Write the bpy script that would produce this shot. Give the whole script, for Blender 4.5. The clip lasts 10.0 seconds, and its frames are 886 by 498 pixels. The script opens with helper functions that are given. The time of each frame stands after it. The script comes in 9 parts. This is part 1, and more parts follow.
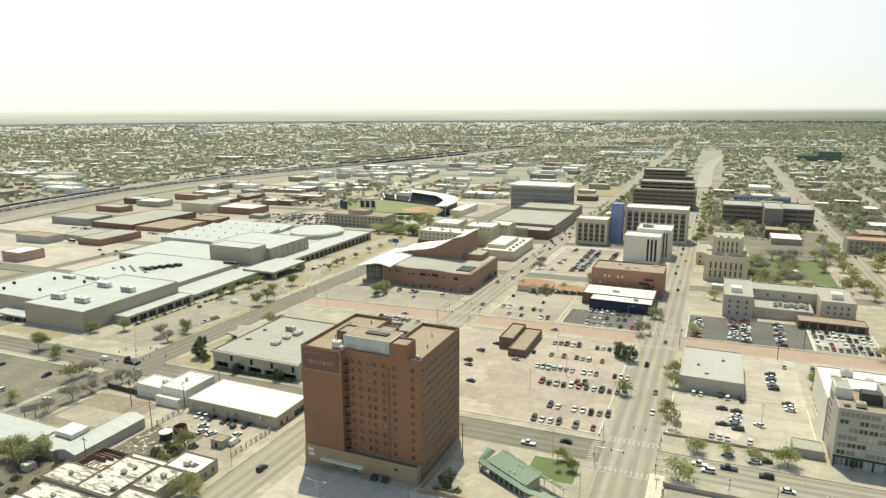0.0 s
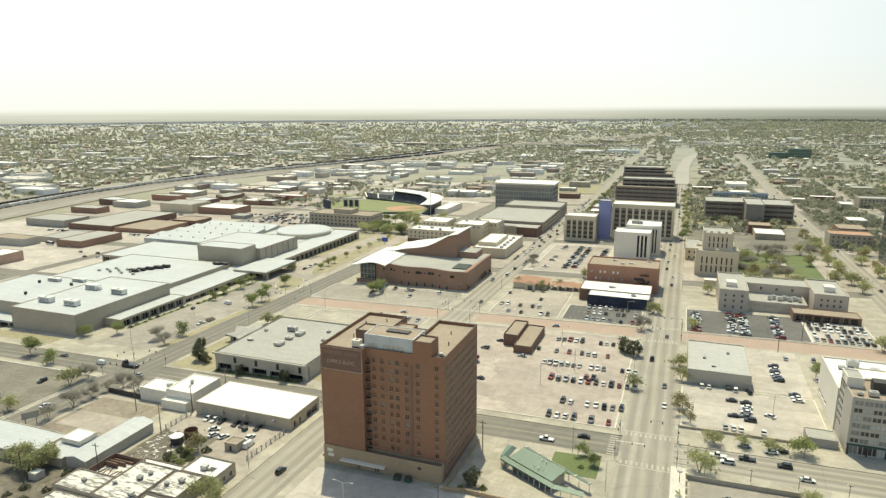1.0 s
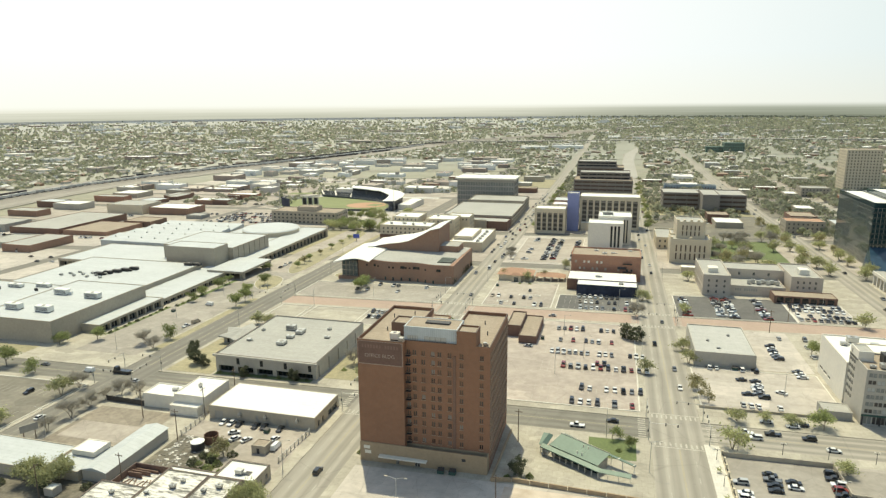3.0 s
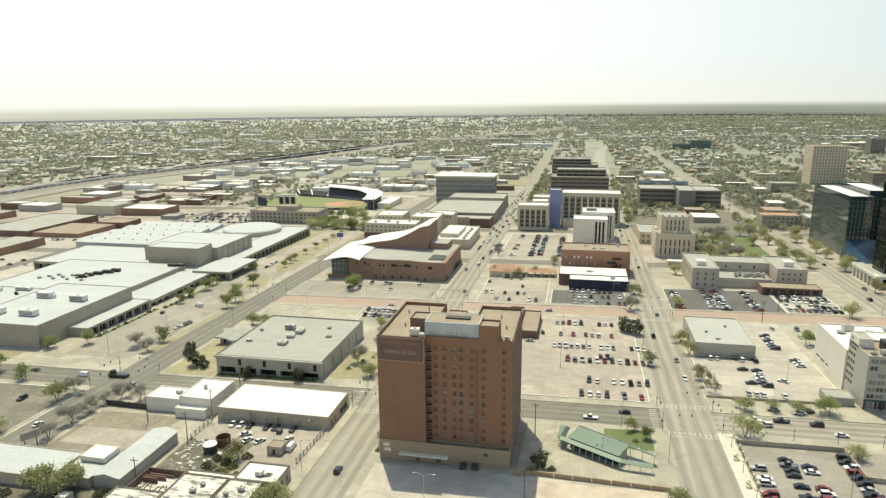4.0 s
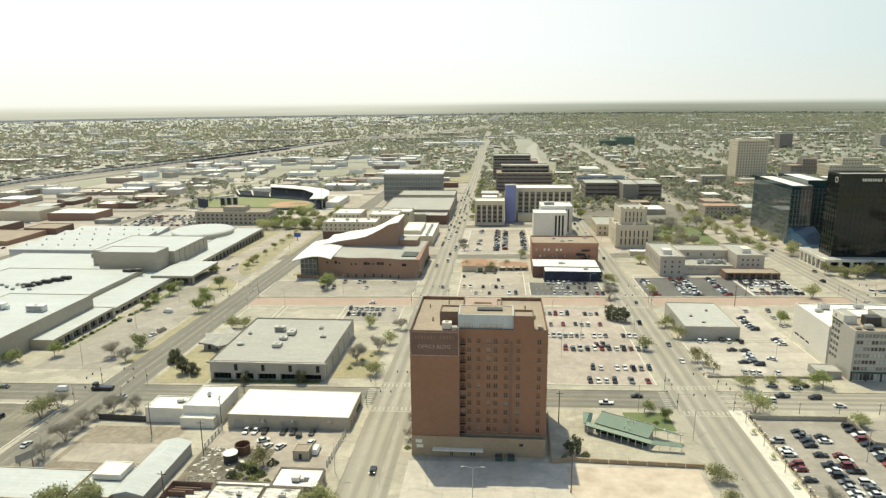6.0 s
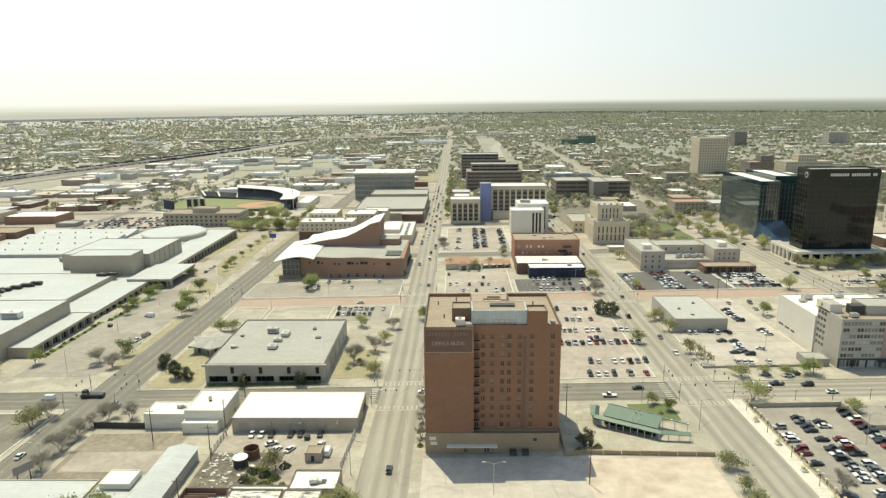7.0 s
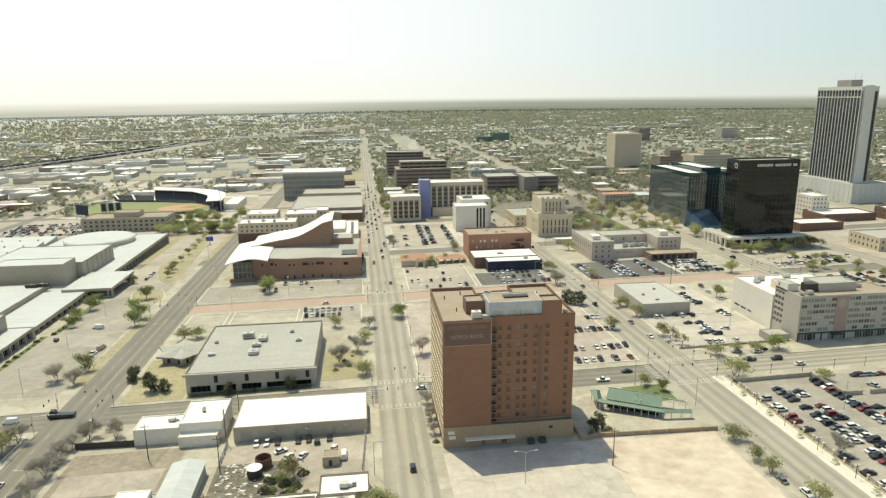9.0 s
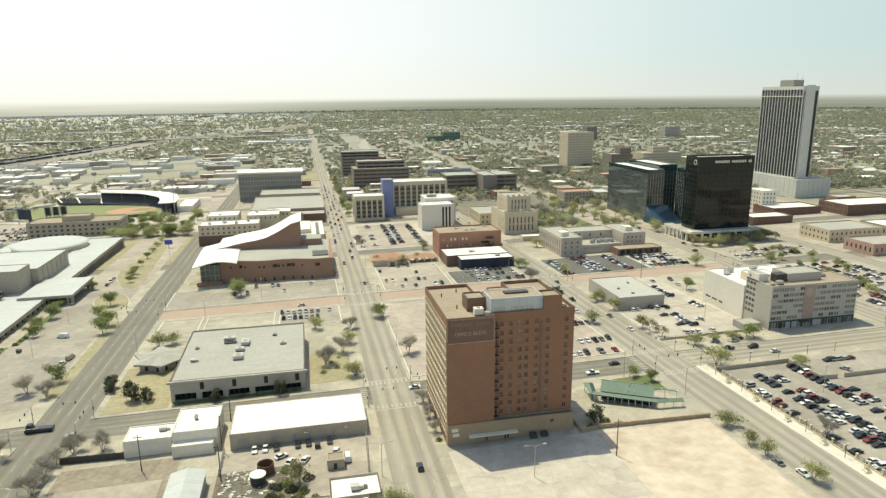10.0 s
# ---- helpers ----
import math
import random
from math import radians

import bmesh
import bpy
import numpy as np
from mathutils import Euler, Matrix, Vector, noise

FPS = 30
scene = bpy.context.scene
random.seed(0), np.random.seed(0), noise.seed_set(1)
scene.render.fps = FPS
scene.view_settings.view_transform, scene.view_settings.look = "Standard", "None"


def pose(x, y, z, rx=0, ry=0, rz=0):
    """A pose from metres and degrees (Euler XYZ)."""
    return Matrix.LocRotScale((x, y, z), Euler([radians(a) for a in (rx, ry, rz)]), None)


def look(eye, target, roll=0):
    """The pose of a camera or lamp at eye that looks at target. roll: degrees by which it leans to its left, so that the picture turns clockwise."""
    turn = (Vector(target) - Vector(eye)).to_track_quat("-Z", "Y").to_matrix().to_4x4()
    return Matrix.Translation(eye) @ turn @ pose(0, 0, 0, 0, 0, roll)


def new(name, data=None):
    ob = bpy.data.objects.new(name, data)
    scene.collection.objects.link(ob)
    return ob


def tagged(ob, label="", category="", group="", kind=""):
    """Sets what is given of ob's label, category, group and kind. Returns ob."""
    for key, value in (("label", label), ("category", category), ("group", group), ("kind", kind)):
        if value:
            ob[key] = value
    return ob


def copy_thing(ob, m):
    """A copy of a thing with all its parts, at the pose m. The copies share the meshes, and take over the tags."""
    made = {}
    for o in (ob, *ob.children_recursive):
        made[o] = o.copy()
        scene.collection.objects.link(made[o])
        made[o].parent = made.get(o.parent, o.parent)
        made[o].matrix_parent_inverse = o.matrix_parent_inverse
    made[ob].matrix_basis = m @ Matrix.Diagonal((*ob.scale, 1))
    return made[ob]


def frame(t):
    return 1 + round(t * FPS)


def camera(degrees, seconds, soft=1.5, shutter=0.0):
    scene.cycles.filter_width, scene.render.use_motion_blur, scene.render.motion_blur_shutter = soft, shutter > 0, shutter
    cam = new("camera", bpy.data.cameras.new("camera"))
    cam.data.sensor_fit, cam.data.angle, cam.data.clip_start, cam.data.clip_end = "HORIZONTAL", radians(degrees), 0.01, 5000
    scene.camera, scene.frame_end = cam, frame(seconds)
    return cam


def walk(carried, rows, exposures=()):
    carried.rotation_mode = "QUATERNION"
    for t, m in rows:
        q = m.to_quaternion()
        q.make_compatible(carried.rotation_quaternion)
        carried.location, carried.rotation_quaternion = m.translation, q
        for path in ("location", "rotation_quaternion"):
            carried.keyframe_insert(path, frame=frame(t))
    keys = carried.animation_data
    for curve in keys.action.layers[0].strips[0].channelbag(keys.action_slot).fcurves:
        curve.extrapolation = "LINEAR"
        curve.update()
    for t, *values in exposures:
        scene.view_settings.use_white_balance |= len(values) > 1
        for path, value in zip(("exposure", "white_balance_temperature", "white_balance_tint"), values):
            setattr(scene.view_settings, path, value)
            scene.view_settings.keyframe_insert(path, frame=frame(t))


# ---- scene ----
cam = camera(68.9, 10.0, soft=1.35)
METRES, EYE, TILT, LEAN, TURN = 147.3, 106.3, 0.0, 0.3, 23.0
ROWS = [
    (0.0, 0.0, 0.0, 0.0, 0.02, -12.46, -0.11),
    (0.5, -0.0471, 0.0047, -0.0033, -1.22, -12.48, -0.09),
    (1.0, -0.0942, 0.01, -0.0074, -2.46, -12.52, -0.04),
    (1.5, -0.1416, 0.0161, -0.0122, -3.73, -12.56, -0.01),
    (2.0, -0.1892, 0.0232, -0.0176, -5.12, -12.6, 0.03),
    (2.5, -0.2371, 0.0315, -0.023, -6.61, -12.64, 0.07),
    (4.0, -0.385, 0.0613, -0.0375, -11.17, -12.76, 0.16),
    (4.5, -0.4345, 0.0728, -0.041, -12.81, -12.8, 0.18),
    (5.0, -0.4841, 0.0867, -0.0448, -14.62, -12.82, 0.19),
    (5.5, -0.5322, 0.1032, -0.0487, -16.41, -12.83, 0.21),
    (7.0, -0.6727, 0.1555, -0.0583, -21.86, -12.88, 0.28),
    (7.5, -0.7186, 0.1758, -0.061, -23.94, -12.92, 0.29),
    (8.0, -0.7635, 0.1981, -0.0636, -26.01, -12.95, 0.31),
    (8.5, -0.8079, 0.2221, -0.0659, -28.12, -12.99, 0.32),
    (9.0, -0.8514, 0.2476, -0.0683, -30.28, -13.03, 0.32),
    (9.5, -0.8944, 0.2749, -0.0706, -32.57, -13.05, 0.32),
    (10.0, -0.9363, 0.3051, -0.073, -35.11, -13.07, 0.29),
]
walk(cam, [(t, pose(0, 0, EYE, TILT, LEAN, TURN) @ pose(METRES * x, METRES * y, METRES * z, 90 + pitch, roll, yaw)) for t, x, y, z, yaw, pitch, roll in ROWS], [(0.0, 0.59, 7950, -4.5), (10.0, 0.59, 7950, -4.5)])

# ---- light ----
world = bpy.data.worlds.new("sky")
scene.world = world
world.use_nodes = True
wn = world.node_tree.nodes
sky = wn.new("ShaderNodeTexSky")
sky.sky_type = "NISHITA"
sky.sun_disc = False
sky.sun_elevation = radians(64)
sky.sun_rotation = radians(-27)
sky.altitude = 1100
sky.air_density = 1.0
sky.dust_density = 2.5
sky.ozone_density = 1.0
wn["Background"].inputs["Strength"].default_value = 0.14
world.node_tree.links.new(sky.outputs["Color"], wn["Background"].inputs["Color"])
# glowing ring beyond the end of the plain, painted with hazy sky and far distance
haze = bpy.data.materials.new("hazy distance")
haze.use_nodes = True
hn, hk = haze.node_tree.nodes, haze.node_tree.links
hn.remove(hn["Principled BSDF"])
he = hn.new("ShaderNodeEmission")
hk.new(he.outputs["Emission"], hn["Material Output"].inputs["Surface"])
hg = hn.new("ShaderNodeNewGeometry")
hs = hn.new("ShaderNodeSeparateXYZ")
hk.new(hg.outputs["Position"], hs.inputs["Vector"])
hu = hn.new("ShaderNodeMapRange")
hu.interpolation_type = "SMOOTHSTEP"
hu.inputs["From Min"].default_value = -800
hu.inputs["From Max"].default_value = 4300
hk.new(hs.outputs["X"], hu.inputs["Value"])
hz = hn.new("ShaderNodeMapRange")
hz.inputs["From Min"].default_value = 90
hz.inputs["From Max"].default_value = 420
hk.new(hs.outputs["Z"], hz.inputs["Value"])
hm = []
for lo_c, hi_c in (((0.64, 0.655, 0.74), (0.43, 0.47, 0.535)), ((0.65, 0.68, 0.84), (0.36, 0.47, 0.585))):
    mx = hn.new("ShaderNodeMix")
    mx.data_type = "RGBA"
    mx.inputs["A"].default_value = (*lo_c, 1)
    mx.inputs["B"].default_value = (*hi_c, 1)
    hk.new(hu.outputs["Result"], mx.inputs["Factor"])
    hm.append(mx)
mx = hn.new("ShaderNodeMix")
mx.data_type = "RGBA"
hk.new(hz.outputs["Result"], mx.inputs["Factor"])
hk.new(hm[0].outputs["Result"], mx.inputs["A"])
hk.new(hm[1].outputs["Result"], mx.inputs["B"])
# the plain beyond the town, haze painted in: pale fields to the west, woods to the east, in faint level streaks
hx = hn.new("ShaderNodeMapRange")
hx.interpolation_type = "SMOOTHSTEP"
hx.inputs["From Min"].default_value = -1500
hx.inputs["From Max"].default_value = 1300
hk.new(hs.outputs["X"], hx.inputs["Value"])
hp = hn.new("ShaderNodeMapping")
hp.inputs["Scale"].default_value = (0.0011, 0.0011, 0.09)
hk.new(hg.outputs["Position"], hp.inputs["Vector"])
hq = hn.new("ShaderNodeTexNoise")
hq.inputs["Scale"].default_value = 1.0
hq.inputs["Detail"].default_value = 5
hk.new(hp.outputs["Vector"], hq.inputs["Vector"])
hr = hn.new("ShaderNodeMapRange")
hr.inputs["From Min"].default_value = 0.36
hr.inputs["From Max"].default_value = 0.64
hk.new(hq.outputs["Fac"], hr.inputs["Value"])
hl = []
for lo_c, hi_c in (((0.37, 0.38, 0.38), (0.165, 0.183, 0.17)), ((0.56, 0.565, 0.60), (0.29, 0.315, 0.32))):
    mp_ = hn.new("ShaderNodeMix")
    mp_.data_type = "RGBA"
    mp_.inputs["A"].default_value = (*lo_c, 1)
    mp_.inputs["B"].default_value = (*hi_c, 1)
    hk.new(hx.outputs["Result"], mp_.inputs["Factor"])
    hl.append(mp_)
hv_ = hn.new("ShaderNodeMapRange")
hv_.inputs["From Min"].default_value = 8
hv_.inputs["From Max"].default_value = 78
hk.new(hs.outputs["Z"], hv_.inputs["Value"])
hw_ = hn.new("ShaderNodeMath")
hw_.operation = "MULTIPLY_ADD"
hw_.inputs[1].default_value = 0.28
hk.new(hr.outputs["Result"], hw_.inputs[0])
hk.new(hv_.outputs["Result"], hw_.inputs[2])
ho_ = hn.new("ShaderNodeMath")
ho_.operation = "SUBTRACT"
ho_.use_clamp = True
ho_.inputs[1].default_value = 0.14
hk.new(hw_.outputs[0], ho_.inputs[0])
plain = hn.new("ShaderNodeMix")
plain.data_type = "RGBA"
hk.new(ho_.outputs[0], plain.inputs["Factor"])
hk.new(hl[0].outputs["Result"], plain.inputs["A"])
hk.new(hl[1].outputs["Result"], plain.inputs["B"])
# painted haze: the plain's colour melts into the sky's at the horizon
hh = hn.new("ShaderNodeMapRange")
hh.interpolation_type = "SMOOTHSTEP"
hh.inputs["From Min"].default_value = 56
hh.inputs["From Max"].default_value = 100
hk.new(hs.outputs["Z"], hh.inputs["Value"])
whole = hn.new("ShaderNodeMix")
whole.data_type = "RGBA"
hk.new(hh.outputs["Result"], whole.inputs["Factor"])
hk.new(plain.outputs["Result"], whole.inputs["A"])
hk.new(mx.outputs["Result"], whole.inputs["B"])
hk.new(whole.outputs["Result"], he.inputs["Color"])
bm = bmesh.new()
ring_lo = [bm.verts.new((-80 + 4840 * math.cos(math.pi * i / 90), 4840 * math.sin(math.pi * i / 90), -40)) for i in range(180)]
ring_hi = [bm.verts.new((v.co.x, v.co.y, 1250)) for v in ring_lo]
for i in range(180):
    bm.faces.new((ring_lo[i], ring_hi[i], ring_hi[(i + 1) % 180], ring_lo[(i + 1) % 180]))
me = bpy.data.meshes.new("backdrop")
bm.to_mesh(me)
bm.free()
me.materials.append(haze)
tagged(new("backdrop", me), "glowing backdrop of pale sky and far plain with painted haze", "backdrop", "", "structure")
sun = new("sun", bpy.data.lights.new("sun", "SUN"))
sun.matrix_world = look((0, 0, 300), (8, -16, 300 - 37))
sun.data.energy = 2.9
sun.data.angle = radians(0.6)
sun.data.color = (1.0, 0.95, 0.86)

# ---- terrain ----
RIM = 4850.0


def clamp(v, a, b):
    return a if v < a else b if v > b else v


def gz(x, y):
    """Height of the ground: it falls gently to the north and west of the centre and lies level far away."""
    base = 4.09 + 0.01737 * clamp(x, -620, 330) - 0.01595 * clamp(y, -50, 900)
    r = math.hypot(x + 80, y)
    if r > 1500:
        u = min(1.0, (r - 1500) / 3000)
        base += (4 - base) * u * u * (3 - 2 * u)
    return base


KERB = 0.15


# ---- materials ----
def mat(name, col, rough=0.8, var=0.12, big=0.06, fine=1.2, bump=0.0, metal=0.0, tint=None, stretch=None, rnd=0.0, crack=0.0, seam=None):
    """A painted, mineral or metal surface with stains at a large and a small scale."""
    m = bpy.data.materials.new(name)
    m.use_nodes = True
    n, k = m.node_tree.nodes, m.node_tree.links
    b = n["Principled BSDF"]
    b.inputs["Roughness"].default_value = rough
    b.inputs["Metallic"].default_value = metal
    tc = n.new("ShaderNodeNewGeometry")
    a = n.new("ShaderNodeTexNoise")
    a.inputs["Scale"].default_value = big
    a.inputs["Detail"].default_value = 6
    a.inputs["Roughness"].default_value = 0.65
    f = n.new("ShaderNodeTexNoise")
    f.inputs["Scale"].default_value = fine
    f.inputs["Detail"].default_value = 4
    where = tc.outputs["Position"]
    if stretch:
        mp = n.new("ShaderNodeMapping")
        mp.inputs["Scale"].default_value = stretch
        k.new(where, mp.inputs["Vector"])
        k.new(mp.outputs["Vector"], f.inputs["Vector"])
    else:
        k.new(where, f.inputs["Vector"])
    k.new(where, a.inputs["Vector"])
    mix = n.new("ShaderNodeMath")
    mix.operation = "ADD"
    k.new(a.outputs["Fac"], mix.inputs[0])
    k.new(f.outputs["Fac"], mix.inputs[1])
    mr = n.new("ShaderNodeMapRange")
    mr.inputs["From Min"].default_value = 0.6
    mr.inputs["From Max"].default_value = 1.4
    k.new(mix.outputs[0], mr.inputs["Value"])
    ramp = n.new("ShaderNodeMix")
    ramp.data_type = "RGBA"
    lo = [c * (1 - var) for c in col]
    hi = [min(0.95, c * (1 + var)) for c in col]
    if tint:
        lo = list(tint)
    ramp.inputs["A"].default_value = (*lo, 1)
    ramp.inputs["B"].default_value = (*hi, 1)
    k.new(mr.outputs["Result"], ramp.inputs["Factor"])
    out = ramp.outputs["Result"]
    if crack:
        # tar-filled cracks and repair seams, and dark oil spots
        for feat, sc, lo_v, hi_v, dark in (("DISTANCE_TO_EDGE", crack, 0.0, 0.012, 0.86), ("F1", 0.35, 0.02, 0.16, 0.86)):
            vo = n.new("ShaderNodeTexVoronoi")
            vo.feature = feat
            vo.inputs["Scale"].default_value = sc
            vo.inputs["Randomness"].default_value = 0.9
            k.new(where, vo.inputs["Vector"])
            r2 = n.new("ShaderNodeMapRange")
            r2.inputs["From Min"].default_value = lo_v
            r2.inputs["From Max"].default_value = hi_v
            r2.inputs["To Min"].default_value = dark
            k.new(vo.outputs["Distance"], r2.inputs["Value"])
            mu = n.new("ShaderNodeMix")
            mu.data_type, mu.blend_type = "RGBA", "MULTIPLY"
            mu.inputs["Factor"].default_value = 1.0
            k.new(out, mu.inputs["A"])
            k.new(r2.outputs["Result"], mu.inputs["B"])
            out = mu.outputs["Result"]
    if seam:
        # lapped sheets or cast slabs
        br = n.new("ShaderNodeTexBrick")
        br.inputs["Scale"].default_value = 1.0
        br.inputs["Brick Width"].default_value = seam[0]
        br.inputs["Row Height"].default_value = seam[1]
        br.inputs["Mortar Size"].default_value = 0.05
        br.inputs["Mortar Smooth"].default_value = 0.5
        br.inputs["Color1"].default_value = (1, 1, 1, 1)
        br.inputs["Color2"].default_value = (0.93, 0.93, 0.93, 1)
        br.inputs["Mortar"].default_value = (0.74, 0.74, 0.74, 1)
        k.new(where, br.inputs["Vector"])
        mu = n.new("ShaderNodeMix")
        mu.data_type, mu.blend_type = "RGBA", "MULTIPLY"
        mu.inputs["Factor"].default_value = 1.0
        k.new(out, mu.inputs["A"])
        k.new(br.outputs["Color"], mu.inputs["B"])
        out = mu.outputs["Result"]
    if rnd:
        oi = n.new("ShaderNodeObjectInfo")
        hs = n.new("ShaderNodeHueSaturation")
        m2 = n.new("ShaderNodeMapRange")
        m2.inputs["To Min"].default_value = 1 - rnd
        m2.inputs["To Max"].default_value = 1 + rnd
        k.new(oi.outputs["Random"], m2.inputs["Value"])
        k.new(m2.outputs["Result"], hs.inputs["Value"])
        k.new(out, hs.inputs["Color"])
        out = hs.outputs["Color"]
    k.new(out, b.inputs["Base Color"])
    if bump:
        bp = n.new("ShaderNodeBump")
        bp.inputs["Strength"].default_value = bump
        bp.inputs["Distance"].default_value = 0.1
        k.new(f.outputs["Fac"], bp.inputs["Height"])
        k.new(bp.outputs["Normal"], b.inputs["Normal"])
    return m


def multiply(m, build):
    """Multiply a material's colour by what build(nodes, links) returns."""
    n, k = m.node_tree.nodes, m.node_tree.links
    b = n["Principled BSDF"]
    src = b.inputs["Base Color"].links[0].from_socket
    mu = n.new("ShaderNodeMix")
    mu.data_type, mu.blend_type = "RGBA", "MULTIPLY"
    mu.inputs["Factor"].default_value = 1.0
    k.new(src, mu.inputs["A"])
    k.new(build(n, k), mu.inputs["B"])
    k.new(mu.outputs["Result"], b.inputs["Base Color"])
    return m


def lanes(m, axis, period=4.0, lo=0.74, hi=1.1):
    """Oil-darkened bands along the middle of each lane, ragged along their length."""
    def build(n, k):
        tc = n.new("ShaderNodeTexCoord")
        sp = n.new("ShaderNodeSeparateXYZ")
        k.new(tc.outputs["Object"], sp.inputs["Vector"])
        mp = n.new("ShaderNodeMapping")
        mp.inputs["Scale"].default_value = (0.9, 0.02, 1) if axis == "X" else (0.02, 0.9, 1)
        k.new(tc.outputs["Object"], mp.inputs["Vector"])
        no = n.new("ShaderNodeTexNoise")
        no.inputs["Scale"].default_value = 1.0
        no.inputs["Detail"].default_value = 5
        k.new(mp.outputs["Vector"], no.inputs["Vector"])
        a = n.new("ShaderNodeMath")
        a.operation = "MULTIPLY"
        a.inputs[1].default_value = 2 * math.pi / period
        k.new(sp.outputs[axis], a.inputs[0])
        c = n.new("ShaderNodeMath")
        c.operation = "COSINE"
        k.new(a.outputs[0], c.inputs[0])
        s = n.new("ShaderNodeMath")
        s.operation = "MULTIPLY_ADD"
        s.inputs[1].default_value = 3.2
        k.new(no.outputs["Fac"], s.inputs[0])
        k.new(c.outputs[0], s.inputs[2])
        r = n.new("ShaderNodeMapRange")
        r.inputs["From Min"].default_value = 0.6
        r.inputs["From Max"].default_value = 2.7
        r.inputs["To Min"].default_value = lo
        r.inputs["To Max"].default_value = hi
        k.new(s.outputs[0], r.inputs["Value"])
        return r.outputs["Result"]
    return multiply(m, build)


def repairs(m, scale=0.045, lo=0.8, hi=1.1, turn=7.0):
    """Paving laid and mended in fields of differing age, with broad washed-out stains."""
    def fields(n, k):
        g = n.new("ShaderNodeNewGeometry")
        mp = n.new("ShaderNodeMapping")
        mp.inputs["Rotation"].default_value = (0, 0, radians(turn))
        mp.inputs["Scale"].default_value = (scale, scale * 1.7, 0.0)
        k.new(g.outputs["Position"], mp.inputs["Vector"])
        vo = n.new("ShaderNodeTexVoronoi")
        vo.distance = "CHEBYCHEV"
        vo.inputs["Scale"].default_value = 1.0
        k.new(mp.outputs["Vector"], vo.inputs["Vector"])
        r = n.new("ShaderNodeMapRange")
        r.inputs["To Min"].default_value = lo
        r.inputs["To Max"].default_value = hi
        k.new(vo.outputs["Color"], r.inputs["Value"])
        return r.outputs["Result"]

    def stains(n, k):
        g = n.new("ShaderNodeNewGeometry")
        no = n.new("ShaderNodeTexNoise")
        no.inputs["Scale"].default_value = 0.13
        no.inputs["Detail"].default_value = 9
        no.inputs["Roughness"].default_value = 0.72
        no.inputs["Distortion"].default_value = 0.6
        k.new(g.outputs["Position"], no.inputs["Vector"])
        r = n.new("ShaderNodeMapRange")
        r.inputs["From Min"].default_value = 0.33
        r.inputs["From Max"].default_value = 0.6
        r.inputs["To Min"].default_value = 0.84
        r.inputs["To Max"].default_value = 1.05
        k.new(no.outputs["Fac"], r.inputs["Value"])
        return r.outputs["Result"]
    return multiply(multiply(m, fields), stains)


def brick_mat(name, c1, c2, mortar, w=0.24, h=0.08):
    """Coursed brickwork, too fine to be told apart stone by stone, over large weather stains."""
    m = mat(name, c1, 0.9, 0.2, 0.09, 0.8)
    n, k = m.node_tree.nodes, m.node_tree.links
    b = n["Principled BSDF"]
    src = b.inputs["Base Color"].links[0].from_socket
    tc = n.new("ShaderNodeTexCoord")
    mp = n.new("ShaderNodeMapping")
    mp.inputs["Rotation"].default_value = (radians(90), 0, 0)
    br = n.new("ShaderNodeTexBrick")
    br.inputs["Scale"].default_value = 1.0
    br.inputs["Brick Width"].default_value = w
    br.inputs["Row Height"].default_value = h
    br.inputs["Mortar Size"].default_value = 0.008
    br.inputs["Color1"].default_value = (*c1, 1)
    br.inputs["Color2"].default_value = (*c2, 1)
    br.inputs["Mortar"].default_value = (*mortar, 1)
    k.new(tc.outputs["Object"], mp.inputs["Vector"])
    k.new(mp.outputs["Vector"], br.inputs["Vector"])
    mx = n.new("ShaderNodeMix")
    mx.data_type = "RGBA"
    mx.inputs["Factor"].default_value = 0.4
    k.new(src, mx.inputs["A"])
    k.new(br.outputs["Color"], mx.inputs["B"])
    k.new(mx.outputs["Result"], b.inputs["Base Color"])
    return m


def glass_mat(name, col, rough=0.08, spec=0.5):
    """Window glass seen from outside: a dark, glossy face before an unlit room."""
    m = mat(name, col, rough, 0.25, 0.15, 0.4)
    m.node_tree.nodes["Principled BSDF"].inputs["Specular IOR Level"].default_value = spec
    return m


M = {}
M["soil"] = mat("soil", (0.29, 0.265, 0.20), 0.95, 0.2, 0.008, 0.06, tint=(0.19, 0.19, 0.13))
sn, sk = M["soil"].node_tree.nodes, M["soil"].node_tree.links
sb = sn["Principled BSDF"]
ssrc = sb.inputs["Base Color"].links[0].from_socket
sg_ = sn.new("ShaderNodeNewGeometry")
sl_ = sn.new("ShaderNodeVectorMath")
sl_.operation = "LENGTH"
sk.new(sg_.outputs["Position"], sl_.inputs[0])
# tree shade painted into yards round the centre, haze into prairie fields beyond to the west
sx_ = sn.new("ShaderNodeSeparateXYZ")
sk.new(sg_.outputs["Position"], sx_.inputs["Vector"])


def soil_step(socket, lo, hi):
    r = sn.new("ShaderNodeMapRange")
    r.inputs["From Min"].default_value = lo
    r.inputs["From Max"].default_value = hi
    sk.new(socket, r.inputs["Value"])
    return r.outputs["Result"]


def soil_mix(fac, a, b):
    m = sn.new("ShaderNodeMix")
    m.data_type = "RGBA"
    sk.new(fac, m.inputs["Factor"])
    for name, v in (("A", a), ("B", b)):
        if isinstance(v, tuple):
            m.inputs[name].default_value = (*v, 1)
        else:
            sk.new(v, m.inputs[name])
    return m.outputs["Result"]


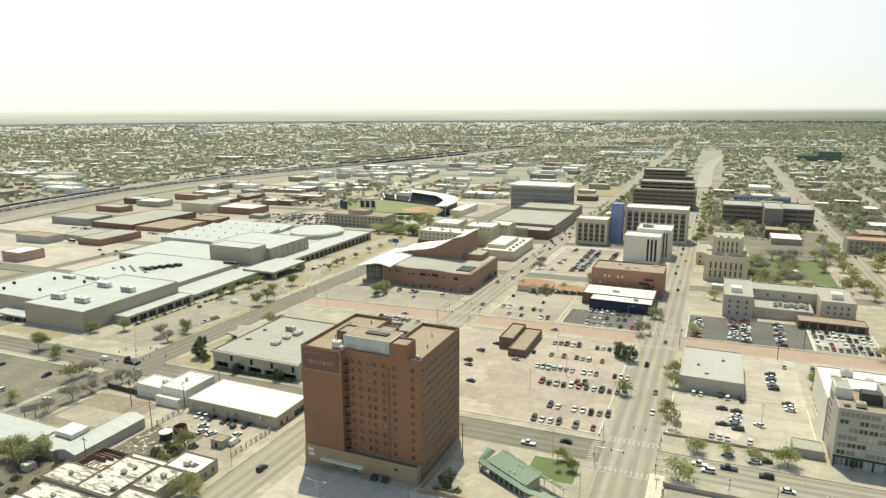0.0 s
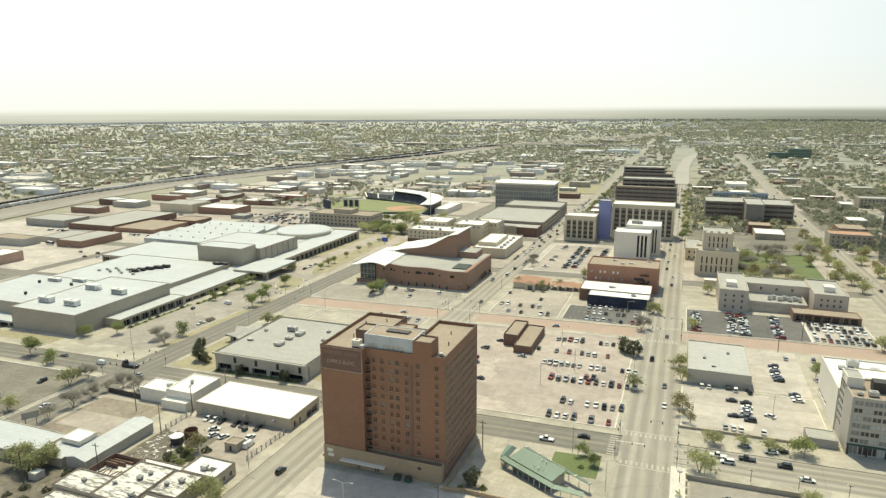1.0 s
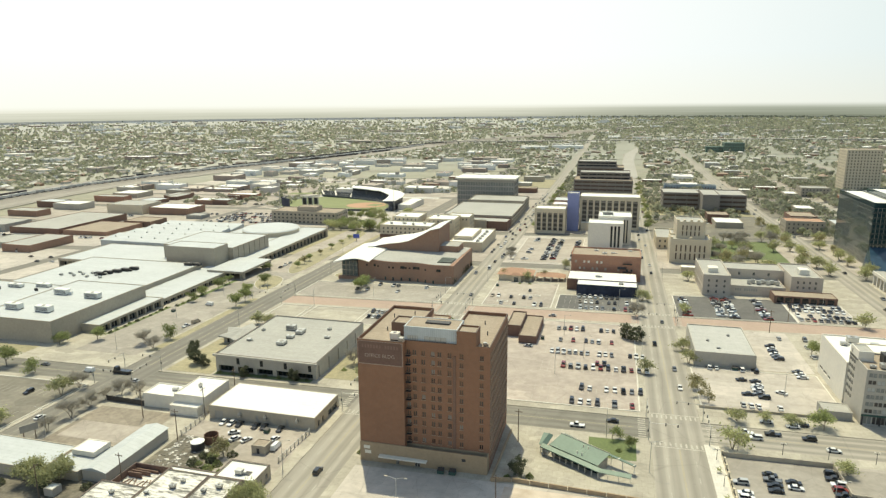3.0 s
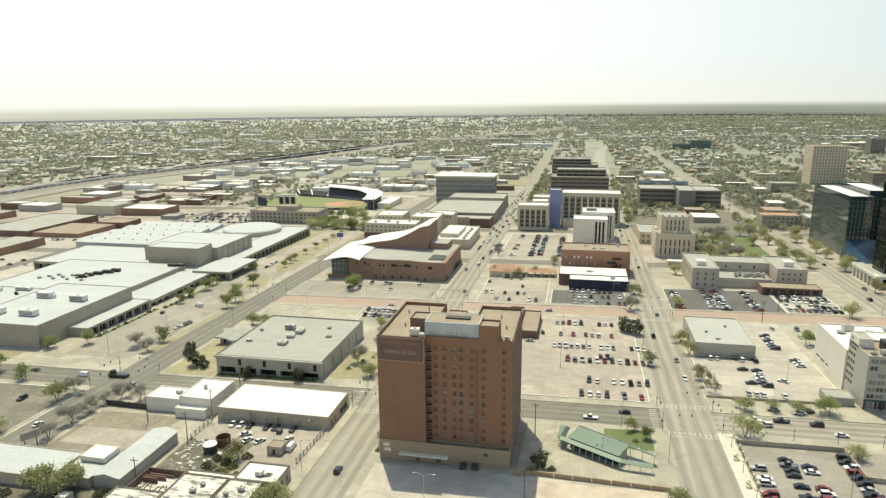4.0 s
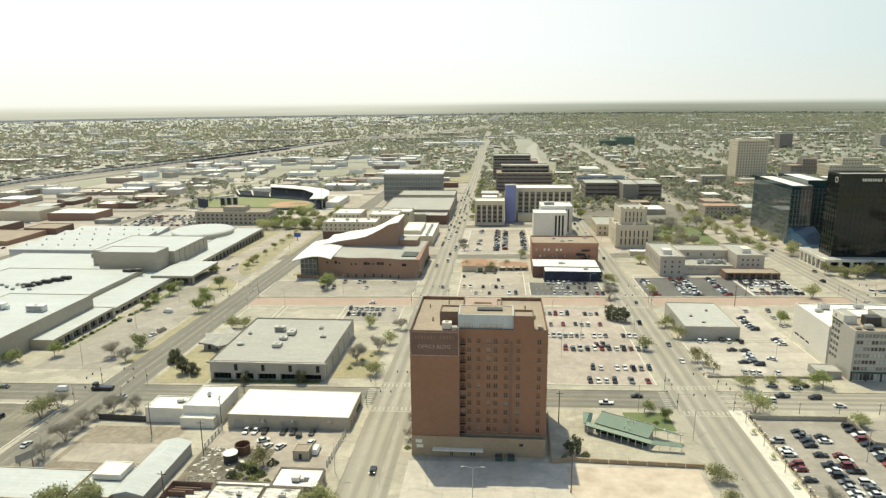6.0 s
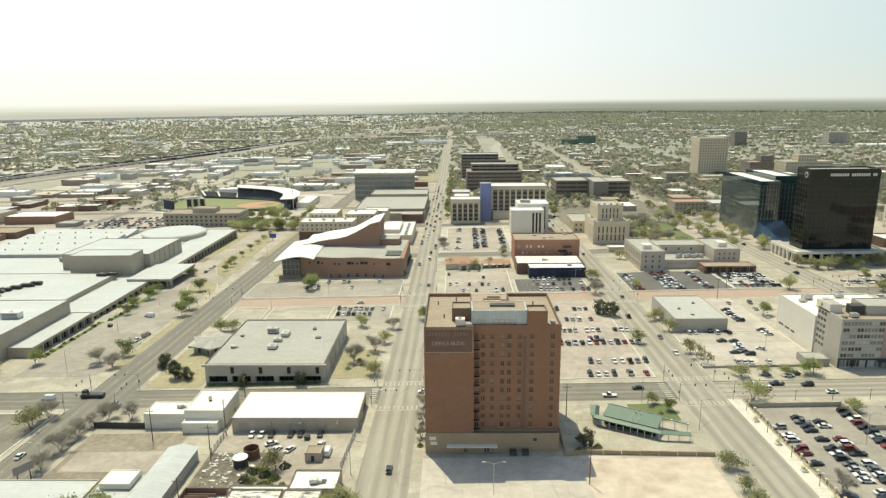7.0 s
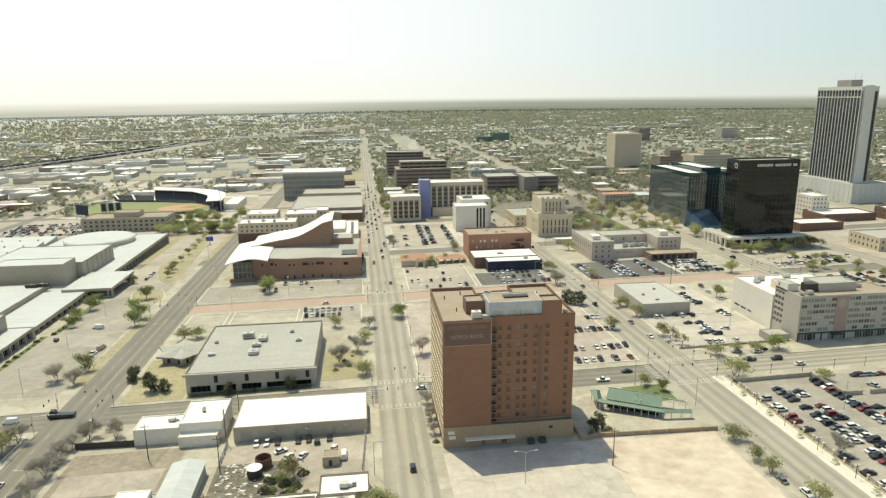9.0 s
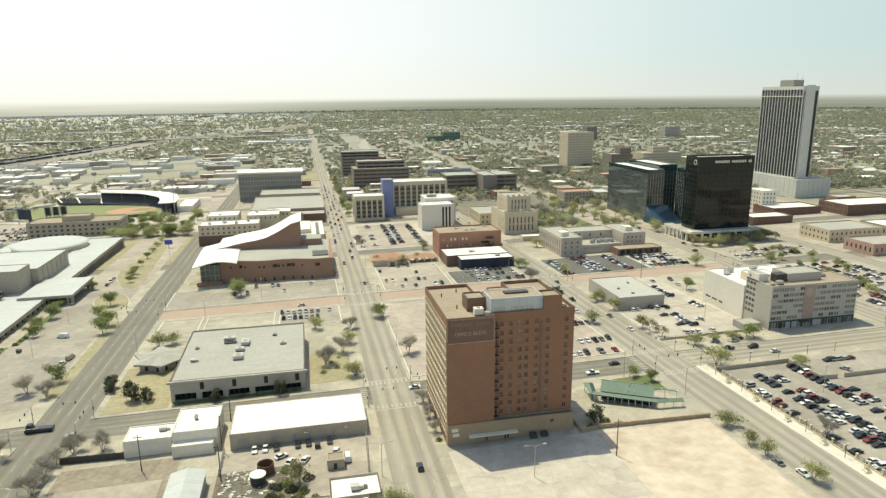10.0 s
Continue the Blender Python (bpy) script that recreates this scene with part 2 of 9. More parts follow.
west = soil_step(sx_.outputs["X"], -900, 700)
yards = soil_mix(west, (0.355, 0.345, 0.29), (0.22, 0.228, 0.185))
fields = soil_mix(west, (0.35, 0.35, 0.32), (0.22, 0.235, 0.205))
# haze put in as colour that pales with distance from the centre
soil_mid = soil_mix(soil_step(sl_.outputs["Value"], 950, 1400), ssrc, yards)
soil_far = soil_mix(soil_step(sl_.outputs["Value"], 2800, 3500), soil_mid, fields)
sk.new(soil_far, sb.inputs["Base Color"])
M["lot_dk"] = mat("stained old paving", (0.195, 0.178, 0.142), 0.95, 0.25, 0.06, 0.5, crack=0.08)
M["asphalt"] = mat("worn asphalt", (0.31, 0.285, 0.24), 0.9, 0.16, 0.05, 0.7, stretch=(1.6, 0.03, 1), crack=0.05)
M["asphalt_x"] = mat("worn asphalt", (0.20, 0.187, 0.156), 0.9, 0.16, 0.05, 0.7, stretch=(0.03, 1.6, 1), crack=0.05)
M["asphalt_w"] = mat("worn grey asphalt", (0.185, 0.172, 0.145), 0.9, 0.16, 0.05, 0.7, stretch=(1.6, 0.03, 1), crack=0.05)
M["asphalt_dark"] = mat("dark asphalt", (0.13, 0.125, 0.115), 0.9, 0.2, 0.05, 0.9)
M["lot"] = mat("bleached parking lot paving", (0.375, 0.33, 0.278), 0.9, 0.17, 0.05, 0.5, crack=0.09)
M["lot_pink"] = mat("pinkish gravelly lot paving", (0.405, 0.348, 0.298), 0.92, 0.17, 0.05, 0.4, crack=0.07)
M["walk"] = mat("concrete pavement", (0.41, 0.375, 0.305), 0.9, 0.14, 0.08, 0.9, seam=(3.0, 3.0))
M["brickroad"] = mat("red brick paving", (0.37, 0.275, 0.22), 0.92, 0.14, 0.06, 0.8)
M["dirt"] = mat("bare sandy earth", (0.60, 0.525, 0.44), 0.95, 0.08, 0.07, 0.25, tint=(0.36, 0.285, 0.215))
lanes(M["asphalt"], "X", 4.0, 0.8, 1.08)
lanes(M["asphalt_w"], "X", 4.0, 0.86, 1.06)
M["asphalt_e"] = mat("pale worn asphalt", (0.31, 0.285, 0.24), 0.9, 0.16, 0.05, 0.7, stretch=(0.03, 1.6, 1), crack=0.05)
lanes(M["asphalt_e"], "Y", 3.5)
lanes(M["asphalt_x"], "Y", 3.5, 0.84, 1.06)
repairs(M["asphalt_x"], 0.03, 0.9, 1.06, 0)
M["lot_lt"] = mat("bleached pale paving", (0.475, 0.43, 0.375), 0.9, 0.14, 0.05, 0.5, crack=0.09, seam=(9.0, 6.0))
M["lot_g"] = mat("grey weathered lot paving", (0.325, 0.295, 0.252), 0.9, 0.16, 0.05, 0.5, crack=0.09)
for key in ("lot", "lot_g", "lot_lt", "lot_pink", "lot_dk", "asphalt_dark", "walk"):
    repairs(M[key], 0.1 if key == "walk" else 0.045)
M["walk_lt"] = mat("new pale concrete paving", (0.60, 0.57, 0.50), 0.9, 0.1, 0.1, 0.9, seam=(1.5, 1.5))
M["yard"] = repairs(mat("brown weedy yard", (0.30, 0.26, 0.205), 0.95, 0.2, 0.09, 0.6, tint=(0.185, 0.155, 0.12)))
M["litter"] = repairs(mat("dark littered earth", (0.20, 0.175, 0.135), 0.95, 0.35, 0.2, 0.9, tint=(0.07, 0.065, 0.05)))
M["grass"] = mat("spring lawn", (0.12, 0.15, 0.06), 0.95, 0.3, 0.1, 1.2)
M["drygrass"] = mat("straw-coloured lawn", (0.33, 0.285, 0.185), 0.95, 0.22, 0.12, 0.9, tint=(0.20, 0.19, 0.115))
M["paint"] = mat("white road paint", (0.42, 0.395, 0.335), 0.8, 0.2, 0.3, 2.0, tint=(0.30, 0.275, 0.23))
M["yellow"] = mat("yellow road paint", (0.36, 0.31, 0.2), 0.8, 0.15, 0.3, 2.0)
M["brick"] = brick_mat("red-brown brick", (0.25, 0.125, 0.074), (0.30, 0.155, 0.094), (0.24, 0.18, 0.13))
M["brick_or"] = brick_mat("orange-red brick", (0.36, 0.185, 0.12), (0.41, 0.21, 0.14), (0.32, 0.25, 0.2))
M["brick_th"] = brick_mat("brown-pink brick", (0.295, 0.175, 0.12), (0.34, 0.205, 0.145), (0.3, 0.24, 0.19))
M["brick_dk"] = brick_mat("dark brown brick", (0.18, 0.105, 0.077), (0.215, 0.125, 0.09), (0.22, 0.17, 0.13))
M["buff"] = mat("buff stone facing", (0.34, 0.255, 0.165), 0.85, 0.14, 0.12, 1.2)
M["cream"] = mat("cream limestone", (0.60, 0.52, 0.385), 0.85, 0.1, 0.12, 1.0)
M["limestone"] = mat("pinkish buff limestone", (0.50, 0.435, 0.36), 0.85, 0.1, 0.12, 1.0)
M["tan"] = mat("tan concrete", (0.40, 0.35, 0.275), 0.85, 0.12, 0.1, 0.9)
M["white"] = mat("white painted wall", (0.70, 0.655, 0.565), 0.75, 0.08, 0.1, 0.8)
M["greyc"] = mat("grey concrete", (0.33, 0.315, 0.28), 0.85, 0.12, 0.1, 0.9)
M["greyw"] = mat("pale grey wall panels", (0.42, 0.39, 0.335), 0.8, 0.08, 0.1, 0.8)
M["brownc"] = mat("dark brown concrete", (0.25, 0.222, 0.19), 0.85, 0.15, 0.08, 0.9)
M["roof_w"] = mat("white roof membrane", (0.74, 0.73, 0.68), 0.7, 0.1, 0.08, 0.6, seam=(12.0, 1.8))
def flaking(n, k):
    g = n.new("ShaderNodeNewGeometry")
    mp = n.new("ShaderNodeMapping")
    mp.inputs["Scale"].default_value = (0.22, 0.9, 1)
    k.new(g.outputs["Position"], mp.inputs["Vector"])
    no = n.new("ShaderNodeTexNoise")
    no.inputs["Scale"].default_value = 1.0
    no.inputs["Detail"].default_value = 8
    no.inputs["Roughness"].default_value = 0.75
    k.new(mp.outputs["Vector"], no.inputs["Vector"])
    r = n.new("ShaderNodeMapRange")
    r.inputs["From Min"].default_value = 0.4
    r.inputs["From Max"].default_value = 0.53
    r.inputs["To Min"].default_value = 0.18
    r.inputs["To Max"].default_value = 1.0
    k.new(no.outputs["Fac"], r.inputs["Value"])
    return r.outputs["Result"]


M["roof_dirty"] = multiply(mat("flaking white roof coating", (0.72, 0.69, 0.62), 0.85, 0.12, 0.22, 0.9, seam=(5.0, 1.2)), flaking)
M["roof_g"] = mat("pale grey roof gravel", (0.375, 0.365, 0.33), 0.9, 0.14, 0.05, 0.6, seam=(9.0, 1.0))
M["roof_t"] = mat("tan roof gravel", (0.33, 0.27, 0.205), 0.95, 0.2, 0.12, 0.9, seam=(10.0, 1.0))
M["roof_m"] = mat("pale sheet metal roof", (0.455, 0.475, 0.47), 0.6, 0.1, 0.06, 0.5, metal=0.0, seam=(20.0, 1.5))
M["coping"] = mat("dark roof coping", (0.10, 0.07, 0.055), 0.7, 0.15, 0.3, 1.5)
M["green_roof"] = mat("faded green metal roof", (0.12, 0.177, 0.138), 0.55, 0.14, 0.25, 0.9, metal=0.1)
M["tile_red"] = mat("terracotta roof tiles", (0.40, 0.24, 0.16), 0.9, 0.2, 0.2, 1.5)
M["glass"] = glass_mat("dark window glass", (0.02, 0.024, 0.026))
M["glass_old"] = glass_mat("dusty window glass", (0.055, 0.047, 0.04), 0.3)
# glass_br: the brown that panes reflect is put into the base colour
M["glass_br"] = glass_mat("brown glass with reflections in its colour", (0.115, 0.078, 0.055), 0.45, 0.3)
M["sill"] = mat("sooty brick sill", (0.33, 0.24, 0.175), 0.9, 0.15, 0.3, 2.0)
M["glass_fl"] = glass_mat("glass with spandrel panels", (0.07, 0.065, 0.058), 0.25)


def spandrels(n, k):
    g = n.new("ShaderNodeNewGeometry")
    sp = n.new("ShaderNodeSeparateXYZ")
    k.new(g.outputs["Position"], sp.inputs["Vector"])
    mo = n.new("ShaderNodeMath")
    mo.operation = "FLOORED_MODULO"
    mo.inputs[1].default_value = 3.8
    k.new(sp.outputs["Z"], mo.inputs[0])
    gt = n.new("ShaderNodeMath")
    gt.operation = "GREATER_THAN"
    gt.inputs[1].default_value = 2.5
    k.new(mo.outputs[0], gt.inputs[0])
    r = n.new("ShaderNodeMapRange")
    r.inputs["To Min"].default_value = 1.0
    r.inputs["To Max"].default_value = 3.4
    k.new(gt.outputs[0], r.inputs["Value"])
    return r.outputs["Result"]


multiply(M["glass_fl"], spandrels)
M["glass_blk"] = glass_mat("black curtain wall glass", (0.008, 0.014, 0.014), 0.06)
M["glass_teal"] = glass_mat("teal mirror glass", (0.025, 0.05, 0.052), 0.04, 1.0)
M["glass_blue"] = glass_mat("blue glass", (0.03, 0.065, 0.10), 0.08, 0.8)
M["metal"] = mat("galvanised metal", (0.45, 0.45, 0.43), 0.45, 0.12, 0.4, 2.0, metal=0.6)
M["dark"] = mat("dark painted metal", (0.045, 0.042, 0.04), 0.6, 0.2, 0.5, 2.0)
M["blue"] = mat("periwinkle blue cladding", (0.21, 0.24, 0.44), 0.6, 0.1, 0.1, 0.8)
M["mural"] = mat("dark blue mural wall", (0.03, 0.036, 0.06), 0.8, 0.5, 0.15, 0.5)
M["rust"] = mat("rusted iron", (0.17, 0.095, 0.06), 0.9, 0.3, 0.4, 2.0)
M["pole"] = mat("weathered timber pole", (0.14, 0.10, 0.07), 0.9, 0.2, 0.6, 3.0)
M["bark"] = mat("grey-brown bark", (0.25, 0.215, 0.17), 0.95, 0.2, 0.6, 3.0)


def leaf_mat(name, col, rnd):
    """Thin leaves that let part of the light through."""
    m = mat(name, col, 0.75, 0.3, 0.15, 1.5, rnd=rnd)
    n, k = m.node_tree.nodes, m.node_tree.links
    b, out = n["Principled BSDF"], n["Material Output"]
    src = b.inputs["Base Color"].links[0].from_socket
    tr = n.new("ShaderNodeBsdfTranslucent")
    k.new(src, tr.inputs["Color"])
    mx = n.new("ShaderNodeMixShader")
    mx.inputs["Fac"].default_value = 0.45
    k.new(b.outputs["BSDF"], mx.inputs[1])
    k.new(tr.outputs["BSDF"], mx.inputs[2])
    k.new(mx.outputs["Shader"], out.inputs["Surface"])
    return m


M["leaf"] = leaf_mat("young green leaves", (0.268, 0.30, 0.125), 0.22)
M["leaf_dk"] = leaf_mat("juniper needles", (0.125, 0.135, 0.08), 0.15)
M["leaf_lt"] = leaf_mat("budding yellow-green leaves", (0.39, 0.395, 0.205), 0.2)
M["leaf_or"] = leaf_mat("bronze spring leaves", (0.33, 0.30, 0.16), 0.2)
M["twig"] = leaf_mat("grey-brown twigs", (0.37, 0.345, 0.295), 0.15)
M["tyre"] = mat("tyre rubber", (0.02, 0.02, 0.02), 0.9, 0.2, 1.0, 4.0)
M["carglass"] = glass_mat("car glass", (0.02, 0.023, 0.025), 0.05)

M["glass_pale"] = glass_mat("pale reflective glass", (0.20, 0.21, 0.20), 0.15, 0.8)
M["pinkpanel"] = mat("dusky pink panel", (0.36, 0.26, 0.22), 0.8, 0.1, 0.2, 1.0)
M["green_dk"] = mat("dark green fascia", (0.03, 0.075, 0.06), 0.6, 0.15, 0.4, 2.0)
M["paleblue"] = mat("pale blue cladding", (0.24, 0.31, 0.36), 0.7, 0.1, 0.1, 0.8)
M["seat"] = mat("dark seating", (0.075, 0.085, 0.10), 0.7, 0.2, 0.3, 1.5)
M["turf"] = mat("mown turf", (0.205, 0.225, 0.105), 0.95, 0.15, 0.05, 0.8)
M["clay"] = mat("infield clay", (0.43, 0.255, 0.165), 0.95, 0.1, 0.1, 0.9)
M["pinkw"] = mat("weathered salmon wall", (0.45, 0.30, 0.24), 0.9, 0.15, 0.1, 0.8)

# ---- building blocks ----
def mesh_of(name, bm, *mats):
    me = bpy.data.meshes.new(name)
    bm.normal_update()
    bm.to_mesh(me)
    bm.free()
    for m in mats:
        me.materials.append(m)
    return me


def part(name, bm, material, parent, label=""):
    ob = new(name, mesh_of(name, bm, *(material if isinstance(material, (list, tuple)) else [material])))
    ob.parent = parent
    if label:
        ob["label"] = label
    return ob


def thing(name, x, y, label, category, group="", z=None, rz=0.0, kind=""):
    """An Empty at the base of a thing, on the ground."""
    ob = new(name)
    ob.empty_display_size = 0.5
    ob.matrix_world = pose(x, y, gz(x, y) if z is None else z, 0, 0, rz)
    return tagged(ob, label, category, group, kind)


def add_box(bm, x0, x1, y0, y1, z0, z1, mi=0):
    v = [bm.verts.new(p) for p in ((x0, y0, z0), (x1, y0, z0), (x1, y1, z0), (x0, y1, z0), (x0, y0, z1), (x1, y0, z1), (x1, y1, z1), (x0, y1, z1))]
    for q in ((3, 2, 1, 0), (4, 5, 6, 7), (0, 1, 5, 4), (1, 2, 6, 5), (2, 3, 7, 6), (3, 0, 4, 7)):
        f = bm.faces.new([v[i] for i in q])
        f.material_index = mi


def box_bm(*boxes):
    bm = bmesh.new()
    for b in boxes:
        add_box(bm, *b)
    return bm


def prism(bm, poly, z0, z1, mi=0):
    """An upright prism over a polygon given anticlockwise."""
    a = [bm.verts.new((x, y, z0)) for x, y in poly]
    b = [bm.verts.new((x, y, z1)) for x, y in poly]
    n = len(poly)
    bm.faces.new(b).material_index = mi
    bm.faces.new(a[::-1]).material_index = mi
    for i in range(n):
        bm.faces.new((a[i], a[(i + 1) % n], b[(i + 1) % n], b[i])).material_index = mi


def cyl(bm, x, y, z0, z1, r0, r1=None, n=10, mi=0):
    r1 = r0 if r1 is None else r1
    a = [bm.verts.new((x + r0 * math.cos(2 * math.pi * i / n), y + r0 * math.sin(2 * math.pi * i / n), z0)) for i in range(n)]
    b = [bm.verts.new((x + r1 * math.cos(2 * math.pi * i / n), y + r1 * math.sin(2 * math.pi * i / n), z1)) for i in range(n)]
    for i in range(n):
        bm.faces.new((a[i], a[(i + 1) % n], b[(i + 1) % n], b[i])).material_index = mi
    bm.faces.new(b).material_index = mi
    bm.faces.new(a[::-1]).material_index = mi


def tube(bm, p, q, r0, r1, n=6):
    """A tapered rod between two points."""
    p, q = Vector(p), Vector(q)
    d = (q - p).normalized()
    u = d.orthogonal().normalized()
    w = d.cross(u)
    a, b = [], []
    for i in range(n):
        c, s = math.cos(2 * math.pi * i / n), math.sin(2 * math.pi * i / n)
        a.append(bm.verts.new(p + (u * c + w * s) * r0))
        b.append(bm.verts.new(q + (u * c + w * s) * r1))
    for i in range(n):
        bm.faces.new((a[i], a[(i + 1) % n], b[(i + 1) % n], b[i]))
    bm.faces.new(b)


def spans(a, b, n, w):
    """n openings of width w at even steps between a and b."""
    step = (b - a) / n
    return [(a + step * (i + 0.5) - w / 2, a + step * (i + 0.5) + w / 2) for i in range(n)]


PANES = {}
PANE_RNG = random.Random(21)


def pane_mesh(w, h, m, mull=1, rim=None):
    """A glazed sash in one piece: a frame with bars, its lights set back and glazed; shared by all windows of that size."""
    rim = rim or M["greyc"]
    proud = isinstance(rim, tuple)
    if proud:
        rim = rim[0]
    key = (round(w, 2), round(h, 2), m.name, mull, rim.name, proud)
    if key not in PANES:
        bm = bmesh.new()
        n = mull + 1
        t = min(0.12, w * 0.09)
        step = w / n
        lo = [bm.verts.new((step * i, 0, 0)) for i in range(n + 1)]
        hi = [bm.verts.new((step * i, 0, h)) for i in range(n + 1)]
        for i in range(n):
            o = [lo[i], lo[i + 1], hi[i + 1], hi[i]]
            x0, x1 = step * i + t, step * (i + 1) - t
            q = [(x0, t), (x1, t), (x1, h - t), (x0, h - t)]
            a = [bm.verts.new((x, 0, z)) for x, z in q]
            b = [bm.verts.new((x, 0.06, z)) for x, z in q]
            for j in range(4):
                k = (j + 1) % 4
                bm.faces.new((o[j], o[k], a[k], a[j])).material_index = 1
                bm.faces.new((a[j], a[k], b[k], b[j])).material_index = 1
            bm.faces.new(b)
        if proud:
            add_box(bm, -0.22, w + 0.22, -0.26, -0.02, -0.3, -0.02, 1)
            add_box(bm, -0.14, w + 0.14, -0.14, -0.02, h + 0.02, h + 0.3, 1)
            add_box(bm, -0.16, -0.02, -0.14, -0.02, -0.02, h + 0.02, 1)
            add_box(bm, w + 0.02, w + 0.16, -0.14, -0.02, -0.02, h + 0.02, 1)
        PANES[key] = mesh_of("pane", bm, m, rim)
    return PANES[key]


FACE = {"S": (0, 1), "E": (90, 2), "N": (180, 3), "W": (270, 4)}


class Block:
    """One building: an outer wall with recessed openings, a parapet, a sunken roof deck, and the windows as parts."""

    def __init__(self, name, x0, x1, y0, y1, h, wall, roof, label, category="building", parapet=0.6, coping=None, skirt=3.0, group="", base=0.0, parent=None, far=False):
        self.w, self.d, self.h, self.base = x1 - x0, y1 - y0, h, base
        cx, cy = (x0 + x1) / 2, (y0 + y1) / 2
        if parent is None:
            self.ob = thing(name, cx, cy, label, category, group)
            self.ox = self.oy = 0.0
        else:
            self.ob = parent
            o = parent.matrix_world.translation
            self.ox, self.oy = cx - o.x, cy - o.y
        self.wall_mat, self.bm = wall, bmesh.new()
        self.sides = {}
        self.panes = []
        self.inlay = M["glass"] if y0 > 640 or far else None
        self.roof_mat, self.parapet, self.coping, self.skirt = roof, parapet, coping, skirt

    def placing(self, s):
        a = radians(FACE[s][0])
        width = self.w if s in "SN" else self.d
        depth = self.d if s in "SN" else self.w
        rot = Matrix.Rotation(a, 4, "Z")
        return Matrix.Translation((self.ox, self.oy, 0)) @ rot @ Matrix.Translation((-width / 2, -depth / 2, 0)), width

    def side(self, s, cols, rows, glass, depth=0.25, mull=1, skip=None, pane=True, rim=None):
        """cols, rows: the openings' intervals along the wall and up it."""
        self.sides[s] = True
        m, width = self.placing(s)
        us = sorted({0.0, width, *(v for c in cols for v in c)})
        zlo = self.base - (self.skirt if self.base == 0 else 0)
        vs = sorted({zlo, self.h, *(v for r in rows for v in r)})
        cs, rs = {c[0]: c for c in cols}, {r[0]: r for r in rows}
        grid = {}

        def vert(u, d, v):
            key = (round(u, 4), round(d, 4), round(v, 4))
            if key not in grid:
                grid[key] = self.bm.verts.new(m @ Vector((u, d, v)))
            return grid[key]

        def quad(a, b, c, d):
            self.bm.faces.new([vert(*p) for p in (a, b, c, d)])

        for u0, u1 in zip(us, us[1:]):
            for v0, v1 in zip(vs, vs[1:]):
                hole = u0 in cs and v0 in rs and not (skip and skip(u0, v0))
                if not hole:
                    quad((u0, 0, v0), (u1, 0, v0), (u1, 0, v1), (u0, 0, v1))
                    continue
                e = depth
                quad((u0, 0, v0), (u1, 0, v0), (u1, e, v0), (u0, e, v0))
                quad((u0, e, v1), (u1, e, v1), (u1, 0, v1), (u0, 0, v1))
                quad((u0, 0, v0), (u0, e, v0), (u0, e, v1), (u0, 0, v1))
                quad((u1, e, v0), (u1, 0, v0), (u1, 0, v1), (u1, e, v1))
                back = self.bm.faces.new([vert(*p) for p in ((u0, e, v0), (u1, e, v0), (u1, e, v1), (u0, e, v1))])
                if self.inlay and pane:
                    back.material_index = 1
                    self.inlay = glass
                elif pane:
                    self.panes.append((m @ Matrix.Translation((u0, depth - 0.07, v0)), u1 - u0, v1 - v0, PANE_RNG.choice(glass) if isinstance(glass, (list, tuple)) else glass, mull, rim))
        return self

    def done(self):
        for s in "SENW":
            if s not in self.sides:
                self.side(s, [], [], None)
        t, w, d, h = 0.3, self.w / 2, self.d / 2, self.h
        top = h - self.parapet
        ring_o = [(-w, -d), (w, -d), (w, d), (-w, d)]
        ring_i = [(-w + t, -d + t), (w - t, -d + t), (w - t, d - t), (-w + t, d - t)]
        sh = lambda p: (p[0] + self.ox, p[1] + self.oy)
        ring_o, ring_i = [sh(p) for p in ring_o], [sh(p) for p in ring_i]
        cap = self.bm if not self.coping else bmesh.new()
        lift = 0.0 if not self.coping else 0.08
        for i in range(4):
            j = (i + 1) % 4
            o, p, q, r = ring_o[i], ring_o[j], ring_i[j], ring_i[i]
            if lift:
                add = [cap.verts.new((*v, z)) for v, z in ((o, h + 0.004), (p, h + 0.004), (p, h + lift), (o, h + lift))]
                cap.faces.new(add)
            cap.faces.new([cap.verts.new((*v, h + lift)) for v in (o, p, q, r)])
            self.bm.faces.new([self.bm.verts.new((*v, z)) for v, z in ((r, top), (q, top), (q, h + lift * 0.9), (r, h + lift * 0.9))][::-1])
        part("wall", self.bm, [self.wall_mat, self.inlay] if self.inlay else self.wall_mat, self.ob)
        if self.coping:
            part("coping", cap, self.coping, self.ob)
        x0, y0 = ring_i[0]
        x1, y1 = ring_i[2]
        part("roof", box_bm((x0 + 0.004, x1 - 0.004, y0 + 0.004, y1 - 0.004, top - 0.3, top)), self.roof_mat, self.ob)
        for mm, pw, ph, g, mull, rim in self.panes:
            o = new("window", pane_mesh(pw, ph, g, mull, rim))
            o.parent = self.ob
            o.matrix_basis = mm
        return self.ob


